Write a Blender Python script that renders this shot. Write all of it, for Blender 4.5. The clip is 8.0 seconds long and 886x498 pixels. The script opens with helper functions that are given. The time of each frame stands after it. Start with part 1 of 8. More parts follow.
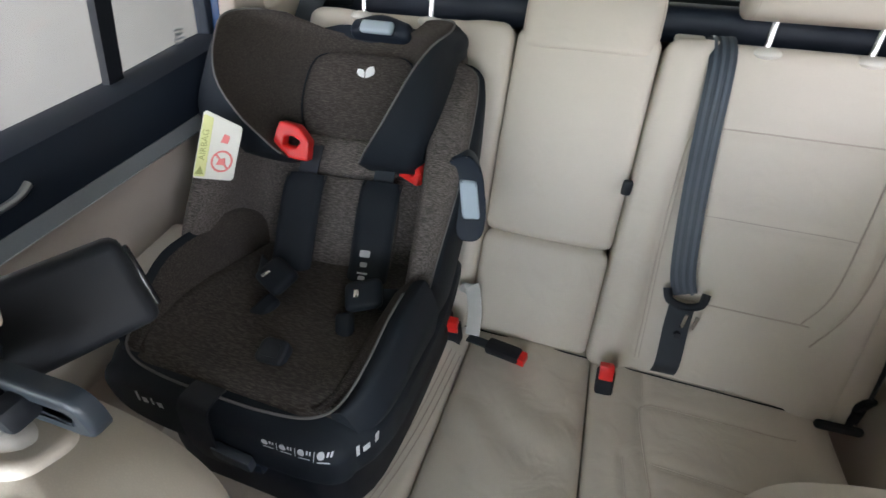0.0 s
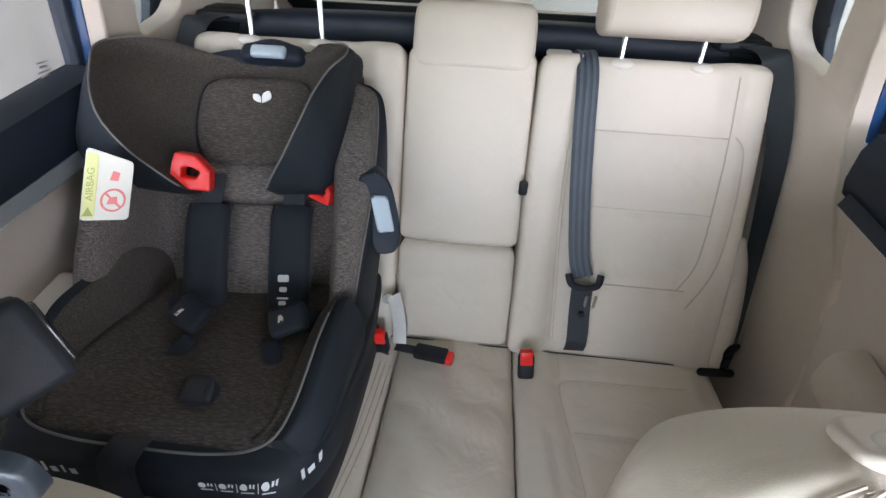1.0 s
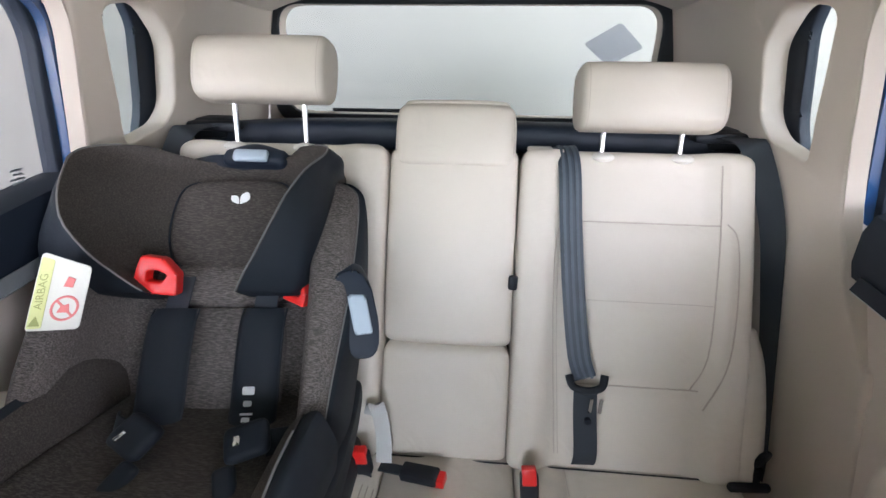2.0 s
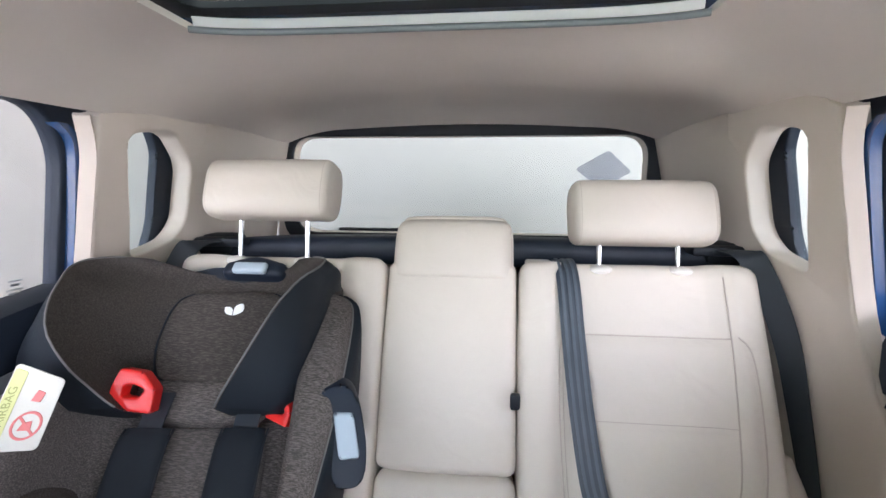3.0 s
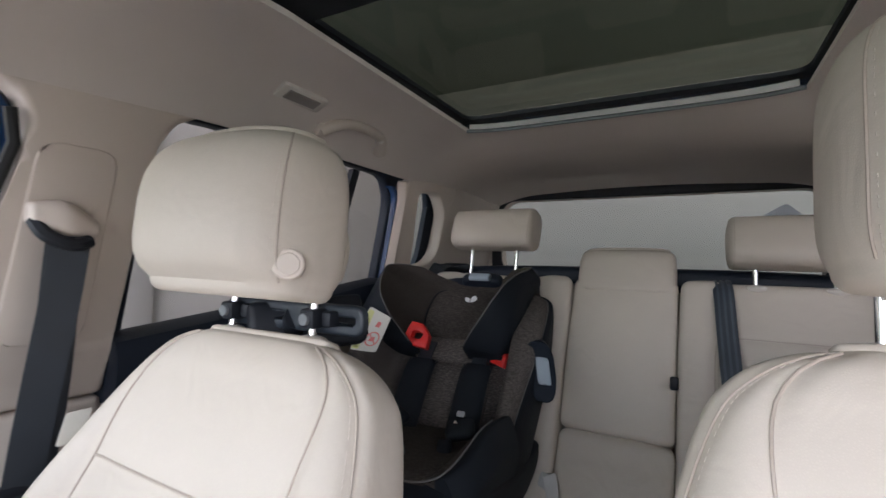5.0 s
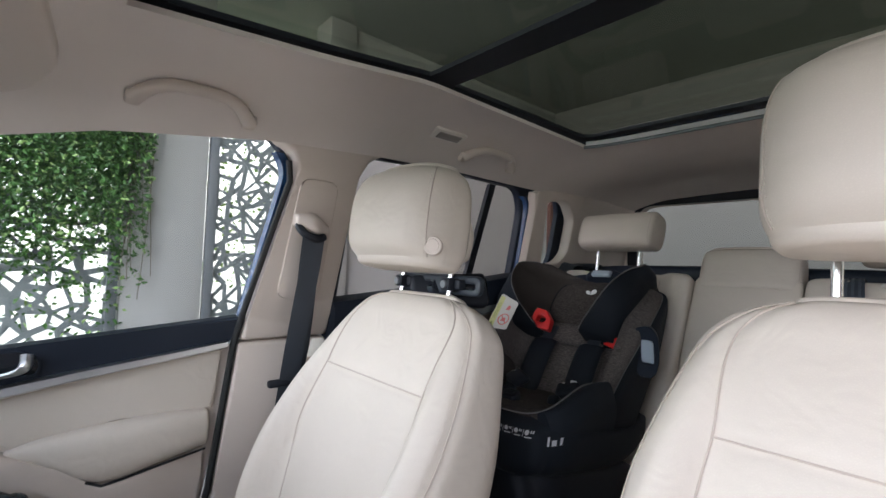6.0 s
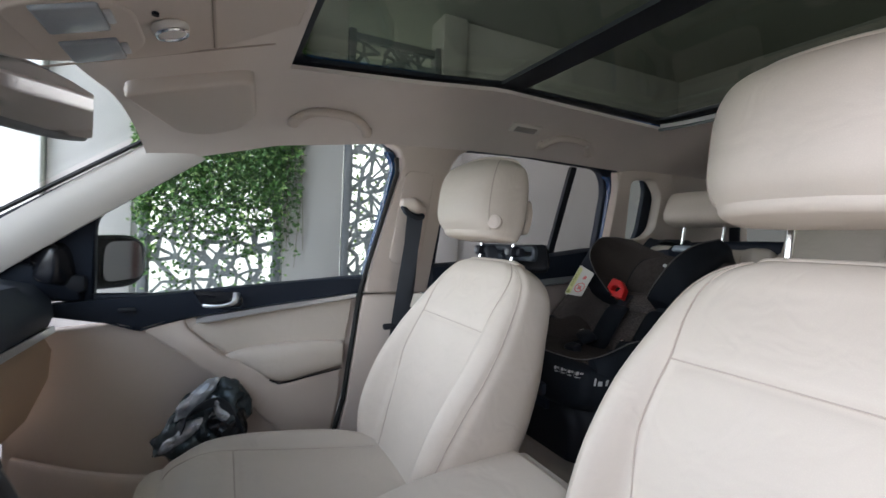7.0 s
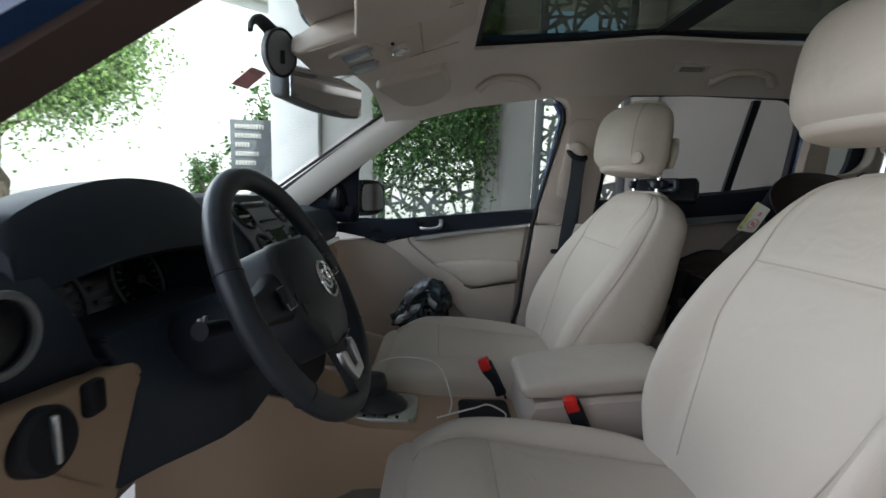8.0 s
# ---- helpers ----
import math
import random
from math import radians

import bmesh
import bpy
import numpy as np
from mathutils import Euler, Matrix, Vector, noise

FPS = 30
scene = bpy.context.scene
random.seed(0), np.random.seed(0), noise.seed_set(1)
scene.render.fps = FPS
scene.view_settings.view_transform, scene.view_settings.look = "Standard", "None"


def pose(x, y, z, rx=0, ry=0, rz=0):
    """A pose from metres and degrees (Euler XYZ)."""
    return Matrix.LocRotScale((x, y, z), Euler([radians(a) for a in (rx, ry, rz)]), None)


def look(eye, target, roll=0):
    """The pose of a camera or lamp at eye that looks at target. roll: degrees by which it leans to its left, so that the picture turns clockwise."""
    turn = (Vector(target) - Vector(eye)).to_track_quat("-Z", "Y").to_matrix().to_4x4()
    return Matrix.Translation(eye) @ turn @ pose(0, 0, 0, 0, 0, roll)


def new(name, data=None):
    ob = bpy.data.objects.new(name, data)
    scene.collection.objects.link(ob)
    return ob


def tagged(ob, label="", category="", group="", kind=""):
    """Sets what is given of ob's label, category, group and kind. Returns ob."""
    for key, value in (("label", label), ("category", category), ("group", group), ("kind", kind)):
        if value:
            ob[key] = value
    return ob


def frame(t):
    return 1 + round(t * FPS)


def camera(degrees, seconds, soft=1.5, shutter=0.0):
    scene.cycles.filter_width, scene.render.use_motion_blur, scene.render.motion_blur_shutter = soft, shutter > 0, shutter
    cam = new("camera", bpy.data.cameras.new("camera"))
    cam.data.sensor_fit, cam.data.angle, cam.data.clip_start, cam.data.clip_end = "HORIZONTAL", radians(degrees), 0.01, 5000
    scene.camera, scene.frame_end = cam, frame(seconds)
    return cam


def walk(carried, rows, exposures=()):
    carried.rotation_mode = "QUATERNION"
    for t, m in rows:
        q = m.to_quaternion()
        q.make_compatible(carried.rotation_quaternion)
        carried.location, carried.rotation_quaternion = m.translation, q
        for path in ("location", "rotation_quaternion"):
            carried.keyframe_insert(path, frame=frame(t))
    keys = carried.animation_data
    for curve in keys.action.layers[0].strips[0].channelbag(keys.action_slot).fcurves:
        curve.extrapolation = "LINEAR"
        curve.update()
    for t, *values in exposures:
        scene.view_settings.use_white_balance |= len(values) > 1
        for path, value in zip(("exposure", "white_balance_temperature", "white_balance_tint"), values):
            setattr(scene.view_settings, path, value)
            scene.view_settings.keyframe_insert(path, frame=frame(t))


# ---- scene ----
cam = camera(88.9, 8.0, shutter=0.16)
PATH = [
    (0, (0.039, -0.207, 1.4), (-0.459, 1.288, 0.169), 0.9),
    (0.5, (0.034, -0.222, 1.414), (-0.178, 1.344, 0.189), 1.8),
    (1, (0.037, -0.236, 1.424), (-0.093, 1.366, 0.233), 2.4),
    (1.2, (0.034, -0.244, 1.418), (-0.084, 1.433, 0.336), 2.1),
    (2.3, (0.071, -0.166, 1.39), (-0.104, 1.699, 0.689), 0.2),
    (2.5, (0.074, -0.163, 1.392), (-0.111, 1.742, 0.813), 0.3),
    (3, (0.081, -0.174, 1.37), (-0.126, 1.792, 1.068), 0.2),
    (3.5, (0.078, -0.206, 1.34), (-0.163, 1.773, 1.181), 0.1),
    (4, (0.093, -0.328, 1.305), (-0.289, 1.635, 1.326), 0.3),
    (4.5, (0.119, -0.477, 1.276), (-0.531, 1.414, 1.313), 0.8),
    (5, (0.17, -0.595, 1.24), (-0.797, 1.155, 1.29), 1.3),
    (5.2, (0.221, -0.64, 1.216), (-0.933, 0.991, 1.308), 1.5),
    (6.3, (0.487, -0.804, 1.19), (-1.097, 0.414, 1.255), 2.2),
    (6.5, (0.541, -0.819, 1.184), (-1.108, 0.31, 1.254), 2.3),
    (7, (0.705, -0.824, 1.18), (-1.094, 0.047, 1.145), 2.5),
    (7.5, (0.879, -0.83, 1.131), (-1.059, -0.387, 0.912), 1.5),
    (8, (1.078, -0.797, 1.134), (-0.903, -0.777, 0.863), 1.6),
]
EXPOSURES = [(0, 2.90, 6200, 4), (0.5, 3.26, 6000, 6), (1.0, 3.30, 6020, 7), (2.5, 3.44, 5960, 9), (3.5, 3.46, 5960, 10), (4.0, 3.48, 6000, 10), (4.5, 2.32, 6220, 10), (5.0, 1.66, 6250, 10), (6.5, 1.62, 6120, 8), (7.0, 1.40, 6120, 7), (7.5, 0.82, 6120, 3), (8.0, 0.62, 6140, 2)]
walk(cam, [(t, look(eye, target, roll)) for t, eye, target, roll in PATH], EXPOSURES)

# ---- light ----
from mathutils.bvhtree import BVHTree

SUN_EL, SUN_AZ = 58.0, 60.0
world = bpy.data.worlds.new("sky")
scene.world = world
world.use_nodes = True
wn, wl = world.node_tree.nodes, world.node_tree.links
sky = wn.new("ShaderNodeTexSky")
sky.sky_type, sky.sun_disc = "NISHITA", False
sky.sun_elevation, sky.sun_rotation = radians(SUN_EL), radians(SUN_AZ)
sky.dust_density, sky.air_density = 5.0, 1.0
wl.new(sky.outputs[0], wn["Background"].inputs[0])
wn["Background"].inputs[1].default_value = 0.15
sun_data = bpy.data.lights.new("sun", "SUN")
sun_data.energy, sun_data.angle, sun_data.color = 5.0, radians(0.5), (1.0, 0.96, 0.90)
sun = new("sun", sun_data)
sun_dir = Vector((math.sin(radians(SUN_AZ)) * math.cos(radians(SUN_EL)), math.cos(radians(SUN_AZ)) * math.cos(radians(SUN_EL)), math.sin(radians(SUN_EL))))
sun.matrix_world = look(sun_dir * 30, (0, 0, 0))


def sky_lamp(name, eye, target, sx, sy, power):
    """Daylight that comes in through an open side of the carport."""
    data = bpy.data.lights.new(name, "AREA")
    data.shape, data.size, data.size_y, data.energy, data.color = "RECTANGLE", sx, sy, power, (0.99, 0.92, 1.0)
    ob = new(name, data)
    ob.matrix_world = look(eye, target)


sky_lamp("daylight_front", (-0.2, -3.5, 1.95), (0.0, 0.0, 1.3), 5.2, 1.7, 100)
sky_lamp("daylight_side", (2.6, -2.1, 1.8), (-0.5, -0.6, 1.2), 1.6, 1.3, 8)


# ---- materials ----
def surface(name, col, rough=0.5, vary=0.10, big=3.0, grain=900.0, bump=0.05, metal=0.0, spec=0.5, coat=0.0, stretch=(1, 1, 1), kind="noise", dist=0.0006, soft=0.0):
    m = bpy.data.materials.new(name)
    m.use_nodes = True
    n, l = m.node_tree.nodes, m.node_tree.links
    b = n["Principled BSDF"]
    tc = n.new("ShaderNodeTexCoord")
    mp = n.new("ShaderNodeMapping")
    mp.inputs["Scale"].default_value = stretch
    l.new(tc.outputs["Object"], mp.inputs["Vector"])
    n1 = n.new("ShaderNodeTexNoise")
    n1.inputs["Scale"].default_value, n1.inputs["Detail"].default_value = big, 5
    l.new(tc.outputs["Object"], n1.inputs["Vector"])
    if kind == "cells":
        n2 = n.new("ShaderNodeTexVoronoi")
        n2.feature = "DISTANCE_TO_EDGE"
        n2.inputs["Scale"].default_value = grain
        fine = n2.outputs["Distance"]
    else:
        n2 = n.new("ShaderNodeTexNoise")
        n2.inputs["Scale"].default_value, n2.inputs["Detail"].default_value = grain, 3
        fine = n2.outputs["Fac"]
    l.new(mp.outputs[0], n2.inputs["Vector"])
    add = n.new("ShaderNodeMath")
    add.operation = "MULTIPLY_ADD"
    l.new(fine, add.inputs[0])
    add.inputs[1].default_value = 0.5
    l.new(n1.outputs["Fac"], add.inputs[2])
    ramp = n.new("ShaderNodeMapRange")
    ramp.inputs["From Min"].default_value, ramp.inputs["From Max"].default_value = 0.35, 1.05
    ramp.inputs["To Min"].default_value, ramp.inputs["To Max"].default_value = 1 - vary, 1 + vary
    l.new(add.outputs[0], ramp.inputs["Value"])
    hsv = n.new("ShaderNodeHueSaturation")
    hsv.inputs["Color"].default_value = (*col, 1)
    l.new(ramp.outputs[0], hsv.inputs["Value"])
    l.new(hsv.outputs[0], b.inputs["Base Color"])
    rr = n.new("ShaderNodeMapRange")
    rr.inputs["To Min"].default_value, rr.inputs["To Max"].default_value = max(rough - 0.08, 0.02), min(rough + 0.08, 1)
    l.new(n1.outputs["Fac"], rr.inputs["Value"])
    l.new(rr.outputs[0], b.inputs["Roughness"])
    b.inputs["Metallic"].default_value, b.inputs["Specular IOR Level"].default_value, b.inputs["Coat Weight"].default_value = metal, spec, coat
    if bump:
        bp = n.new("ShaderNodeBump")
        bp.inputs["Strength"].default_value, bp.inputs["Distance"].default_value = bump, dist
        l.new(fine, bp.inputs["Height"])
        l.new(bp.outputs[0], b.inputs["Normal"])
        if soft:
            n3, b3 = n.new("ShaderNodeTexNoise"), n.new("ShaderNodeBump")
            n3.inputs["Scale"].default_value, n3.inputs["Detail"].default_value, n3.inputs["Distortion"].default_value = 13.0, 2.5, 0.8
            l.new(tc.outputs["Object"], n3.inputs["Vector"])
            b3.inputs["Strength"].default_value, b3.inputs["Distance"].default_value = soft, 0.02
            l.new(n3.outputs["Fac"], b3.inputs["Height"])
            l.new(b3.outputs[0], bp.inputs["Normal"])
    return m


def glass_mat(name, tint, rough=0.0, gloss=0.02, graze=0.6):
    m = bpy.data.materials.new(name)
    m.use_nodes = True
    n, l = m.node_tree.nodes, m.node_tree.links
    n.remove(n["Principled BSDF"])
    tr, gl, mix, lw = n.new("ShaderNodeBsdfTransparent"), n.new("ShaderNodeBsdfGlossy"), n.new("ShaderNodeMixShader"), n.new("ShaderNodeLayerWeight")
    tr.inputs["Color"].default_value = (*tint, 1)
    gl.inputs["Roughness"].default_value = rough
    pw, ma = n.new("ShaderNodeMath"), n.new("ShaderNodeMath")
    pw.operation, ma.operation = "POWER", "MULTIPLY_ADD"
    l.new(lw.outputs["Facing"], pw.inputs[0])
    pw.inputs[1].default_value = 5.0
    l.new(pw.outputs[0], ma.inputs[0])
    ma.inputs[1].default_value, ma.inputs[2].default_value = graze, gloss
    l.new(ma.outputs[0], mix.inputs[0])
    l.new(tr.outputs[0], mix.inputs[1])
    l.new(gl.outputs[0], mix.inputs[2])
    l.new(mix.outputs[0], n["Material Output"].inputs["Surface"])
    return m


LEATHER = surface("cream_leather", (0.60, 0.534, 0.460), 0.56, 0.07, 4, 420, 0.25, kind="cells", dist=0.0005, spec=0.38, soft=0.19)
LEATHER_SEAM = surface("cream_seam", (0.46, 0.39, 0.33), 0.7, 0.1, 10, 800)
THREAD = surface("cream_thread", (0.60, 0.535, 0.47), 0.7, 0.1, 10, 900)
TRIM = surface("beige_plastic", (0.585, 0.505, 0.44), 0.55, 0.06, 3, 700, 0.15)
TRIM_PALE = surface("pale_plastic", (0.70, 0.655, 0.60), 0.45, 0.05, 3, 700, 0.1)
LINER = surface("headliner_cloth", (0.68, 0.61, 0.56), 0.95, 0.07, 4, 1300, 0.5, spec=0.1)
CARPET = surface("beige_carpet", (0.22, 0.19, 0.16), 1.0, 0.25, 14, 900, 0.9, spec=0.05, dist=0.003)
NAVY = surface("dark_navy_plastic", (0.0105, 0.0155, 0.026), 0.55, 0.2, 5, 800, 0.25, spec=0.32)
DASH = surface("soft_dash_plastic", (0.014, 0.022, 0.036), 0.58, 0.18, 5, 700, 0.3, spec=0.45)
BLACK = surface("black_plastic", (0.010, 0.012, 0.017), 0.55, 0.2, 6, 800, 0.2, spec=0.35)
BLACK_GLOSS = surface("black_gloss", (0.008, 0.009, 0.012), 0.15, 0.15, 6, 400, 0.0)
RUBBER = surface("black_rubber", (0.012, 0.012, 0.012), 0.75, 0.2, 8, 500, 0.2)
STEERING = surface("black_leather", (0.012, 0.0165, 0.024), 0.42, 0.2, 6, 500, 0.35, kind="cells")
CHROME = surface("chrome", (0.82, 0.83, 0.84), 0.09, 0.04, 5, 300, 0.0, metal=1.0)
ALU = surface("brushed_aluminium", (0.62, 0.63, 0.64), 0.33, 0.08, 6, 500, 0.1, metal=1.0, stretch=(1, 0.05, 1))
PAINT = surface("blue_paint", (0.012, 0.045, 0.13), 0.22, 0.08, 3, 300, 0.0, coat=0.8)
WEBBING = surface("black_webbing", (0.022, 0.027, 0.035), 0.6, 0.2, 20, 500, 0.7, stretch=(1, 1, 4))
WEBBING_PALE = surface("pale_stripe_webbing", (0.075, 0.09, 0.112), 0.45, 0.2, 20, 500, 0.6)
WEBBING_GREY = surface("grey_webbing", (0.04, 0.05, 0.066), 0.5, 0.25, 20, 500, 0.7, stretch=(4, 1, 0.2))
RED = surface("red_plastic", (0.72, 0.02, 0.018), 0.35, 0.06, 6, 300, 0.05)


def melange(name, dark, light, share):
    """Woven cloth with short pale flecks running across the dark ground."""
    m = surface(name, dark, 0.95, 0.25, 9, 700, 0.5, spec=0.15, dist=0.0008)
    n, l = m.node_tree.nodes, m.node_tree.links
    b = n["Principled BSDF"]
    ground = b.inputs["Base Color"].links[0].from_socket
    tc, mp, fl, mr, mix = n.new("ShaderNodeTexCoord"), n.new("ShaderNodeMapping"), n.new("ShaderNodeTexNoise"), n.new("ShaderNodeMapRange"), n.new("ShaderNodeMix")
    mp.inputs["Scale"].default_value = (0.16, 0.9, 1.2)
    fl.inputs["Scale"].default_value, fl.inputs["Detail"].default_value, fl.inputs["Distortion"].default_value = 620, 4, 0.5
    mr.inputs["From Min"].default_value, mr.inputs["From Max"].default_value = 0.54 - share, 0.76 - share
    mix.data_type = "RGBA"
    l.new(tc.outputs["Object"], mp.inputs["Vector"])
    l.new(mp.outputs[0], fl.inputs["Vector"])
    l.new(fl.outputs["Fac"], mr.inputs["Value"])
    l.new(mr.outputs[0], mix.inputs["Factor"])
    l.new(ground, mix.inputs["A"])
    mix.inputs["B"].default_value = (*light, 1)
    l.new(mix.outputs["Result"], b.inputs["Base Color"])
    return m


MELANGE = melange("brown_melange_cloth", (0.045, 0.038, 0.034), (0.094, 0.081, 0.073), 0.10)
MELANGE_GREY = melange("grey_melange_cloth", (0.062, 0.054, 0.050), (0.165, 0.142, 0.131), 0.12)
SEAT_NAVY = surface("navy_shell_cloth", (0.0085, 0.0115, 0.0165), 0.7, 0.25, 8, 900, 0.5, spec=0.3)
PIPING = surface("grey_piping", (0.13, 0.124, 0.12), 0.7, 0.1, 10, 600)
GREY_BLUE = surface("grey_blue_plastic", (0.36, 0.42, 0.48), 0.4, 0.06, 6, 400, 0.05)
WHITE_PRINT = surface("white_print", (0.78, 0.78, 0.78), 0.6, 0.05, 8, 400, 0.0)
PRINT_GREY = surface("grey_print", (0.58, 0.58, 0.59), 0.6, 0.05, 8, 400, 0.0)
YELLOW_PRINT = surface("yellow_print", (0.60, 0.60, 0.26), 0.6, 0.08, 8, 400, 0.0)
RED_PRINT = surface("red_print", (0.66, 0.18, 0.17), 0.6, 0.08, 8, 400, 0.0)
PAPER = surface("cream_paper", (0.62, 0.60, 0.54), 0.6, 0.06, 8, 400, 0.0)
GLASS = glass_mat("clear_glass", (0.90, 0.94, 0.93))
GLASS_TINT = glass_mat("rear_glass", (0.87, 0.865, 0.86))
GLASS_ROOF = glass_mat("dark_green_glass", (0.42, 0.45, 0.40), 0.0, 0.01, 0.25)
MIRROR = surface("mirror", (0.75, 0.77, 0.80), 0.03, 0.02, 2, 100, 0.0, metal=1.0)
FILM = glass_mat("grey_film", (0.72, 0.735, 0.78), 0.3, 0.03)
TAN = surface("tan_plastic", (0.42, 0.300, 0.205), 0.6, 0.07, 3, 700, 0.15)
FOIL = surface("black_teal_film", (0.045, 0.06, 0.068), 0.25, 0.95, 22, 18, 0.4, metal=0.4, dist=0.01)
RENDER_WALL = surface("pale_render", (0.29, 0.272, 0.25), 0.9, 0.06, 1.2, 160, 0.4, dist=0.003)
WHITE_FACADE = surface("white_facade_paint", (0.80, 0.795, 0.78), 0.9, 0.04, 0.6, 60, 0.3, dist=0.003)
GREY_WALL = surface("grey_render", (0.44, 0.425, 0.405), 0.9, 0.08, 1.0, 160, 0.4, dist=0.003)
SOFFIT = surface("soffit_paint", (0.33, 0.345, 0.315), 0.9, 0.08, 0.8, 120, 0.3, dist=0.003)
RUST = surface("red_brown_paint", (0.10, 0.036, 0.024), 0.7, 0.15, 3, 200, 0.3)
STEEL_DARK = surface("grey_steel", (0.16, 0.17, 0.18), 0.5, 0.12, 4, 300, 0.1)
SCREEN_GREY = surface("screen_grey", (0.20, 0.22, 0.22), 0.5, 0.12, 4, 300, 0.1)
FOIL_SILVER = surface("silver_film", (0.45, 0.48, 0.52), 0.25, 0.7, 25, 20, 0.4, metal=0.5, dist=0.01)
LEAF = surface("leaf_green", (0.05, 0.125, 0.024), 0.5, 0.5, 9, 40, 0.2)
LEAF_PALE = surface("leaf_pale", (0.25, 0.385, 0.12), 0.5, 0.4, 5, 20, 0.2)
BARK = surface("bark", (0.16, 0.13, 0.10), 0.9, 0.35, 9, 60, 0.8, stretch=(1, 1, 0.2), dist=0.01)
PAVING = surface("grey_paving", (0.31, 0.30, 0.285), 0.9, 0.12, 1.5, 60, 0.4, dist=0.004)
SIGN_GREY = surface("sign_grey", (0.10, 0.11, 0.12), 0.5, 0.1, 4, 200, 0.05)
CABLE = surface("white_cable", (0.75, 0.74, 0.70), 0.4, 0.03, 4, 100, 0.0)


# ---- building blocks ----
def part(name, bm, mat, parent=None, label="", sharp=38.0):
    """Links a bmesh as one mesh object under a thing or a part."""
    bmesh.ops.recalc_face_normals(bm, faces=bm.faces)
    me = bpy.data.meshes.new(name)
    bm.to_mesh(me)
    bm.free()
    me.materials.append(mat)
    me.polygons.foreach_set("use_smooth", [True] * len(me.polygons))
    me.set_sharp_from_angle(angle=radians(sharp))
    ob = new(name, me)
    if parent is not None:
        ob.parent = parent
        if parent.data is None:
            ob.matrix_parent_inverse = parent.matrix_basis.inverted()
    if label:
        ob["label"] = label
    return ob


def thing(name, at, label, category, group="", kind=""):
    ob = new(name)
    ob.empty_display_size = 0.05
    ob.matrix_basis = Matrix.Translation(at)
    return tagged(ob, label, category, group, kind)


def catmull(rows, m):
    a = np.array(rows, float)
    k = len(a) - 1
    out = []
    for i in range(m + 1):
        t = i / m * k
        j = min(int(t), k - 1)
        f = t - j
        p0, p1, p2, p3 = a[max(j - 1, 0)], a[j], a[j + 1], a[min(j + 2, k)]
        out.append(0.5 * (2 * p1 + (p2 - p0) * f + (2 * p0 - 5 * p1 + 4 * p2 - p3) * f * f + (3 * p1 - p0 - 3 * p2 + p3) * f ** 3))
    return out


def loft(bm, loops, closed=True, caps=(True, True)):
    rows = [[bm.verts.new(p) for p in loop] for loop in loops]
    n = len(rows[0])
    for a, b in zip(rows, rows[1:]):
        for i in range(n if closed else n - 1):
            j = (i + 1) % n
            bm.faces.new((a[i], a[j], b[j], b[i]))
    if closed and caps[0]:
        bm.faces.new(rows[0][::-1])
    if closed and caps[1]:
        bm.faces.new(rows[-1])
    return rows


def unit_ring(n, seg):
    """A superellipse, evenly spaced along its length."""
    th = np.linspace(0, 2 * math.pi, 801)
    a = np.sign(np.cos(th)) * np.abs(np.cos(th)) ** (2 / n)
    b = np.sign(np.sin(th)) * np.abs(np.sin(th)) ** (2 / n)
    s = np.concatenate(([0], np.cumsum(np.hypot(np.diff(a), 0.5 * np.diff(b)))))
    g = np.linspace(0, s[-1], seg + 1)[:-1]
    return list(zip(np.interp(g, s, a), np.interp(g, s, b)))


def smooth(a, b, x):
    t = min(max((x - a) / (b - a), 0.0), 1.0)
    return t * t * (3 - 2 * t)


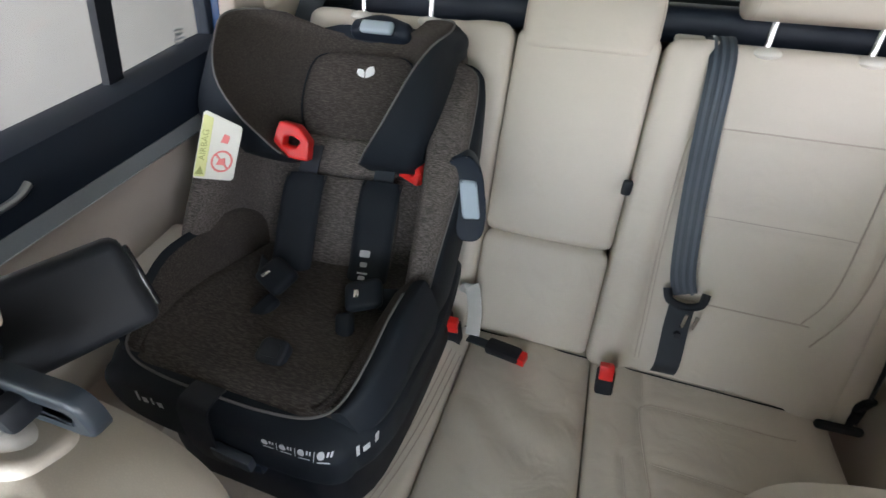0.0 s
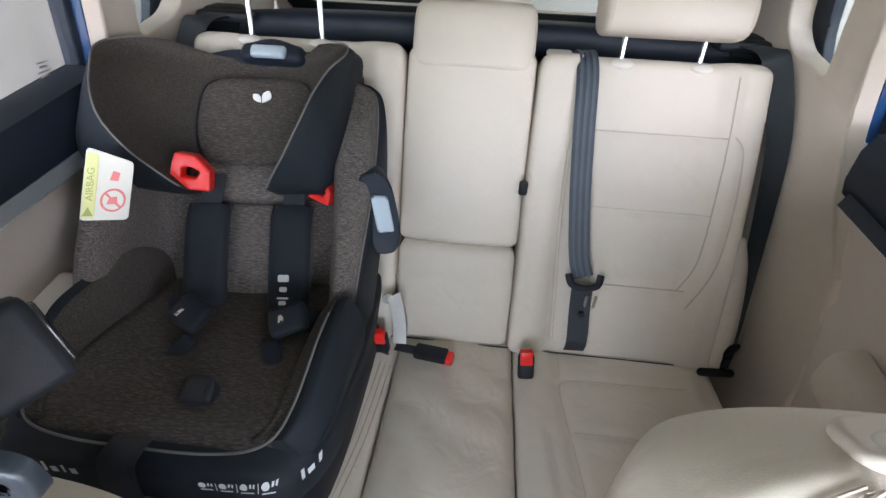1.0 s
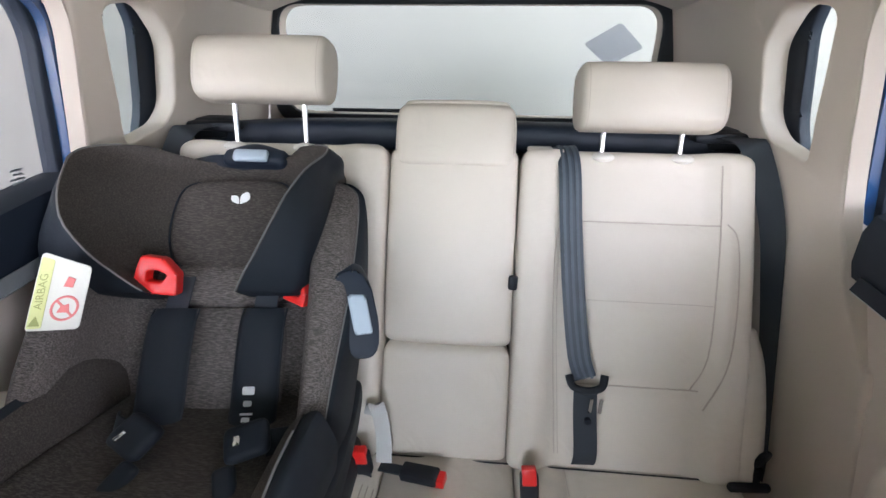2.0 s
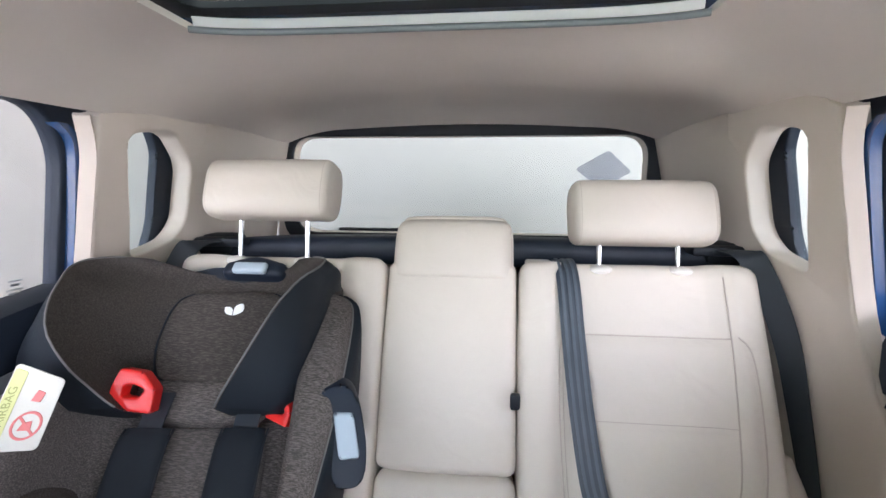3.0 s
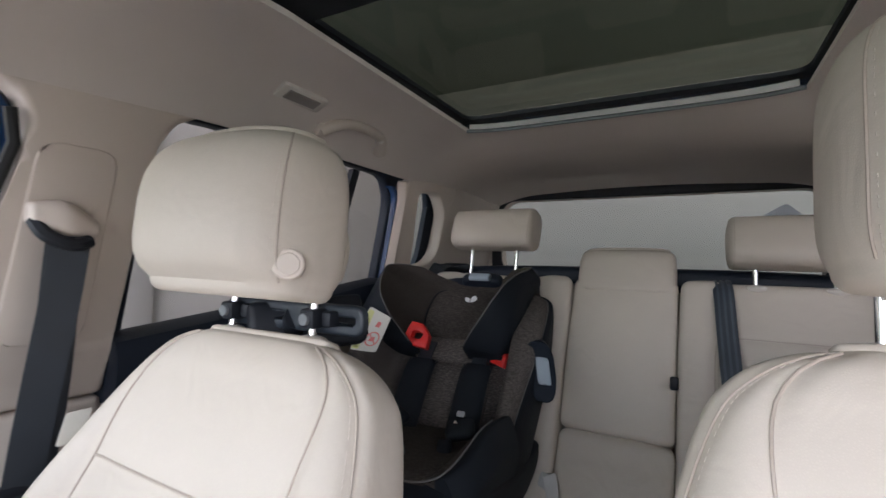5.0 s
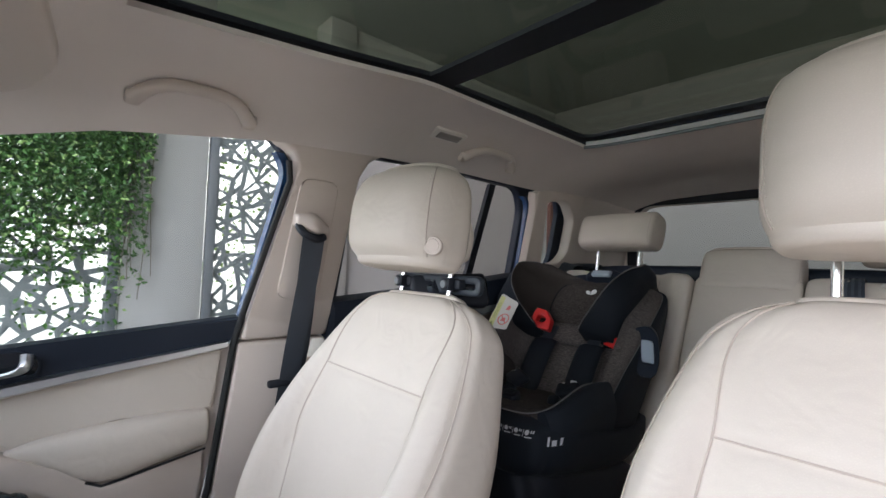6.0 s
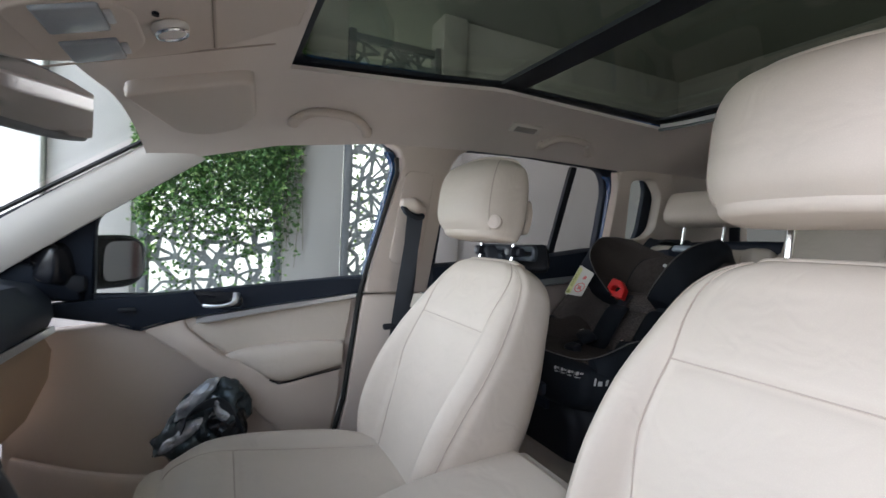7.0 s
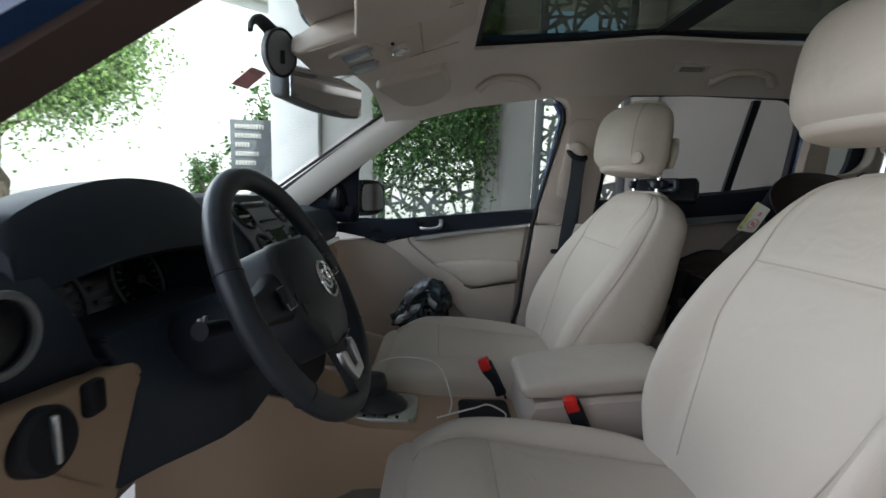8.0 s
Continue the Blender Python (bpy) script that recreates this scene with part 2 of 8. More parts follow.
class Body:
    """A padded form along a spine. A row: x, y, z, lean, half width, front depth, back depth, bolster, belly."""

    def __init__(self, rows, f0=(0, -1, 0), up=(0, 0, 1), side=(1, 0, 0), n=4.0, seg=56, steps=22, r0=0.02, r1=0.02, inner=0.52, outer=0.80, sink=0.0):
        self.sink, self.lines = sink, []
        self.rows = catmull([tuple(r) + (0,) * (9 - len(r)) for r in rows], steps)
        self.f0, self.up, self.side = Vector(f0), Vector(up), Vector(side)
        self.n, self.ring, self.r0, self.r1, self.inner, self.outer = n, unit_ring(n, seg), r0, r1, inner, outer

    def depth(self, r, a, b, inset=0.0):
        df, db, bol, belly = r[5], r[6], r[7], r[8]
        if b <= 0:
            return max(db - inset, 0.001) * b
        return (max(df - inset, 0.001) + bol * smooth(self.inner, self.outer, abs(a)) + belly * (1 - a * a)) * b

    def point(self, r, a, b, inset=0.0, shift=0.0):
        lean = radians(r[3])
        fwd = self.f0 * math.cos(lean) + self.up * math.sin(lean)
        ax = self.up * math.cos(lean) - self.f0 * math.sin(lean)
        return Vector(r[:3]) + self.side * (max(r[4] - inset, 0.001) * a) + fwd * self.depth(r, a, b, inset) + ax * shift

    def mesh(self):
        bm = bmesh.new()
        loops = []
        for k in range(5):
            p = k / 5 * math.pi / 2
            loops.append([self.point(self.rows[0], a, b, self.r0 * (1 - math.sin(p)), -self.r0 * math.cos(p)) for a, b in self.ring])
        loops += [[self.point(r, a, b) for a, b in self.ring] for r in self.rows]
        for k in range(4, -1, -1):
            p = k / 5 * math.pi / 2
            loops.append([self.point(self.rows[-1], a, b, self.r1 * (1 - math.sin(p)), self.r1 * math.cos(p)) for a, b in self.ring])
        loft(bm, loops)
        return bm

    def on(self, frac, v, lift=0.0):
        """A place on the front, at a part of the width and of the length."""
        t = min(max(v, 0), 1) * (len(self.rows) - 1)
        j = min(int(t), len(self.rows) - 2)
        r = self.rows[j] + (self.rows[j + 1] - self.rows[j]) * (t - j)
        b = (1 - min(abs(frac), 1.0) ** self.n) ** (1 / self.n)
        p = self.point(r, frac, b)
        lean = radians(r[3])
        return p + (self.f0 * math.cos(lean) + self.up * math.sin(lean)) * lift

    def seam(self, bm, pts, r=0.0016, lift=0.0):
        line = [self.on(f, v, lift - 0.72 * self.sink) for f, v in pts]
        tube(bm, line, r, 6)
        for a, b in zip(line, line[1:]):
            k = max(int((b - a).length / 0.004), 1)
            self.lines += [a.lerp(b, i / k) for i in range(k + 1)]

    def stitches(self, bm, pts, step=0.008):
        line = [self.on(f, v, 0.0003 - 0.45 * self.sink) for f, v in pts]
        dashes(bm, line, step, 0.00045)

    def press(self, ob, width=0.010):
        """Draws the padding in along its seams."""
        me = ob.data
        co, no = np.empty(len(me.vertices) * 3), np.empty(len(me.vertices) * 3)
        me.vertices.foreach_get("co", co)
        me.vertices.foreach_get("normal", no)
        co, no, at = co.reshape(-1, 3), no.reshape(-1, 3), np.array(self.lines)
        d = np.array([((at - c) ** 2).sum(1).min() for c in co])
        co -= no * (self.sink * np.exp(-d / width ** 2))[:, None]
        me.vertices.foreach_set("co", co.ravel())
        me.update()


def frames_along(pts):
    pts = [Vector(p) for p in pts]
    out, n = [], None
    for i, p in enumerate(pts):
        t = (pts[min(i + 1, len(pts) - 1)] - pts[max(i - 1, 0)]).normalized()
        if n is None:
            n = t.orthogonal().normalized()
        n = (n - t * n.dot(t)).normalized()
        out.append((p, t, n, t.cross(n)))
    return out


def tube(bm, pts, r, seg=10, closed=False, flat=1.0):
    loops = []
    rad = r if callable(r) else (lambda u: r)
    fr = frames_along(pts)
    for i, (p, t, n, b) in enumerate(fr):
        q = rad(i / max(len(fr) - 1, 1))
        loops.append([p + n * (q * math.cos(2 * math.pi * k / seg)) + b * (q * flat * math.sin(2 * math.pi * k / seg)) for k in range(seg)])
    if closed:
        rows = loft(bm, loops, caps=(False, False))
        for k in range(seg):
            bm.faces.new((rows[-1][k], rows[-1][(k + 1) % seg], rows[0][(k + 1) % seg], rows[0][k]))
    else:
        loft(bm, loops)


def dashes(bm, line, step=0.008, r=0.0007):
    """A row of short stitches along a line."""
    run = 0.0
    for a, b in zip(line, line[1:]):
        d = (b - a).length
        if d < 1e-6:
            continue
        x = (-run) % step
        while x < d:
            p, q = a.lerp(b, x / d), a.lerp(b, min((x + step * 0.6) / d, 1))
            if (q - p).length > step * 0.2:
                tube(bm, [p, q], r, 4)
            x += step
        run += d


def strap(bm, pts, across, width, thick=0.0016, ridges=0):
    """A belt along a line; across: the direction of its width, at each end or all along."""
    fr = frames_along(pts)
    n = len(fr)
    a0, a1 = (Vector(across[0]), Vector(across[1])) if isinstance(across[0], (tuple, list, Vector)) else (Vector(across), Vector(across))
    loops = []
    for i, (p, t, _, _) in enumerate(fr):
        a = a0.lerp(a1, i / max(n - 1, 1))
        a = (a - t * a.dot(t)).normalized()
        u = t.cross(a)
        h = width / 2
        loop = []
        k = 14 if ridges else 2
        for j in range(k + 1):
            s = -h + width * j / k
            loop.append(p + a * s + u * (thick / 2 + (0.0012 * abs(math.sin(math.pi * ridges * j / k)) if ridges else 0)))
        loop += [p + a * h - u * thick / 2, p - a * h - u * thick / 2]
        loops.append(loop)
    loft(bm, loops)


def rbox(bm, c, size, r=0.004, rot=None, segs=2):
    """A box with rounded edges."""
    made = bmesh.ops.create_cube(bm, size=1.0)["verts"]
    m = Matrix.Translation(c) @ (rot.to_4x4() if rot is not None else Matrix()) @ Matrix.Diagonal((*size, 1))
    bmesh.ops.transform(bm, matrix=m, verts=made)
    if r:
        edges = list({e for v in made for e in v.link_edges})
        bmesh.ops.bevel(bm, geom=edges, offset=min(r, min(size) * 0.45), segments=segs, profile=0.5, affect="EDGES")


def rod(bm, p, q, r, r2=None, seg=16, bev=0.0):
    p, q = Vector(p), Vector(q)
    r2 = r if r2 is None else r2
    t = (q - p).normalized()
    n = t.orthogonal().normalized()
    b = t.cross(n)
    ring = lambda c, s: [c + (n * math.cos(2 * math.pi * k / seg) + b * math.sin(2 * math.pi * k / seg)) * s for k in range(seg)]
    loops = [ring(p, r - bev), ring(p + t * bev, r)] if bev else [ring(p, r)]
    loops += [ring(q - t * bev, r2), ring(q, r2 - bev)] if bev else [ring(q, r2)]
    loft(bm, loops)


def rounded(pts, r, seg=5):
    """A polygon with its corners rounded; r: one radius or one for each corner."""
    pts = [Vector((*p, 0)) for p in pts]
    out, n = [], len(pts)
    for i, p in enumerate(pts):
        a, b = pts[i - 1], pts[(i + 1) % n]
        q = r[i] if isinstance(r, (list, tuple)) else r
        da, db = (a - p), (b - p)
        q = min(q, da.length * 0.48, db.length * 0.48)
        if q <= 0:
            out.append((p.x, p.y))
            continue
        s, e = p + da.normalized() * q, p + db.normalized() * q
        for k in range(seg + 1):
            t = k / seg
            c = s * (1 - t) ** 2 + p * 2 * t * (1 - t) + e * t * t
            out.append((c.x, c.y))
    return out


def panel(bm, outline, holes, place, back, bev=0.0, fine=0.0):
    """A sheet cut from an outline with holes. place(u, v): its front; back: the way to its rear side."""
    flat = bmesh.new()
    edges, loops = [], []
    for loop in [outline, *holes]:
        vs = [flat.verts.new((u, v, 0)) for u, v in loop]
        loops.append(vs)
        edges += [flat.edges.new((vs[i], vs[(i + 1) % len(vs)])) for i in range(len(vs))]
    bmesh.ops.triangle_fill(flat, use_beauty=True, use_dissolve=False, edges=edges)
    if fine:
        for _ in range(5):
            long = [e for e in flat.edges if e.calc_length() > fine and not e.is_boundary]
            if not long:
                break
            bmesh.ops.subdivide_edges(flat, edges=long, cuts=1)
            bmesh.ops.triangulate(flat, faces=[f for f in flat.faces if len(f.verts) > 3])
    back = Vector(back)
    top, low = {}, {}
    for v in flat.verts:
        p = Vector(place(v.co.x, v.co.y))
        top[v] = bm.verts.new(p)
        low[v] = bm.verts.new(p + back)
    for f in flat.faces:
        bm.faces.new([top[v] for v in f.verts])
        bm.faces.new([low[v] for v in reversed(f.verts)])
    rim = []
    for e in [e for e in flat.edges if e.is_boundary]:
        a, b = e.verts
        bm.faces.new((top[a], top[b], low[b], low[a]))
        rim.append((top[a], top[b]))
    if bev:
        bm.edges.ensure_lookup_table()
        geom = [bm.edges.get(pair) for pair in rim]
        bmesh.ops.bevel(bm, geom=[g for g in geom if g], offset=bev, segments=3, profile=0.5, affect="EDGES")
    flat.free()


def dense(loop, step=0.06):
    """A polygon with its long edges cut up."""
    out = []
    for i, p in enumerate(loop):
        q = loop[(i + 1) % len(loop)]
        k = max(int(math.hypot(q[0] - p[0], q[1] - p[1]) / step), 1)
        out += [(p[0] + (q[0] - p[0]) * j / k, p[1] + (q[1] - p[1]) * j / k) for j in range(k)]
    return out


def bez(*pts, m=16):
    return [Vector(p) for p in catmull(pts, m)]


def lin(x, xs, ys):
    return float(np.interp(x, xs, ys))


# ---- the car's shell ----
def side_x(z):
    """Half the cabin's width at a height, to the face of the trim."""
    return 0.72 - 0.25 * (z - 0.98) if z > 0.98 else 0.72


def belt(y):
    return 1.095 + 0.10 * y


RAIL_Y = (-1.12, -0.98, -0.909, -0.70, -0.40, -0.13, 0.14, 0.50, 0.80, 1.05, 1.30)
RAIL_Z = (1.335, 1.352, 1.364, 1.421, 1.463, 1.478, 1.485, 1.482, 1.487, 1.490, 1.490)
MID_Y = (-1.14, -1.0, -0.85, -0.74, -0.705, -0.40, -0.15, 0.50, 0.54, 0.60, 0.68, 0.80, 1.05, 1.30)
MID_Z = (1.425, 1.458, 1.502, 1.538, 1.549, 1.573, 1.599, 1.586, 1.583, 1.568, 1.556, 1.551, 1.550, 1.533)
GLASS_Y, GLASS_Z = (-0.75, -0.705, -0.40, -0.15, 0.50), (1.548, 1.555, 1.579, 1.605, 1.604)
ROOF_X, ROOF_Y0, ROOF_Y1 = 0.362, -0.705, 0.50


def liner_z(x, y):
    ze, zc = lin(y, RAIL_Y, RAIL_Z), lin(y, MID_Y, MID_Z)
    xe = side_x(ze)
    t = max(abs(x) - 0.37, 0) / (xe - 0.37)
    crown = 0.012 * (1 - (x / 0.37) ** 2) if abs(x) < 0.37 and y > 0.5 else 0
    return ze + (zc - ze) * (1 - min(t, 1) ** 2.1) + crown


def build_headliner():
    bm = bmesh.new()
    half = [0.0, 0.09, 0.18, 0.27, 0.335, 0.362, 0.40, 0.43, 0.46, 0.49, 0.52, 0.545, 0.57, 0.585, 0.595, 2.0]
    ys = sorted(set([round(v, 3) for v in np.linspace(-1.0, -0.705, 10)] + [round(v, 3) for v in np.linspace(-0.705, 0.50, 26)] + [round(v, 3) for v in np.linspace(0.50, 1.30, 30)]))
    xs = [-v for v in half[:0:-1]] + half
    grid = []
    for y in ys:
        xe = side_x(lin(y, RAIL_Y, RAIL_Z))
        line = []
        for x in xs:
            x = max(min(x, xe), -xe)
            yy = y - 0.065 * (1 - (x / xe) ** 2) * smooth(-0.72, -1.0, y)
            line.append(bm.verts.new((x, yy, liner_z(x, yy))))
        grid.append(line)
    for j in range(len(ys) - 1):
        for i in range(len(xs) - 1):
            inside = abs(xs[i]) <= ROOF_X and abs(xs[i + 1]) <= ROOF_X and ys[j] >= ROOF_Y0 - 1e-4 and ys[j + 1] <= ROOF_Y1 + 1e-4
            if inside:
                continue
            quad = [grid[j][i], grid[j][i + 1], grid[j + 1][i + 1], grid[j + 1][i]]
            quad = [v for k, v in enumerate(quad) if (v.co - quad[k - 1].co).length > 1e-6]
            if len(quad) > 2:
                bm.faces.new(quad)
    ext = bmesh.ops.extrude_face_region(bm, geom=bm.faces[:])
    bmesh.ops.translate(bm, verts=[v for v in ext["geom"] if isinstance(v, bmesh.types.BMVert)], vec=(0, 0, 0.010))
    tagged(part("ceiling", bm, LINER, sharp=50), "beige woven headliner curving round the glass roof", "ceiling", kind="structure")
    # painted roof skin outside
    bm = bmesh.new()
    hole = rounded([(-0.42, -0.76), (0.44, -0.78), (0.44, 0.56), (-0.44, 0.56)], 0.06)
    rim = rounded([(-0.59, -0.98), (0.0, -1.12), (0.59, -0.98), (0.62, 0.2), (0.60, 1.36), (-0.60, 1.36), (-0.62, 0.2)], 0.06)
    panel(bm, rim, [hole], lambda u, v: (u, v, max(liner_z(u, v), 1.43) + 0.075 - 0.10 * abs(u) ** 2.5), (0, 0, -0.012), fine=0.2)
    tagged(part("roof", bm, PAINT), "blue painted steel roof of the car", "roof", kind="structure")


def build_sunroof():
    t = thing("panoramic_sunroof", (0, -0.1, 1.62), "dark tinted panoramic glass roof with black frame", "sunroof")
    zf = lambda y: lin(y, GLASS_Y, GLASS_Z)
    bm = bmesh.new()
    outer = [(-0.40, -0.74), (0.40, -0.74), (0.40, 0.525), (-0.40, 0.525)]
    h1 = rounded([(-0.358, -0.688), (0.358, -0.688), (0.358, -0.150), (-0.358, -0.150)], [0.05, 0.05, 0.006, 0.006])
    h2 = rounded([(-0.362, -0.075), (0.362, -0.075), (0.362, 0.490), (-0.362, 0.490)], [0.006, 0.006, 0.035, 0.035])
    zz = lambda u, v: (u, v, zf(min(v, 0.5)) + 0.012)
    panel(bm, dense(outer), [dense(h1), dense(h2)], zz, (0, 0, 0.010), bev=0.002, fine=0.1)
    part("frame", bm, BLACK, t, "black plastic roof frame")
    for y0, y1 in ((-0.70, -0.12), (-0.10, 0.50)):
        bm = bmesh.new()
        panel(bm, dense(rounded([(-0.40, y0), (0.40, y0), (0.40, y1), (-0.40, y1)], 0.03)), [], lambda u, v: (u, v, zf(v) + 0.026), (0, 0, 0.005))
        ob = part("pane", bm, GLASS_ROOF, t, "dark green tinted glass")
    bm = bmesh.new()
    line = [Vector((x, 0.490 - 0.03 * (x / 0.36) ** 6, zf(0.5) - 0.012)) for x in np.linspace(-0.345, 0.345, 25)]
    strap(bm, line, (0, -0.55, 0.83), 0.012, 0.004)
    part("deflector", bm, surface("satin_aluminium", (0.80, 0.80, 0.79), 0.42, 0.05, 6, 300, 0.05, metal=0.6), t, "bright aluminium strip")
    bm = bmesh.new()
    line = [Vector((x, 0.499 - 0.03 * (x / 0.365) ** 6, zf(0.5) - 0.021)) for x in np.linspace(-0.356, 0.356, 25)]
    tube(bm, line, 0.005, 8)
    part("edge_trim", bm, STEEL_DARK, t)


def plane_in(s, off=0.0):
    return lambda u, v: (s * (side_x(v) + off), u, v)


def build_side(s):
    """Pillars and fixed side trim of one flank; s: -1 passenger side, 1 driver side."""
    side = "left" if s < 0 else "right"
    # A pillar
    loops = []
    for k in range(13):
        f = k / 12
        k2 = 0.011 if s > 0 else 0.0
        a = Vector((s * (0.705 - 0.10 * f), -1.50 - k2 + 0.53 * f, 1.055 + k2 + 0.355 * f - 0.03 * (1 - f) ** 2))
        b = Vector((s * (0.728 - 0.098 * f), -1.41 - k2 + 0.535 * f, 0.995 + k2 + 0.372 * f - 0.02 * (1 - f) ** 2))
        b = b.lerp(a, 0.33) if s > 0 else b
        n = Vector((-s, 0.25, 0.1)).normalized()
        m = a.lerp(b, 0.5) + n * 0.012
        loops.append([a, a.lerp(m, 0.5) + n * 0.005, m, b.lerp(m, 0.5) + n * 0.005, b, b - n * 0.035, a - n * 0.035])
    bm = bmesh.new()
    loft(bm, loops)
    seal = [(q[4], (q[4] - q[0]).normalized()) for q in loops]
    t = thing("pillar_trim", (s * 0.68, -1.2, 1.0), "beige moulded windscreen pillar trim", "pillar trim", "pillar trims", "structure")
    part("moulding", bm, TRIM_PALE, t)
    bm = bmesh.new()
    loft(bm, [[Vector(p) + Vector((s * 0.045, 0.0, 0.01)) + d for d in (Vector((0, -0.045, 0.03)), Vector((0, 0.02, -0.012)), Vector((s * 0.025, 0.018, -0.006)), Vector((s * 0.025, -0.04, 0.03)))]
              for p in [Vector((s * (0.717 - 0.099 * f), -1.455 - k2 + 0.533 * f, 1.025 + k2 + 0.363 * f)) for f in np.linspace(0, 1, 8)]])
    part("outer_skin", bm, PAINT if s > 0 else BLACK, t, "dark outer pillar skin")
    bm = bmesh.new()
    tube(bm, [Vector((s * (0.702 - 0.10 * f), -1.512 + 0.53 * f, 1.055 + 0.355 * f)) for f in np.linspace(0, 1, 10)], 0.006, 6)
    part("seal", bm, RUBBER, t)
    if s > 0:
        # brown strip: the shade on the beige lining, put into the colour
        bm = bmesh.new()
        strap(bm, [p - d * 0.038 + Vector((0.024, 0, 0)) for p, d in seal], (1, -0.25, -0.1), 0.060, 0.074)
        part("door_seal", bm, surface("shaded_lining_brown", (0.075, 0.047, 0.040), 0.7, 0.15, 8, 500, 0.2), t, "brown strip over the pillar edge, coloured as beige lining in shade")
    # B pillar
    t = pillar = thing("pillar_trim", (s * 0.70, -0.30, 0.45), "beige plastic door pillar trim with belt slot", "pillar trim", "pillar trims", "structure")
    bm = bmesh.new()
    up = [(-0.412, 1.00), (-0.402, 1.06), (-0.340, 1.37), (-0.336, 1.42), (-0.352, 1.452), (-0.395, 1.475), (-0.395, 1.505), (-0.09, 1.515), (-0.105, 1.485), (-0.145, 1.462), (-0.168, 1.42), (-0.19, 1.09), (-0.19, 1.00)]
    panel(bm, rounded(up, 0.012, 3), [], plane_in(s), (s * 0.05, 0, 0.0), bev=0.010)
    part("upper_trim", bm, TRIM, t)
    bm = bmesh.new()
    low = [(-0.52, 0.36), (-0.455, 0.65), (-0.415, 0.995), (-0.188, 0.995), (-0.17, 0.65), (-0.16, 0.36)]
    panel(bm, rounded(low, 0.012, 3), [], lambda u, v: (s * 0.722, u, v), (s * 0.05, 0, 0), bev=0.010)
    part("lower_trim", bm, TRIM, t)
    # belt slot plate and guide
    bm = bmesh.new()
    plate = rounded([(-0.345, 1.10), (-0.325, 1.395), (-0.225, 1.395), (-0.235, 1.10)], 0.03)
    panel(bm, plate, [], plane_in(s, -0.004), (s * 0.008, 0, 0), bev=0.003)
    part("height_slide", bm, TRIM, t)
    # seal along the front of the pillar
    bm = bmesh.new()
    tube(bm, [Vector((s * (side_x(z) + 0.012), y, z)) for y, z in ((-0.530, 0.40), (-0.464, 0.66), (-0.425, 0.99), (-0.414, 1.06), (-0.347, 1.385), (-0.356, 1.43))], 0.008, 8)
    part("seal", bm, RUBBER, t)
    if s > 0:  # the driver's seat stands farther back, and so does this pillar
        pillar.matrix_basis = Matrix.Translation((0, 0.06, 0)) @ pillar.matrix_basis
    # C and D pillar with the quarter window
    t = thing("quarter_trim", (s * 0.70, 0.9, 0.45), "beige moulded rear quarter trim round a small window", "quarter trim", "quarter trims", "structure")
    hole = rounded([(0.628, 1.455), (0.745, 1.470), (0.812, 1.405), (0.822, 1.27), (0.785, 1.232), (0.668, 1.208)], [0.03, 0.03, 0.03, 0.04, 0.02, 0.02])
    outline = [(0.565, 1.478), (0.578, 1.35), (0.588, 1.16), (0.56, 1.03), (0.47, 0.90), (0.40, 0.70), (0.38, 0.36), (1.36, 0.36), (1.34, 1.1), (1.32, 1.515), (0.9, 1.515), (0.62, 1.512)]

    def bulge(u, v):
        x = side_x(v) - 0.012 * smooth(0.58, 0.68, u) if v > 1.19 else side_x(v) - 0.012 * smooth(0.58, 0.68, u) - 0.05 * smooth(1.19, 0.9, v) * smooth(0.5, 0.7, u)
        return (s * (x + 0.015 * smooth(0.95, 1.32, u)), u, v)
    bm = bmesh.new()
    panel(bm, outline, [hole], bulge, (s * 0.045, 0, 0), bev=0.006, fine=0.09)
    part("moulding", bm, TRIM, t, sharp=60)
    # pale lip along the door opening
    bm = bmesh.new()
    lip = [Vector((s * (side_x(z) + 0.014), y, z)) for y, z in ((0.545, 1.478), (0.566, 1.42), (0.572, 1.35), (0.58, 1.16), (0.555, 1.03), (0.47, 0.91))]
    strap(bm, [Vector(p) for p in catmull(lip, 20)], (1, 0.75 * -s, 0), 0.024, 0.012)
    part("lip", bm, TRIM, t)
    bm = bmesh.new()
    inner = rounded([(0.60, 1.485), (0.725, 1.490), (0.765, 1.43), (0.780, 1.27), (0.768, 1.205), (0.63, 1.185)], 0.02)
    outer2 = rounded([(0.575, 1.51), (0.78, 1.515), (0.85, 1.42), (0.86, 1.25), (0.81, 1.165), (0.605, 1.155)], 0.03)
    panel(bm, outer2, [inner], plane_in(s, 0.040), (s * 0.02, 0, 0), bev=0.004)
    part("window_frame", bm, NAVY, t, "black window surround")
    bm = bmesh.new()
    panel(bm, inner, [], plane_in(s, 0.052), (s * 0.004, 0, 0))
    part("pane", bm, GLASS, t)
    # sill and outer flank below the doors
    bm = bmesh.new()
    rbox(bm, (s * 0.76, -0.35, 0.33), (0.12, 2.0, 0.10), 0.02)
    tagged(part("sill", bm, TRIM), "beige plastic door sill", "sill", kind="structure")


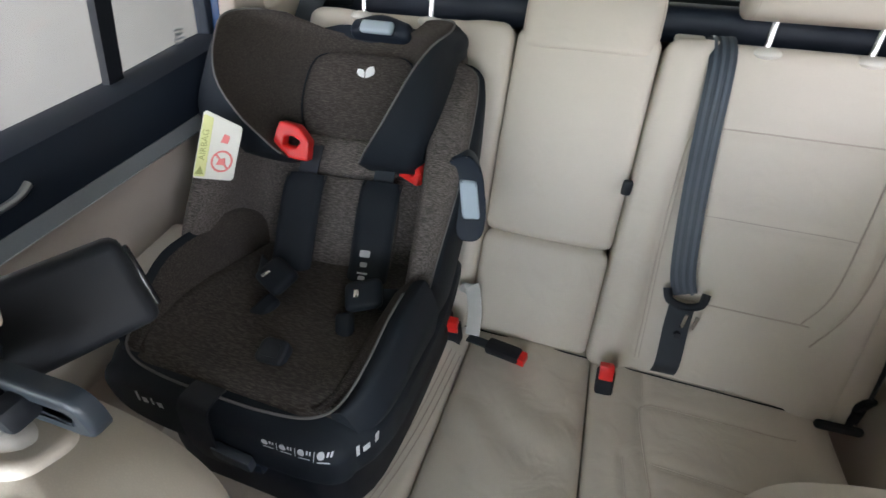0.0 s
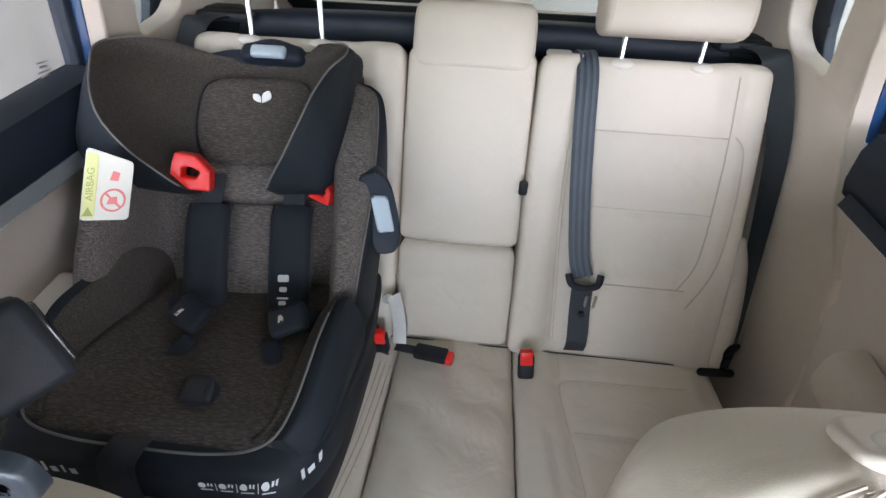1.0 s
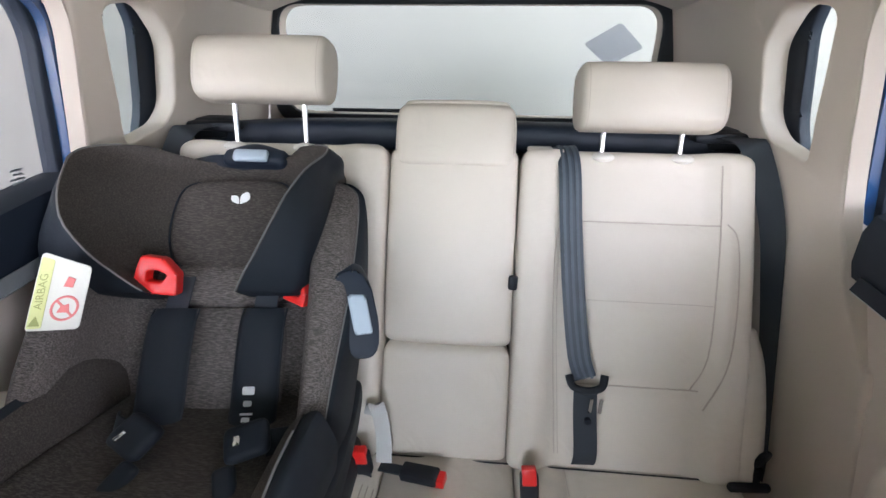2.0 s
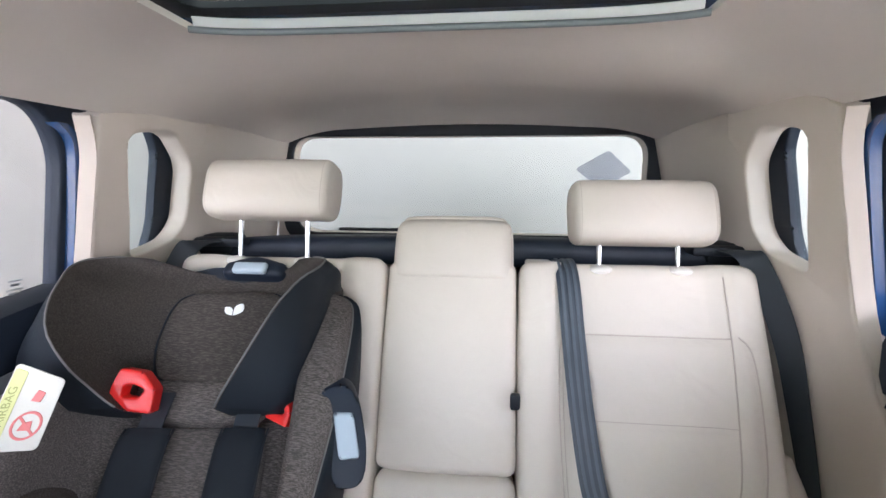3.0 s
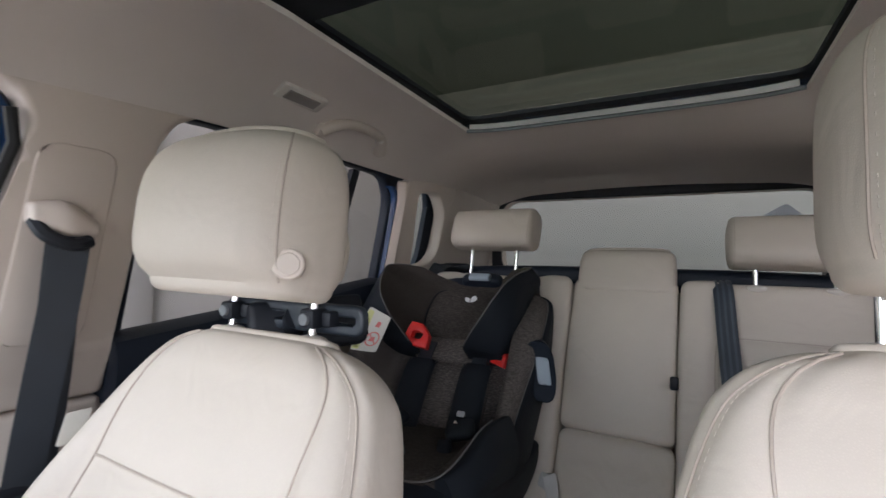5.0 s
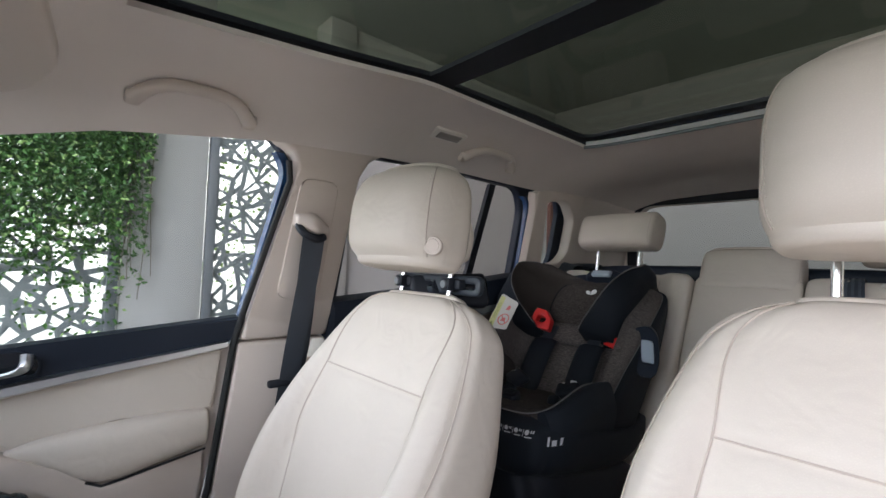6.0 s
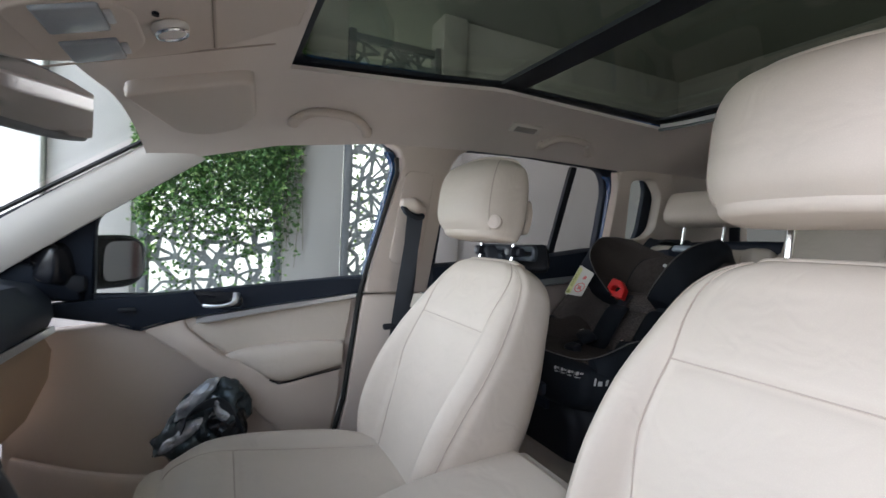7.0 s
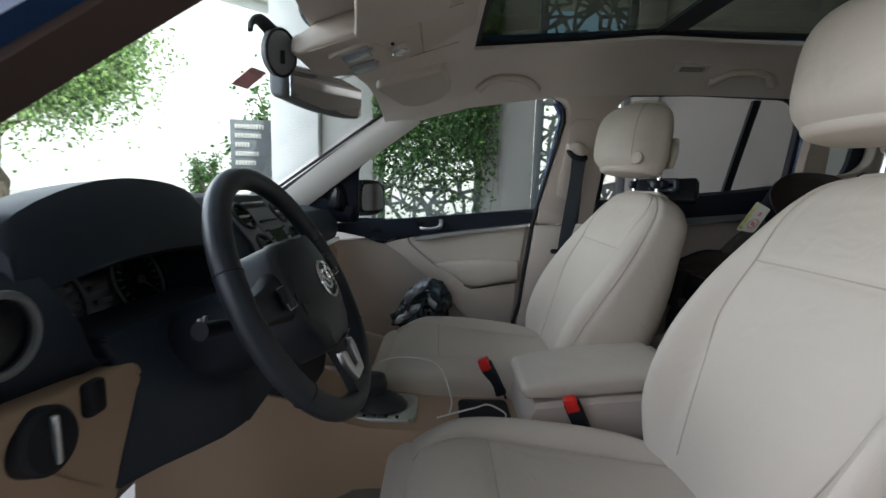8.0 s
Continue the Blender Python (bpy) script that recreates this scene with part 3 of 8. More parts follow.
def build_tailgate():
    t = thing("tailgate", (0, 1.33, 0.36), "closed tailgate with wide rear window and black surround", "tailgate")
    hole = rounded([(-0.588, 1.19), (0.568, 1.19), (0.568, 1.511), (-0.588, 1.511)], 0.075, 7)
    body = rounded([(-0.70, 0.36), (0.70, 0.36), (0.66, 1.2), (0.60, 1.57), (-0.60, 1.57), (-0.66, 1.2)], 0.03)
    bm = bmesh.new()
    yy = lambda v: 1.325 + 0.10 * (1.53 - v) * 0.4
    panel(bm, body, [hole], lambda u, v: (u, yy(v), v), (0, 0.05, 0), bev=0.004)
    part("inner_panel", bm, TRIM, t)
    bm = bmesh.new()
    ring = rounded([(-0.634, 1.15), (0.622, 1.15), (0.622, 1.548), (-0.634, 1.548)], 0.095, 7)
    panel(bm, ring, [hole], lambda u, v: (u, yy(v) - 0.014, v), (0, 0.012, 0), bev=0.005)
    part("window_surround", bm, BLACK, t, "black moulded surround")
    bm = bmesh.new()
    panel(bm, rounded([(-0.63, 1.12), (0.63, 1.12), (0.62, 1.56), (-0.62, 1.56)], 0.06), [], lambda u, v: (u, 1.365 + 0.35 * (1.5 - v), v), (0, 0.004, 0))
    part("pane", bm, GLASS, t)
    # brush arm of the rear wiper at the foot of the glass
    bm = bmesh.new()
    rbox(bm, (-0.30, 1.42, 1.192), (0.34, 0.012, 0.012), 0.004)
    rbox(bm, (-0.16, 1.42, 1.204), (0.05, 0.02, 0.02), 0.005)
    part("wiper", bm, BLACK, t)
    # paper label on the glass
    tag = thing("window_label", (0.453, 1.374, 1.40), "pale grey square label stuck on the rear window", "label")
    bm = bmesh.new()
    panel(bm, rounded([(0.458, 1.468), (0.542, 1.398), (0.445, 1.345), (0.358, 1.408)], 0.012), [], lambda u, v: (u, 1.358 + 0.35 * (1.5 - v), v), (0, 0.0015, 0))
    part("sheet", bm, FILM, tag)


def build_floor():
    bm = bmesh.new()
    rbox(bm, (0, -0.05, 0.31), (1.44, 2.9, 0.06), 0.01)
    tagged(part("floor", bm, CARPET), "beige carpeted cabin floor", "floor", kind="structure")
    bm = bmesh.new()
    loft(bm, [[Vector((x, y, z)) for x, z in ((-0.15, 0.33), (-0.125, 0.44), (-0.09, 0.47), (0.09, 0.47), (0.125, 0.44), (0.15, 0.33))] for y in np.linspace(-1.35, 0.05, 6)])
    tagged(part("floor_tunnel", bm, CARPET), "carpeted tunnel along the cabin floor", "floor", kind="structure")
    # bulkhead and rear floor
    bm = bmesh.new()
    rbox(bm, (0, -1.62, 0.70), (1.5, 0.05, 0.76), 0.01)
    tagged(part("bulkhead", bm, CARPET), "carpeted front bulkhead under the dashboard", "bulkhead", kind="structure")
    bm = bmesh.new()
    rbox(bm, (0, 0.98, 0.50), (1.36, 0.72, 0.05), 0.01)
    tagged(part("boot_floor", bm, CARPET), "carpeted boot floor", "floor", kind="structure")


def build_windscreen():
    bm = bmesh.new()
    corner = lambda u, f: Vector((u * (0.71 - 0.10 * f), -1.55 + 0.55 * f - 0.13 * (1 - u * u), 1.045 + 0.375 * f + 0.035 * (1 - u * u) * f))
    rows = [[bm.verts.new(corner(u, f)) for u in np.linspace(-1, 1, 17)] for f in np.linspace(0, 1.18, 8)]
    for a, b in zip(rows, rows[1:]):
        for i in range(16):
            bm.faces.new((a[i], a[i + 1], b[i + 1], b[i]))
    ext = bmesh.ops.extrude_face_region(bm, geom=bm.faces[:])
    bmesh.ops.translate(bm, verts=[v for v in ext["geom"] if isinstance(v, bmesh.types.BMVert)], vec=(0, -0.004, 0.004))
    tagged(part("window_1", bm, GLASS), "clear curved windscreen", "windscreen", kind="structure")
    bm = bmesh.new()
    tube(bm, [corner(u, 1.18) + Vector((0, -0.01, 0.005)) for u in np.linspace(-1, 1, 21)], 0.006, 8)
    tagged(part("trim", bm, RUBBER), "black rubber seal along the windscreen top", "seal", kind="structure")


build_headliner()
build_sunroof()
def shifted(make, s, dx, dy=0.0):
    """Builds one flank and sets all of it over to where that side of the cabin stands."""
    before = set(scene.objects)
    make(s)
    for ob in set(scene.objects) - before:
        if ob.parent is None:
            ob.matrix_basis = Matrix.Translation((dx, dy, 0)) @ ob.matrix_basis


build_side(-1)
shifted(build_side, 1, -0.015)
build_tailgate()
build_floor()
build_windscreen()


# ---- doors ----
def door_frame(t, s, outline, hole, off=0.045):
    bm = bmesh.new()
    panel(bm, outline, [hole], plane_in(s, off), (s * 0.03, 0, 0), bev=0.005)
    part("window_frame", bm, NAVY, t, "dark window frame")


ETCH = (0.500, 1.172)


def build_rear_door(s):
    t = thing("rear_door", (s * 0.75, 0.2, 0.38), "closed rear car door, beige panel under a black cap", "car door", "car doors")
    glass = rounded([(-0.155, belt(-0.17) - 0.02), (-0.15, 1.485), (0.14, 1.496), (0.50, 1.490), (0.547, 1.42), (0.567, 1.13)], [0.0, 0.03, 0.03, 0.045, 0.05, 0.0])
    frame_out = rounded([(-0.24, 1.0), (-0.22, 1.51), (0.14, 1.527), (0.60, 1.52), (0.635, 1.40), (0.635, 1.0)], 0.04)
    door_frame(t, s, frame_out, glass)
    bm = bmesh.new()
    panel(bm, rounded([(-0.20, 1.0), (-0.2, 1.505), (0.59, 1.51), (0.60, 1.0)], 0.02), [], plane_in(s, 0.060), (s * 0.004, 0, 0))
    pane = part("pane", bm, GLASS_TINT, t)
    if s < 0:
        for k, (w, h) in enumerate(((0.010, 0.004), (0.014, 0.003), (0.008, 0.004), (0.012, 0.003))):
            bm = bmesh.new()
            panel(bm, [(ETCH[0] - w, ETCH[1] + 0.008 * k), (ETCH[0] + w, ETCH[1] + 0.008 * k), (ETCH[0] + w, ETCH[1] + 0.008 * k + h), (ETCH[0] - w, ETCH[1] + 0.008 * k + h)], [], plane_in(s, 0.0585), (s * 0.0008, 0, 0))
            part("etched_bar", bm, STEEL_DARK, pane)
    bm = bmesh.new()
    loft(bm, [[Vector((s * (side_x(z) + 0.040 + dx), y + dy, z)) for dx, dy in ((0, -0.014), (0, 0.014), (0.016, 0.014), (0.016, -0.014))] for y, z in ((0.364, 1.482), (0.354, 1.36), (0.343, 1.22), (0.335, 1.10))])
    part("divider", bm, BLACK, t, "black window divider bar")
    bm = bmesh.new()
    loft(bm, [[Vector((s * (side_x(z) + 0.030 + dx), y + dy, z)) for dx, dy in ((0, 0.0), (0.0, 0.018), (0.02, 0.022), (0.02, -0.004))] for y, z in catmull([(0.52, 1.462), (0.55, 1.435), (0.562, 1.38), (0.575, 1.25), (0.585, 1.08)], 14)])
    part("frame_edge", bm, PAINT, t, "blue painted door edge")
    # cap
    bm = bmesh.new()
    loops = []
    for y in np.linspace(-0.19, 0.555 if s < 0 else 0.515, 14):
        b = belt(y) + 0.020 + 0.008 * smooth(0.3, 0.55, y)
        prof = [(0.05, b), (0.012, b + 0.002), (-0.016, b - 0.008), (-0.026, b - 0.035), (-0.024, b - 0.085), (-0.015, b - 0.112), (0.05, b - 0.118)]
        loops.append([Vector((s * (0.71 - 0.12 * (b - 1.0) + dx), y, z)) for dx, z in prof])
    loft(bm, loops)
    part("cap", bm, NAVY, t, "soft black upper door cap")
    # strip along the foot of the cap
    bm = bmesh.new()
    line = [Vector((s * (0.71 - 0.12 * (belt(y) - 0.98) - 0.026), y, belt(y) - 0.082)) for y in np.linspace(-0.185, 0.545 if s < 0 else 0.49, 14)]
    strap(bm, line, (0.25 * s, 0, 1), 0.024, 0.006)
    part("strip", bm, STEEL_DARK if s < 0 else NAVY, t, "dark strip under the cap")
    bm = bmesh.new()
    tube(bm, [p + Vector((0, 0, -0.014)) for p in line], 0.0022, 6)
    part("strip_edge", bm, ALU, t, "thin bright edge")
    bm = bmesh.new()
    panel(bm, rounded([(-0.16, 0.40), (-0.185, 0.985), (0.548, 1.055), (0.45, 0.90), (0.38, 0.66), (0.34, 0.40)], 0.03), [], lambda u, v: (s * 0.715, u, v), (s * 0.05, 0, 0), bev=0.012)
    part("panel", bm, TRIM, t, "beige door panel")
    bm = bmesh.new()
    b = Body([(s * 0.70, y, 0.76 + 0.02 * k, 0, 0.055, 0.045, 0.02) for k, y in enumerate((-0.14, 0.02, 0.18, 0.32))], f0=(-s, 0, 0), up=(0, 1, 0), side=(0, 0, 1), n=3, seg=28, steps=8)
    part("armrest", b.mesh(), LEATHER, t)
    # inner release
    bm = bmesh.new()
    rbox(bm, (s * 0.683, 0.075, 1.072), (0.012, 0.135, 0.042), 0.012)
    p = part("handle_cup", bm, BLACK, t)
    bm = bmesh.new()
    tube(bm, bez((s * 0.678, 0.015, 1.066), (s * 0.668, 0.06, 1.068), (s * 0.667, 0.10, 1.073), (s * 0.672, 0.122, 1.082)), lambda u: 0.006 + 0.004 * u, 8, flat=0.6)
    part("lever", bm, ALU, p, "chrome release lever")


def build_front_door():
    s = -1
    t = thing("front_door", (-0.75, -0.85, 0.38), "closed front passenger door, beige panel with black cap and silver strip", "car door", "car doors")
    glass = rounded([(-1.13, belt(-1.13) - 0.02), (-1.12, 1.20), (-0.92, 1.378), (-0.70, 1.445), (-0.385, 1.487), (-0.345, 1.41), (-0.415, 1.03)], [0, 0.03, 0.1, 0.1, 0.04, 0.03, 0])
    frame_out = rounded([(-1.33, 1.0), (-1.30, 1.14), (-0.94, 1.425), (-0.70, 1.485), (-0.34, 1.515), (-0.30, 1.43), (-0.37, 1.0)], 0.03)
    door_frame(t, s, frame_out, glass)
    bm = bmesh.new()
    panel(bm, rounded([(-1.15, 0.98), (-1.14, 1.21), (-0.93, 1.38), (-0.70, 1.44), (-0.32, 1.48), (-0.38, 0.98)], 0.01), [], plane_in(s, 0.060), (s * 0.004, 0, 0))
    part("pane", bm, GLASS, t)
    bm = bmesh.new()
    loft(bm, [[Vector((s * (side_x(z) + 0.03 + dx), y + dy, z)) for dx, dy in ((0, 0.0), (0.0, 0.02), (0.02, 0.028), (0.02, -0.004))] for y, z in catmull([(-0.383, 1.448), (-0.360, 1.41), (-0.362, 1.36), (-0.388, 1.20), (-0.415, 1.04)], 12)])
    part("frame_edge", bm, PAINT, t, "blue painted door edge")
    # beige base panel
    bm = bmesh.new()
    out = rounded([(-1.30, 0.38), (-0.528, 0.38), (-0.470, 0.65), (-0.412, 0.985), (-1.30, 0.90)], 0.02)
    panel(bm, out, [], lambda u, v: (-0.752 + 0.02 * smooth(0.62, 0.45, v), u, v), (-0.05, 0, 0), bev=0.006, fine=0.1)
    part("panel", bm, TRIM, t, "beige leather-grained panel")
    # black cap
    bm = bmesh.new()
    top = [(y, belt(y) + 0.004) for y in (-0.398, -0.6, -0.8, -1.0, -1.15, -1.30)]
    low = [(-1.30, 0.995), (-1.181, 0.962), (-1.10, 0.925), (-1.040, 0.904), (-1.020, 0.900), (-0.96, 0.918), (-0.886, 0.936), (-0.66, 0.969), (-0.412, 1.001)]
    tilt = lambda u, v: (-(0.735 - 0.16 * max(v - 0.95, 0)), u, v)
    panel(bm, top + low, [], tilt, (-0.05, 0, 0), bev=0.010)
    part("cap", bm, NAVY, t, "soft blue-black upper cap")
    # silver strip
    bm = bmesh.new()
    line = catmull([(-0.724, -0.440, 0.993), (-0.722, -0.56, 0.976), (-0.721, -0.70, 0.957), (-0.721, -0.80, 0.941), (-0.724, -0.888, 0.927)], 24)
    loops = []
    for i, p in enumerate(line):
        h = 0.0085 + 0.0030 * i / 24 if i < 23 else 0.007
        p = Vector(p)
        loops.append([p + Vector(q) for q in ((0, 0, h), (0.006, 0, h * 0.7), (0.006, 0, -h * 0.6), (0, 0, -h), (-0.02, 0, -h), (-0.02, 0, h))])
    loft(bm, loops)
    part("strip", bm, ALU, t, "brushed silver strip")
    # release handle
    bm = bmesh.new()
    cup = rounded([(-0.902, 1.011), (-0.80, 1.014), (-0.768, 0.990), (-0.772, 0.963), (-0.872, 0.961)], [0.006, 0.02, 0.012, 0.012, 0.01])
    panel(bm, cup, [], lambda u, v: (-0.7255, u, v), (-0.012, 0, 0), bev=0.002)
    p = part("handle_cup", bm, BLACK_GLOSS, t, "black recessed cup")
    bm = bmesh.new()
    tube(bm, [Vector((-0.7245, u, v)) for u, v in cup], 0.0022, 6, closed=True)
    part("cup_rim", bm, NAVY, p)
    bm = bmesh.new()
    tube(bm, bez((-0.720, -0.872, 0.970), (-0.709, -0.84, 0.969), (-0.706, -0.805, 0.974), (-0.706, -0.790, 0.985), (-0.714, -0.788, 1.004)), lambda u: 0.006 + 0.006 * smooth(0.35, 0.8, u), 10, flat=0.7)
    part("lever", bm, ALU, p, "satin chrome release lever")
    # leather insert above the armrest
    bm = bmesh.new()
    ins = rounded([(-0.898, 0.916), (-0.70, 0.945), (-0.445, 0.984), (-0.458, 0.845), (-0.643, 0.850), (-0.800, 0.822), (-0.902, 0.900)], [0.01, 0, 0.006, 0.006, 0.02, 0.02, 0.02])
    panel(bm, dense(ins, 0.05), [], lambda u, v: (-0.744, u, v), (-0.012, 0, 0), bev=0.004)
    part("insert", bm, LEATHER, t, "cream leather insert")
    # pull band sweeping down into the lower rear panel
    bm = bmesh.new()
    band = rounded([(-0.925, 0.945), (-0.908, 0.902), (-0.810, 0.818), (-0.755, 0.794), (-0.664, 0.726), (-0.472, 0.758), (-0.488, 0.64), (-0.520, 0.44), (-0.600, 0.47), (-0.655, 0.585), (-0.722, 0.640), (-0.748, 0.690), (-0.860, 0.792), (-1.012, 0.896), (-1.02, 0.93)],
                   [0.004, 0.01, 0.02, 0.02, 0.02, 0.006, 0.02, 0.02, 0.04, 0.05, 0.03, 0.03, 0.06, 0.01, 0.004])
    panel(bm, dense(band, 0.04), [], lambda u, v: (-0.722 - 0.014 * smooth(-0.62, -0.48, u) - 0.020 * smooth(0.84, 0.92, v), u, v), (-0.03, 0, 0), bev=0.010, fine=0.05)
    part("pull", bm, TRIM, t, "beige sweeping door pull")
    # arm rest
    arm = Body([(-0.746, -0.806, 0.815, 0, 0.010, 0.010, 0.01), (-0.744, -0.76, 0.812, 0, 0.026, 0.022, 0.01), (-0.742, -0.665, 0.790, 0, 0.058, 0.034, 0.01), (-0.742, -0.56, 0.800, 0, 0.052, 0.034, 0.01), (-0.744, -0.478, 0.805, 0, 0.041, 0.026, 0.01)],
               f0=(1, 0, 0), up=(0, 1, 0), side=(0, 0, 1), n=2.7, seg=36, steps=18, r0=0.008, r1=0.008)
    part("armrest", arm.mesh(), LEATHER, t, "padded cream armrest")
    bm = bmesh.new()
    tube(bm, [Vector((-0.724, y, z)) for y, z in ((-0.69, 0.742), (-0.664, 0.7285), (-0.63, 0.733), (-0.55, 0.747), (-0.475, 0.760))], 0.0026, 6)
    part("crease", bm, RUBBER, t, "dark joint under the armrest")
    # seam of the insert at the rear edge
    bm = bmesh.new()
    tube(bm, [Vector((-0.7425, y, z)) for y, z in ((-0.448, 0.978), (-0.456, 0.91), (-0.466, 0.85))], 0.0014, 6)
    part("seam", bm, LEATHER_SEAM, t)
    # pocket
    bm = bmesh.new()
    path = [(-0.735, -1.28, 0.60), (-0.70, -1.10, 0.545), (-0.675, -0.90, 0.515), (-0.675, -0.76, 0.52), (-0.70, -0.665, 0.56)]
    loops = []
    for p in catmull(path, 20):
        p = Vector(p)
        loops.append([p + Vector(d) for d in ((0.004, 0, 0.0), (0.012, 0, -0.012), (0.008, 0, -0.14), (-0.05, 0, -0.14), (-0.02, 0, -0.02), (-0.012, 0, 0.0))])
    loft(bm, loops)
    part("pocket", bm, TRIM, t, "beige door pocket")
    # mirror triangle inside and speaker dots
    bm = bmesh.new()
    panel(bm, rounded([(-1.33, 0.985), (-1.31, 1.09), (-1.23, 1.075), (-1.15, 1.005), (-1.15, 0.985)], 0.02), [], plane_in(s, 0.02), (s * 0.03, 0, 0), bev=0.008)
    part("mirror_cover", bm, NAVY, t, "black mirror corner cover")
    bm = bmesh.new()
    rbox(bm, (-0.724, -1.05, 0.962), (0.008, 0.04, 0.012), 0.004)
    part("switch", bm, BLACK, t)


def build_wing_mirror():
    t = thing("wing_mirror", (-0.90, -1.12, 1.0), "black wing mirror outside the passenger window", "wing mirror")
    run, face = Vector((0.86, -0.51, 0)), Vector((0.51, 0.86, 0))
    o = Vector((-0.885, -1.105, 1.080))
    rows = []
    for d, hw, front, back in ((-0.098, 0.045, 0.010, 0.04), (-0.085, 0.062, 0.014, 0.07), (-0.04, 0.076, 0.016, 0.09), (0.04, 0.076, 0.016, 0.090), (0.105, 0.072, 0.018, 0.085), (0.150, 0.064, 0.022, 0.075), (0.200, 0.048, 0.022, 0.05)):
        rows.append((*(o + run * d), 0, hw, front, back))
    b = Body(rows, f0=face, up=run, side=(0, 0, 1), n=3, seg=40, steps=16, r0=0.012, r1=0.012)
    part("housing", b.mesh(), BLACK_GLOSS, t)
    bm = bmesh.new()
    panel(bm, rounded([(-0.088, -0.050), (0.066, -0.056), (0.062, 0.058), (-0.070, 0.062)], 0.035), [], lambda u, v: o + run * u + face * 0.0185 + Vector((0, 0, v)), face * -0.004)
    part("mirror_glass", bm, MIRROR, t)
    bm = bmesh.new()
    rbox(bm, (-0.79, -1.17, 1.03), (0.12, 0.06, 0.05), 0.015)
    part("arm", bm, BLACK, t)


build_rear_door(-1)
shifted(build_rear_door, 1, -0.015)
build_front_door()
build_wing_mirror()


# ---- rear seats ----
def back_y(z):
    return 0.605 + 0.42 * (z - 0.80)


LEAN = 22.8


def rear_back(bench, name, x0, x1, label, group, z0=0.575, z1=1.158, bol=0.012, belly=0.010, wtop=0.0, n=14.0, inner=0.6, outer=0.85, thick=0.055, wide=()):
    xm, w = (x0 + x1) / 2, (x1 - x0) / 2
    rows = []
    for k in range(7):
        f = k / 6
        z = z0 + (z1 - z0) * f
        ww = w - wtop * smooth(0.75, 1.0, f)
        rows.append((xm, back_y(z) + thick, z, LEAN, ww, thick - 0.012 * (1 - math.sin(math.pi * min(f * 1.1, 1))) , 0.06, bol, belly))
    b = Body(rows, n=n, seg=150, steps=80, r0=0.02, r1=0.03, inner=inner, outer=outer, sink=0.0042)
    t = part(name, b.mesh(), LEATHER, bench, label)
    return t, b


def along(n=24, v0=0.02, v1=0.99):
    return np.linspace(v0, v1, n)


def rolled_restraint(t, at, z0, w, h, d, lean, gap):
    """A soft block with flat sewn ends, rolled over its front and top edges."""
    x, y, z = at
    rot = Matrix.Rotation(-radians(lean), 3, "X")
    mid = Vector((x, y + (z0 + h / 2 - z) * math.tan(radians(lean)) * 0.6, z0 + h * 0.61))

    def ring(u, inset):
        pts = []
        for k in range(48):
            a = 2 * math.pi * k / 48
            c, e = math.cos(a), math.sin(a)
            q = (abs(c) ** 3.2 + abs(e) ** 3.2) ** (-1 / 3.2)
            py, pz = (d / 2 - inset) * c * q, (h * 0.68 - inset) * e * q
            py += 0.010 * (pz / h) - 0.006 * (1 - (u / w) ** 2) * (c < 0)
            pts.append(mid + Vector((u, 0, 0)) + rot @ Vector((0, py, pz)))
        return pts
    edge = 0.016
    stations = [(-w + edge * (1 - math.cos(p)), edge * (1 - math.sin(p))) for p in np.linspace(0.0, math.pi / 2, 7)]
    stations = [(-w - 0.003, 0.030)] + stations + [(u, 0.0) for u in np.linspace(-w + 2 * edge, w - 2 * edge, 9)] + [(-u, q) for u, q in stations[::-1]] + [(w + 0.003, 0.030)]
    bm = bmesh.new()
    loft(bm, [ring(u, q) for u, q in stations])
    part("pad", bm, LEATHER, t)
    for sx in (-1, 1):
        bm = bmesh.new()
        line = ring(sx * (w - edge * 0.8), 0.0012)
        tube(bm, line + line[:1], 0.0011, 6)
        part("seam", bm, LEATHER_SEAM, t)
    for sx in (-1, 1):
        bm = bmesh.new()
        rod(bm, (x + sx * gap / 2, y - 0.002, z - 0.02), mid + Vector((sx * gap / 2, 0, 0)), 0.0062)
        part("post", bm, CHROME, t, "chrome post")
        bm = bmesh.new()
        bmesh.ops.create_uvsphere(bm, u_segments=20, v_segments=8, radius=1.0, matrix=Matrix.Translation((x + sx * gap / 2, y - 0.012, z + 0.004)) @ Matrix.Diagonal((0.025, 0.020, 0.010, 1)))
        part("collar", bm, TRIM_PALE, t, "pale plastic collar")
    return t, None


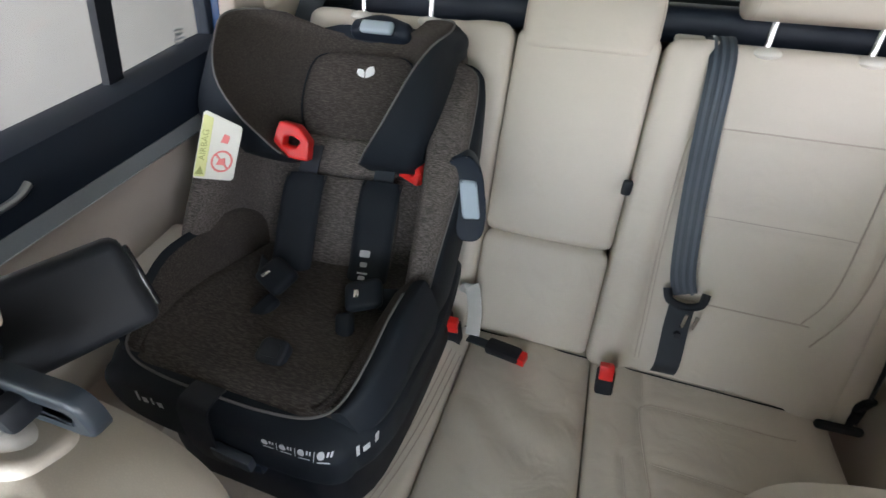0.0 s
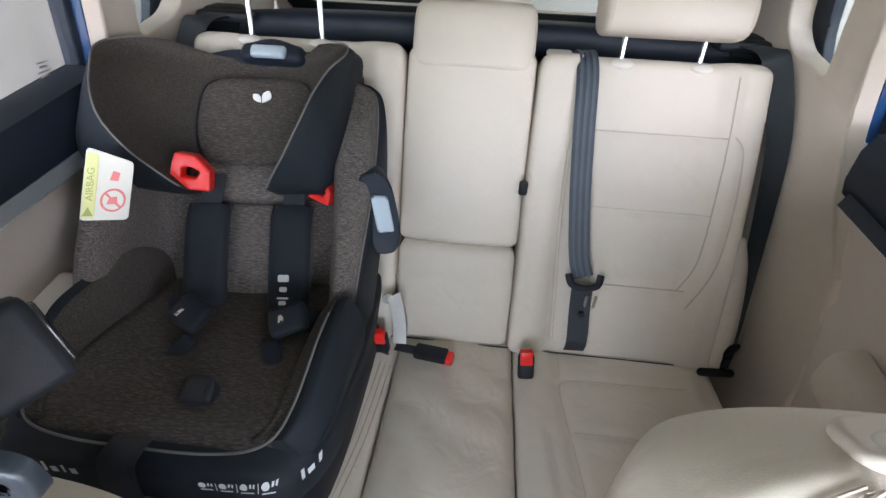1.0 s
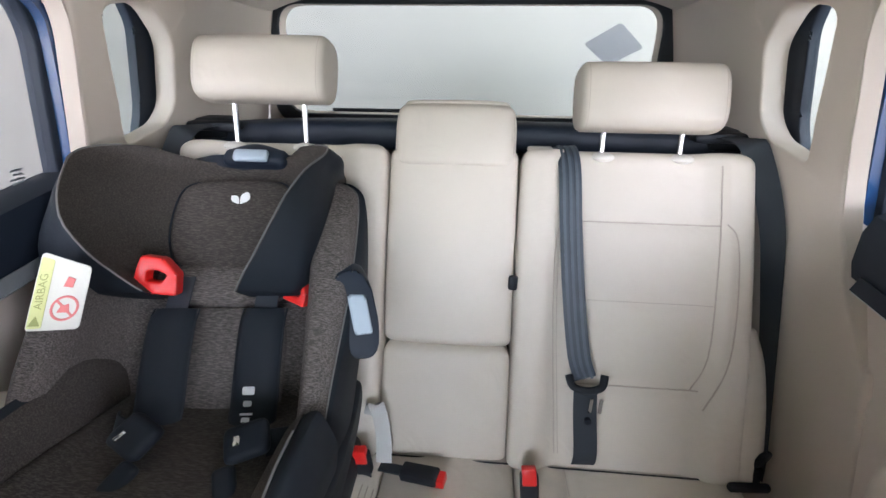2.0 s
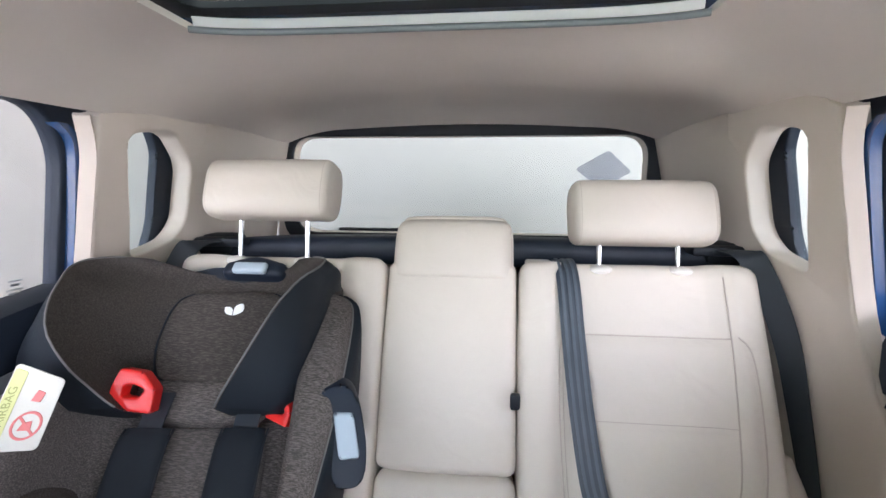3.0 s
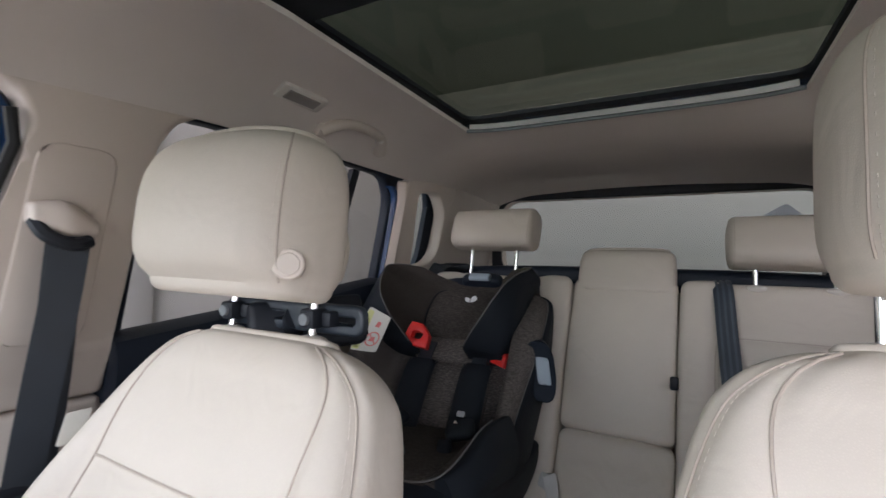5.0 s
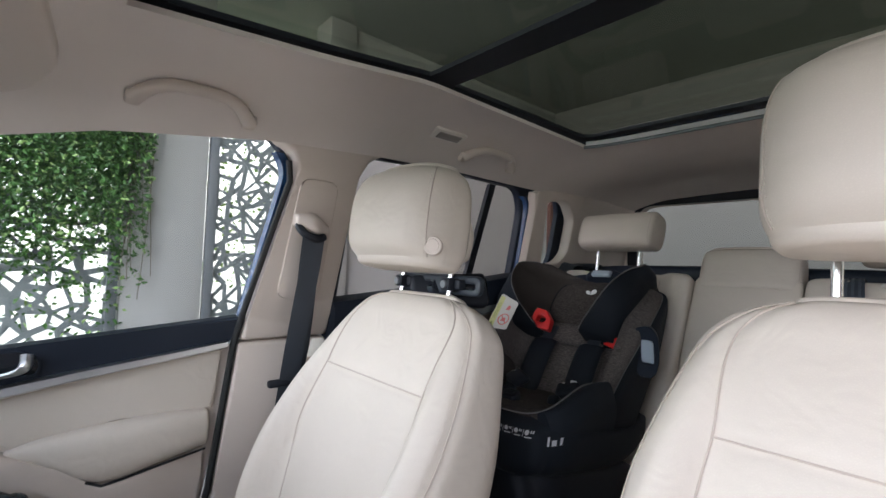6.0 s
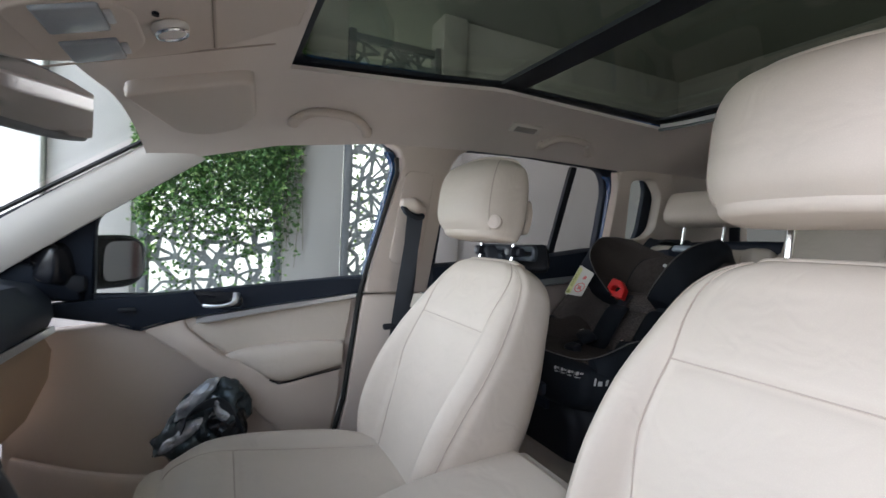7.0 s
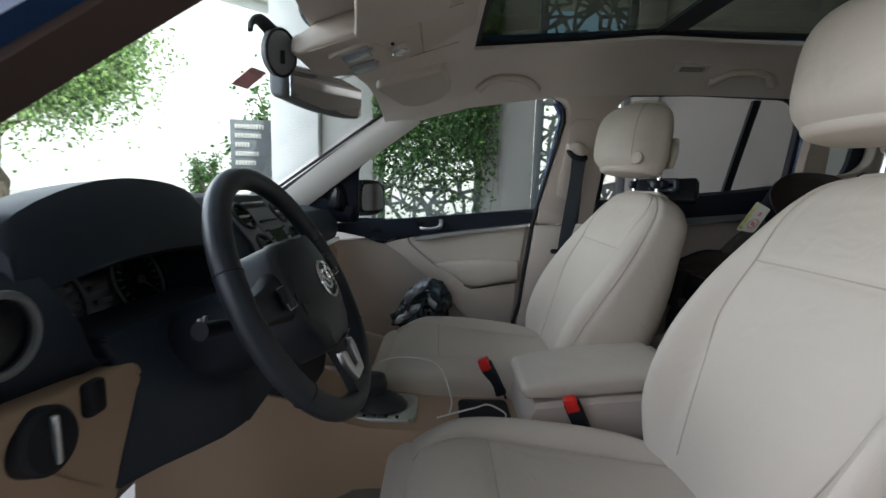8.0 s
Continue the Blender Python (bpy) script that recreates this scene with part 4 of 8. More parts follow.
def head_restraint(name, at, w, h, d, label, group, lean=14, post_len=0.11, gap=0.159, fore=0.62, n=3.6, ahead=0.0, oval=False):
    """A padded restraint on two posts; at: the middle between the foot of the posts."""
    x, y, z = at
    t = thing(name, at, label, "headrest", group)
    z0 = z + post_len * 0.55
    sl = math.tan(radians(lean))
    if not oval:
        return rolled_restraint(t, at, z0, w, h, d, lean, gap)
    form, rows = [], []
    for f in np.linspace(0, 1, 15):
        a = max(f - 0.35, 0) / 0.65
        c = max(0.35 - f, 0) / 0.35
        form.append((f, (1 - (0.93 * a) ** 4.6) ** (1 / 4.6) * (1 - (0.70 * c) ** 4) ** 0.25, (1 - (0.95 * a) ** 2.9) ** (1 / 2.9) * (1 - (0.82 * c) ** 3) ** (1 / 3)))
    for f, wf, df in form:
        zz = z0 + h * f
        rows.append((x, y - ahead + (zz - z) * sl * 0.6, zz, lean, w * wf, d * fore * df, d * (1 - fore) * df, 0, 0.006))
    b = Body(rows, n=n, seg=56, steps=30, r0=0.016, r1=0.008)
    part("pad", b.mesh(), LEATHER, t)
    for sx in (-1, 1):
        bm = bmesh.new()
        b.seam(bm, [(sx * 0.90, v) for v in along(40)], 0.0013)
        edge = part("seam", bm, LEATHER_SEAM, t)
        bm = bmesh.new()
        b.stitches(bm, [(sx * 0.875, v) for v in along(40)], 0.007)
        tagged(part("stitching", bm, THREAD, edge), kind="stuff")
    for sx in (-1, 1):
        bm = bmesh.new()
        rod(bm, (x + sx * gap / 2, y - 0.002, z - 0.02), (x + sx * gap / 2, y + post_len * sl * 0.5, z0 + 0.03), 0.0062)
        part("post", bm, CHROME, t, "chrome post")
        bm = bmesh.new()
        bmesh.ops.create_uvsphere(bm, u_segments=20, v_segments=8, radius=1.0, matrix=Matrix.Translation((x + sx * gap / 2, y, z)) @ Matrix.Diagonal((0.024, 0.017, 0.008, 1)))
        part("collar", bm, TRIM_PALE, t, "pale plastic collar")
    return t, b


def build_rear_seats():
    bench = thing("rear_bench", (0, 0.3, 0.36), "cream leather three-seat rear bench with sewn panels", "car seat")
    # right section
    t, b = rear_back(bench, "backrest", 0.1400, 0.612, "cream leather rear seat back with stitched centre panel", "rear seat backs", bol=0.022, belly=0.004, inner=0.55, outer=0.8, wtop=0.004)
    bm, st = bmesh.new(), bmesh.new()
    fx = lambda x: (x - 0.377) / 0.235
    vz = lambda z: (z - 0.575) / 0.583
    b.seam(bm, [(fx(x), vz(1.047)) for x in np.linspace(0.225, 0.545, 16)])
    b.seam(bm, [(fx(x), vz(0.735)) for x in np.linspace(0.265, 0.52, 14)])
    b.seam(bm, [(fx(x), vz(0.897)) for x in np.linspace(0.265, 0.54, 14)], 0.0008)
    right = [(0.545, 1.18), (0.545, 1.056), (0.541, 0.95), (0.532, 0.80), (0.505, 0.735)]
    b.seam(bm, [(fx(x), vz(z)) for x, z in catmull(right, 20)])
    outer = [(0.555, 1.05), (0.575, 1.02), (0.578, 0.92), (0.568, 0.80), (0.53, 0.70)]
    b.seam(bm, [(fx(x), vz(z)) for x, z in catmull(outer, 20)])
    b.stitches(st, [(fx(x - 0.006), vz(z)) for x, z in catmull(outer, 20)])
    left = [(0.235, 1.05), (0.222, 1.0), (0.222, 0.85), (0.232, 0.70), (0.24, 0.60)]
    b.seam(bm, [(fx(x), vz(z)) for x, z in catmull(left, 20)], 0.0013)
    b.seam(bm, [(fx(x + 0.008), vz(z)) for x, z in catmull(left, 20)], 0.0009)
    part("seam", bm, LEATHER_SEAM, t)
    part("stitching", st, THREAD, t)
    b.press(t)
    bm = bmesh.new()
    rbox(bm, (0.186, back_y(1.185) + 0.050, 1.190), (0.055, 0.04, 0.014), 0.006)
    part("release_lever", bm, TRIM_PALE, t)
    # padded wing between the outer back and the wheel housing
    wing = Body([(0.626, 0.535, 0.575, 20, 0.030, 0.030, 0.05), (0.628, 0.560, 0.64, 21, 0.036, 0.036, 0.05), (0.628, 0.592, 0.72, 22, 0.036, 0.034, 0.05), (0.626, 0.625, 0.80, 22, 0.030, 0.026, 0.04), (0.622, 0.650, 0.86, 22, 0.018, 0.012, 0.03)], n=2.6, seg=40, steps=24, r0=0.012, r1=0.012)
    part("side_bolster", wing.mesh(), LEATHER, bench, "cream leather wing beside the seat back")
    # centre section with fold-down arm rest
    t, b = rear_back(bench, "backrest", -0.137, 0.1385, "cream leather middle seat back with folded armrest", "rear seat backs", z0=0.81, z1=1.16, bol=0.0, belly=0.012)
    bm = bmesh.new()
    b.seam(bm, [(f, 0.97) for f in np.linspace(-0.9, 0.9, 12)], 0.001)
    part("seam", bm, LEATHER_SEAM, t)
    bm = bmesh.new()
    rbox(bm, (0.134, 0.640, 0.955), (0.019, 0.014, 0.032), 0.005)
    part("latch", bm, BLACK, t, "small black latch")
    t, b = rear_back(bench, "folding_armrest", -0.137, 0.1385, "cream leather lower panel of the middle seat back", "rear seat backs", z0=0.58, z1=0.768, bol=0.0, belly=0.012)
    # middle head restraint sits on the back
    rows = []
    for f in np.linspace(0, 1, 12):
        z = 1.152 + 0.116 * f
        a = max(f - 0.25, 0) / 0.75 * 0.97
        g = (1 - a ** 3.6) ** (1 / 3.6)
        rows.append((0.001, back_y(z) + 0.066, z, LEAN, 0.132 * (0.62 + 0.38 * g ** 0.55), 0.067 * g, 0.052 * g, 0, 0.004))
    h = Body(rows, n=5, r0=0.012, r1=0.010, steps=26)
    t = thing("headrest", (0.001, 0.8, 1.15), "low cream leather headrest of the middle seat", "headrest", "rear headrests")
    part("pad", h.mesh(), LEATHER, t)
    for sx in (-1, 1):
        bm = bmesh.new()
        h.seam(bm, [(sx * 0.95, v) for v in along(16)], 0.0009)
        part("seam", bm, LEATHER_SEAM, t)
    # left section, mostly behind the child seat
    t, b = rear_back(bench, "backrest", -0.612, -0.1385, "cream leather seat back behind the child seat", "rear seat backs", bol=0.022, belly=0.004, inner=0.55, outer=0.8, wtop=0.004)
    bm = bmesh.new()
    fx = lambda x: (x + 0.376) / 0.236
    b.seam(bm, [(fx(-0.242), vz(z)) for z in np.linspace(0.62, 1.18, 20)])
    b.seam(bm, [(fx(x), vz(1.056)) for x in np.linspace(-0.54, -0.225, 16)])
    part("seam", bm, LEATHER_SEAM, t)
    b.press(t)
    head_restraint("headrest", (0.3905, 0.795, 1.182), 0.140, 0.100, 0.115, "cream leather headrest on chrome posts, rear seat", "rear headrests", lean=16, post_len=0.105)
    head_restraint("headrest", (-0.410, 0.795, 1.185), 0.142, 0.100, 0.115, "cream leather headrest raised on long chrome posts", "rear headrests", lean=16, post_len=0.178)
    # cushions
    def cushion(x0, x1, label, insert, n=6, belly=0.012, bol=0.0):
        xm, w = (x0 + x1) / 2, (x1 - x0) / 2
        b = Body([(xm, 0.55, 0.53, 0, w, 0.045, 0.14, bol, belly), (xm, 0.42, 0.53, 0, w, 0.048, 0.14, bol, belly), (xm, 0.25, 0.54, 0, w, 0.05, 0.15, bol, belly), (xm, 0.10, 0.55, 0, w, 0.045, 0.16, bol, belly), (xm, 0.04, 0.545, 0, w, 0.03, 0.15, bol, 0)],
                 f0=(0, 0, 1), up=(0, -1, 0), n=n, seg=160, steps=80, r0=0.01, r1=0.045, sink=0.0045)
        bm = b.mesh()
        if not insert:
            for v in bm.verts:
                if v.co.z > 0.55:
                    u = v.co.x * 0.55 + v.co.y
                    v.co.z += 0.0022 * (math.sin(40 * u + 5 * noise.noise(v.co * 5)) + 0.4 * noise.noise(v.co * 14)) * smooth(0.10, 0.2, v.co.y) * smooth(0.50, 0.42, v.co.y)
        t = part("cushion", bm, LEATHER, bench, label)
        return t, b, xm, w
    t, b, xm, w = cushion(0.158, 0.62, "cream leather rear seat cushion with sewn insert", True, bol=0.012)
    bm = bmesh.new()
    fx = lambda x: (x - xm) / w
    vy = lambda y: (0.55 - y) / 0.51
    ins = [(0.288, 0.10), (0.275, 0.25), (0.256, 0.40), (0.266, 0.432), (0.30, 0.438), (0.42, 0.44), (0.54, 0.445)]
    b.seam(bm, [(fx(x), vy(y)) for x, y in catmull(ins, 40)])
    b.seam(bm, [(fx(x), vy(0.335 - 0.02 * (x - 0.27))) for x in np.linspace(0.272, 0.58, 14)], 0.0012)
    b.seam(bm, [(fx(0.262), vy(y)) for y in np.linspace(0.45, 0.53, 5)], 0.001)
    b.seam(bm, [(fx(x), vy(y)) for x, y in ((0.245, 0.05), (0.238, 0.2), (0.222, 0.33))], 0.001)
    part("seam", bm, LEATHER_SEAM, t)
    b.press(t)
    t, b, xm, w = cushion(-0.122, 0.156, "cream leather middle seat cushion, softly wrinkled", False, belly=0.016)
    t, b, xm, w = cushion(-0.62, -0.124, "cream leather seat cushion under the child seat", True, bol=0.012)
    bm = bmesh.new()
    for dx in (0.0, 0.011, 0.022):
        b.seam(bm, [((x - dx - xm) / w, (0.55 - y) / 0.51) for x, y in catmull([(-0.130, 0.44), (-0.138, 0.30), (-0.154, 0.20), (-0.172, 0.12), (-0.184, 0.08)], 24)], 0.0013)
    part("seam", bm, LEATHER_SEAM, t)
    b.press(t)


def build_seat_shadow_line():
    t = thing("seat_joint", (0, 0.515, 0.58), "thin dark strip drawn as the shadow line between rear cushions and backs", "seat joint")
    # the shadow line where cushions meet backs, drawn as a black tube
    bm = bmesh.new()
    tube(bm, [Vector((x, 0.5140, 0.5875)) for x in np.linspace(-0.56, 0.56, 30)], 0.0018, 8)
    part("strip", bm, BLACK, t)


def buckle(name, at, to, label, red_face, group, across=(1, 0, 0)):
    """A seat-belt buckle: black housing with a red press button, at the end of a stalk."""
    a, b = Vector(at), Vector(to)
    t = thing(name, at, label, "belt buckle", group)
    ax = (b - a).normalized()
    sx = Vector(across)
    sx = (sx - ax * sx.dot(ax)).normalized()
    rot = Matrix((sx, ax, sx.cross(ax))).transposed()
    bm = bmesh.new()
    rbox(bm, a.lerp(b, 0.60), (0.036, (b - a).length * 0.80, 0.022), 0.006, rot)
    part("housing", bm, BLACK, t)
    bm = bmesh.new()
    rbox(bm, b + sx.cross(ax) * red_face * 0.004 - ax * 0.004, (0.028, 0.034, 0.020), 0.003, rot)
    part("button", bm, RED, t, "red press button")
    bm = bmesh.new()
    strap(bm, [a - ax * 0.03, a + ax * 0.03], sx, 0.022, 0.004)
    part("stalk", bm, WEBBING, t)


def build_rear_belts():
    # centre belt hanging over the right section
    t = thing("seat_belt", (0.26, 0.6, 0.58), "dark blue-grey seat belt hanging down the seat back", "seat belt", "rear seat belts")
    f = lambda x, z, o=0.022: Vector((x, back_y(z) - o, z))
    bm = bmesh.new()
    pts = [Vector((0.234, 0.86, 1.186)), Vector((0.236, 0.80, 1.200)), f(0.240, 1.170, 0.014), f(0.247, 1.06), f(0.257, 0.94, 0.03), f(0.272, 0.83, 0.034), f(0.288, 0.783, 0.03)]
    strap(bm, [Vector(p) for p in catmull(pts, 40)], (1, 0, 0.12), 0.045, 0.0018, 3)
    band = part("webbing", bm, WEBBING_GREY, t)
    for off in (-0.013, 0.0, 0.013):
        bm = bmesh.new()
        strap(bm, [Vector(p) + Vector((off, -0.0028, 0.003)) for p in catmull(pts, 40)][4:], (1, 0, 0.12), 0.0055, 0.0012)
        part("woven_stripe", bm, WEBBING_PALE, band, "paler woven stripe")
    bm = bmesh.new()
    pts = [f(0.290, 0.763, 0.03), f(0.293, 0.71, 0.02), f(0.298, 0.63, 0.018), Vector((0.299, 0.530, 0.578))]
    strap(bm, [Vector(p) for p in catmull(pts, 20)], (1, 0, 0.06), 0.047, 0.0018)
    part("webbing", bm, WEBBING, t)
    bm = bmesh.new()
    tube(bm, bez(f(0.254, 0.792, 0.036), f(0.262, 0.775, 0.044), f(0.290, 0.769, 0.046), f(0.318, 0.776, 0.044), f(0.325, 0.794, 0.036)), 0.0080, 10)
    p = part("slider", bm, BLACK, t, "black plastic belt slider")
    bm = bmesh.new()
    for dx in (-0.002, 0.018):
        rbox(bm, f(0.303 + dx, 0.733, 0.032), (0.007, 0.004, 0.036), 0.001)
    part("tongue", bm, CHROME, p, "bright metal tongue")
    bm = bmesh.new()
    rod(bm, f(0.298, 0.700, 0.022), f(0.298, 0.700, 0.030), 0.007)
    part("stop_button", bm, BLACK, t)
    # outer belt
    t = thing("seat_belt", (0.64, 0.6, 0.6), "black seat belt beside the outer rear seat", "seat belt", "rear seat belts")
    bm = bmesh.new()
    pts = [(0.585, 0.90, 1.215), (0.60, 0.80, 1.222), (0.615, 0.765, 1.19), (0.634, 0.700, 1.08), (0.645, 0.655, 0.95), (0.650, 0.600, 0.80), (0.652, 0.545, 0.66), (0.652, 0.525, 0.60)]
    strap(bm, [Vector(p) for p in catmull(pts, 40)], ((0.9, -0.35, 0.1), (-0.3, -0.95, 0)), 0.047, 0.0018)
    part("webbing", bm, WEBBING, t)
    bm = bmesh.new()
    rbox(bm, (0.600, 0.885, 1.216), (0.15, 0.05, 0.022), 0.009)
    part("guide", bm, BLACK, t, "black belt guide on the parcel shelf")
    bm = bmesh.new()
    rbox(bm, (0.645, 0.525, 0.640), (0.03, 0.014, 0.05), 0.006, Euler((0.2, 0, 0.5)).to_matrix())
    rbox(bm, (0.640, 0.515, 0.605), (0.016, 0.012, 0.05), 0.004)
    rbox(bm, (0.622, 0.500, 0.592), (0.085, 0.016, 0.018), 0.006, Euler((0, 0.05, 0.1)).to_matrix())
    part("anchor", bm, BLACK, t, "black anchor and buckle tongue")
    # mirrored belt behind the child seat
    t = thing("seat_belt", (-0.64, 0.6, 0.6), "black seat belt behind the child seat", "seat belt", "rear seat belts")
    bm = bmesh.new()
    strap(bm, [Vector((-p[0], p[1], p[2])) for p in catmull(pts, 40)], ((-0.9, -0.35, 0.1), (-0.15, -1, 0)), 0.047, 0.0018)
    part("webbing", bm, WEBBING, t)
    bm = bmesh.new()
    rbox(bm, (-0.600, 0.885, 1.216), (0.15, 0.05, 0.022), 0.009)
    part("guide", bm, BLACK, t)
    buckle("belt_buckle", (0.184, 0.432, 0.568), (0.178, 0.455, 0.637), "black belt buckle with red button between cushions", 1, "rear buckles")
    buckle("belt_buckle", (-0.150, 0.462, 0.580), (-0.158, 0.462, 0.648), "black belt buckle with red button beside the child seat", 1, "rear buckles")
    buckle("belt_buckle", (-0.095, 0.470, 0.598), (0.002, 0.448, 0.610), "black belt buckle lying flat on the middle cushion", 1, "rear buckles", (0, 1, 0))
    t = thing("belt_stalk", (-0.125, 0.50, 0.59), "pale grey webbing stalk of a belt", "belt stalk")
    bm = bmesh.new()
    strap(bm, bez((-0.145, 0.545, 0.60), (-0.150, 0.535, 0.68), (-0.132, 0.515, 0.72), (-0.118, 0.500, 0.66), (-0.115, 0.478, 0.605)), (1, 0, 0), 0.032, 0.004)
    part("webbing", bm, surface("pale_webbing", (0.52, 0.51, 0.49), 0.7, 0.1, 20, 500, 0.5), t)


def build_load_cover():
    t = thing("load_cover", (0, 0.95, 1.16), "black roller cassette of the load cover behind the seats", "load cover")
    b = Body([(x, 0.955 - 0.02 * abs(x / 0.66) ** 3, 1.197 - 0.02 * abs(x / 0.66) ** 4, 0, 0.045, 0.033, 0.04) for x in np.linspace(-0.645, 0.645, 9)], f0=(0, 0, 1), up=(1, 0, 0), side=(0, 1, 0), n=3.2, seg=32, steps=24, r0=0.02, r1=0.02)
    part("cassette", b.mesh(), NAVY, t)
    bm = bmesh.new()
    panel(bm, [(-0.60, 0.97), (0.60, 0.97), (0.60, 1.32), (-0.60, 1.32)], [], lambda u, v: (u, v, 1.170), (0, 0, -0.006))
    part("cover", bm, BLACK, t, "black woven cover")
    for sx in (-1, 1):
        bm = bmesh.new()
        rbox(bm, (sx * 0.615, 0.93, 1.205), (0.10, 0.09, 0.05), 0.018)
        part("end_cap", bm, BLACK, t)


# ---- child seat ----
def cs(u, v, w):
    """A place on the child seat: across, up along its leaning back, and forward of it."""
    return Vector((-0.380 - 0.075 * v + u * (1.05 if u < 0 else 1.0), 0.402 + 0.615 * v - 0.788 * w + 0.12 * u, 0.846 + 0.788 * v + 0.615 * w))


def sheet(bm, sections):
    """A closed skin through sections of places on the child seat; each is a loop of (u, w) at its v."""
    loft(bm, [[cs(u, v, w) for u, w in loop] for v, loop in sections])


def mirrored(half):
    """A run from the left edge to the right one out of its right half, which starts at the middle."""
    return [(-u, w) for u, w in half[:0:-1]] + list(half)


def soft_line(pts, m):
    return [tuple(p) for p in catmull(pts, m)]


# the head support: v, piping (u, w), outer edge (u, w), middle w
HEAD = [(0.154, 0.070, 0.088, 0.172, 0.060, -0.020), (0.162, 0.080, 0.102, 0.184, 0.070, -0.020), (0.180, 0.098, 0.122, 0.196, 0.086, -0.020), (0.205, 0.122, 0.144, 0.208, 0.101, -0.018), (0.250, 0.152, 0.164, 0.219, 0.112, -0.018), (0.300, 0.172, 0.160, 0.226, 0.110, -0.020),
        (0.350, 0.190, 0.138, 0.231, 0.094, -0.024), (0.385, 0.208, 0.112, 0.231, 0.078, -0.028), (0.406, 0.210, 0.094, 0.224, 0.066, -0.034), (0.420, 0.204, 0.078, 0.212, 0.058, -0.038), (0.432, 0.188, 0.062, 0.192, 0.050, -0.042), (0.440, 0.162, 0.046, 0.164, 0.040, -0.045), (0.443, 0.138, 0.034, 0.140, 0.030, -0.046)]
# the back: v, inner edge of the side, outer edge, depth of the side
BACK = [(-0.130, 0.160, 0.206, 0.120), (-0.060, 0.172, 0.220, 0.138), (0.020, 0.174, 0.229, 0.132), (0.120, 0.170, 0.238, 0.108), (0.200, 0.164, 0.241, 0.084), (0.280, 0.158, 0.238, 0.052), (0.330, 0.152, 0.232, 0.028), (0.362, 0.146, 0.222, 0.012), (0.382, 0.142, 0.200, 0.000), (0.388, 0.140, 0.180, -0.008)]


HX = -0.015


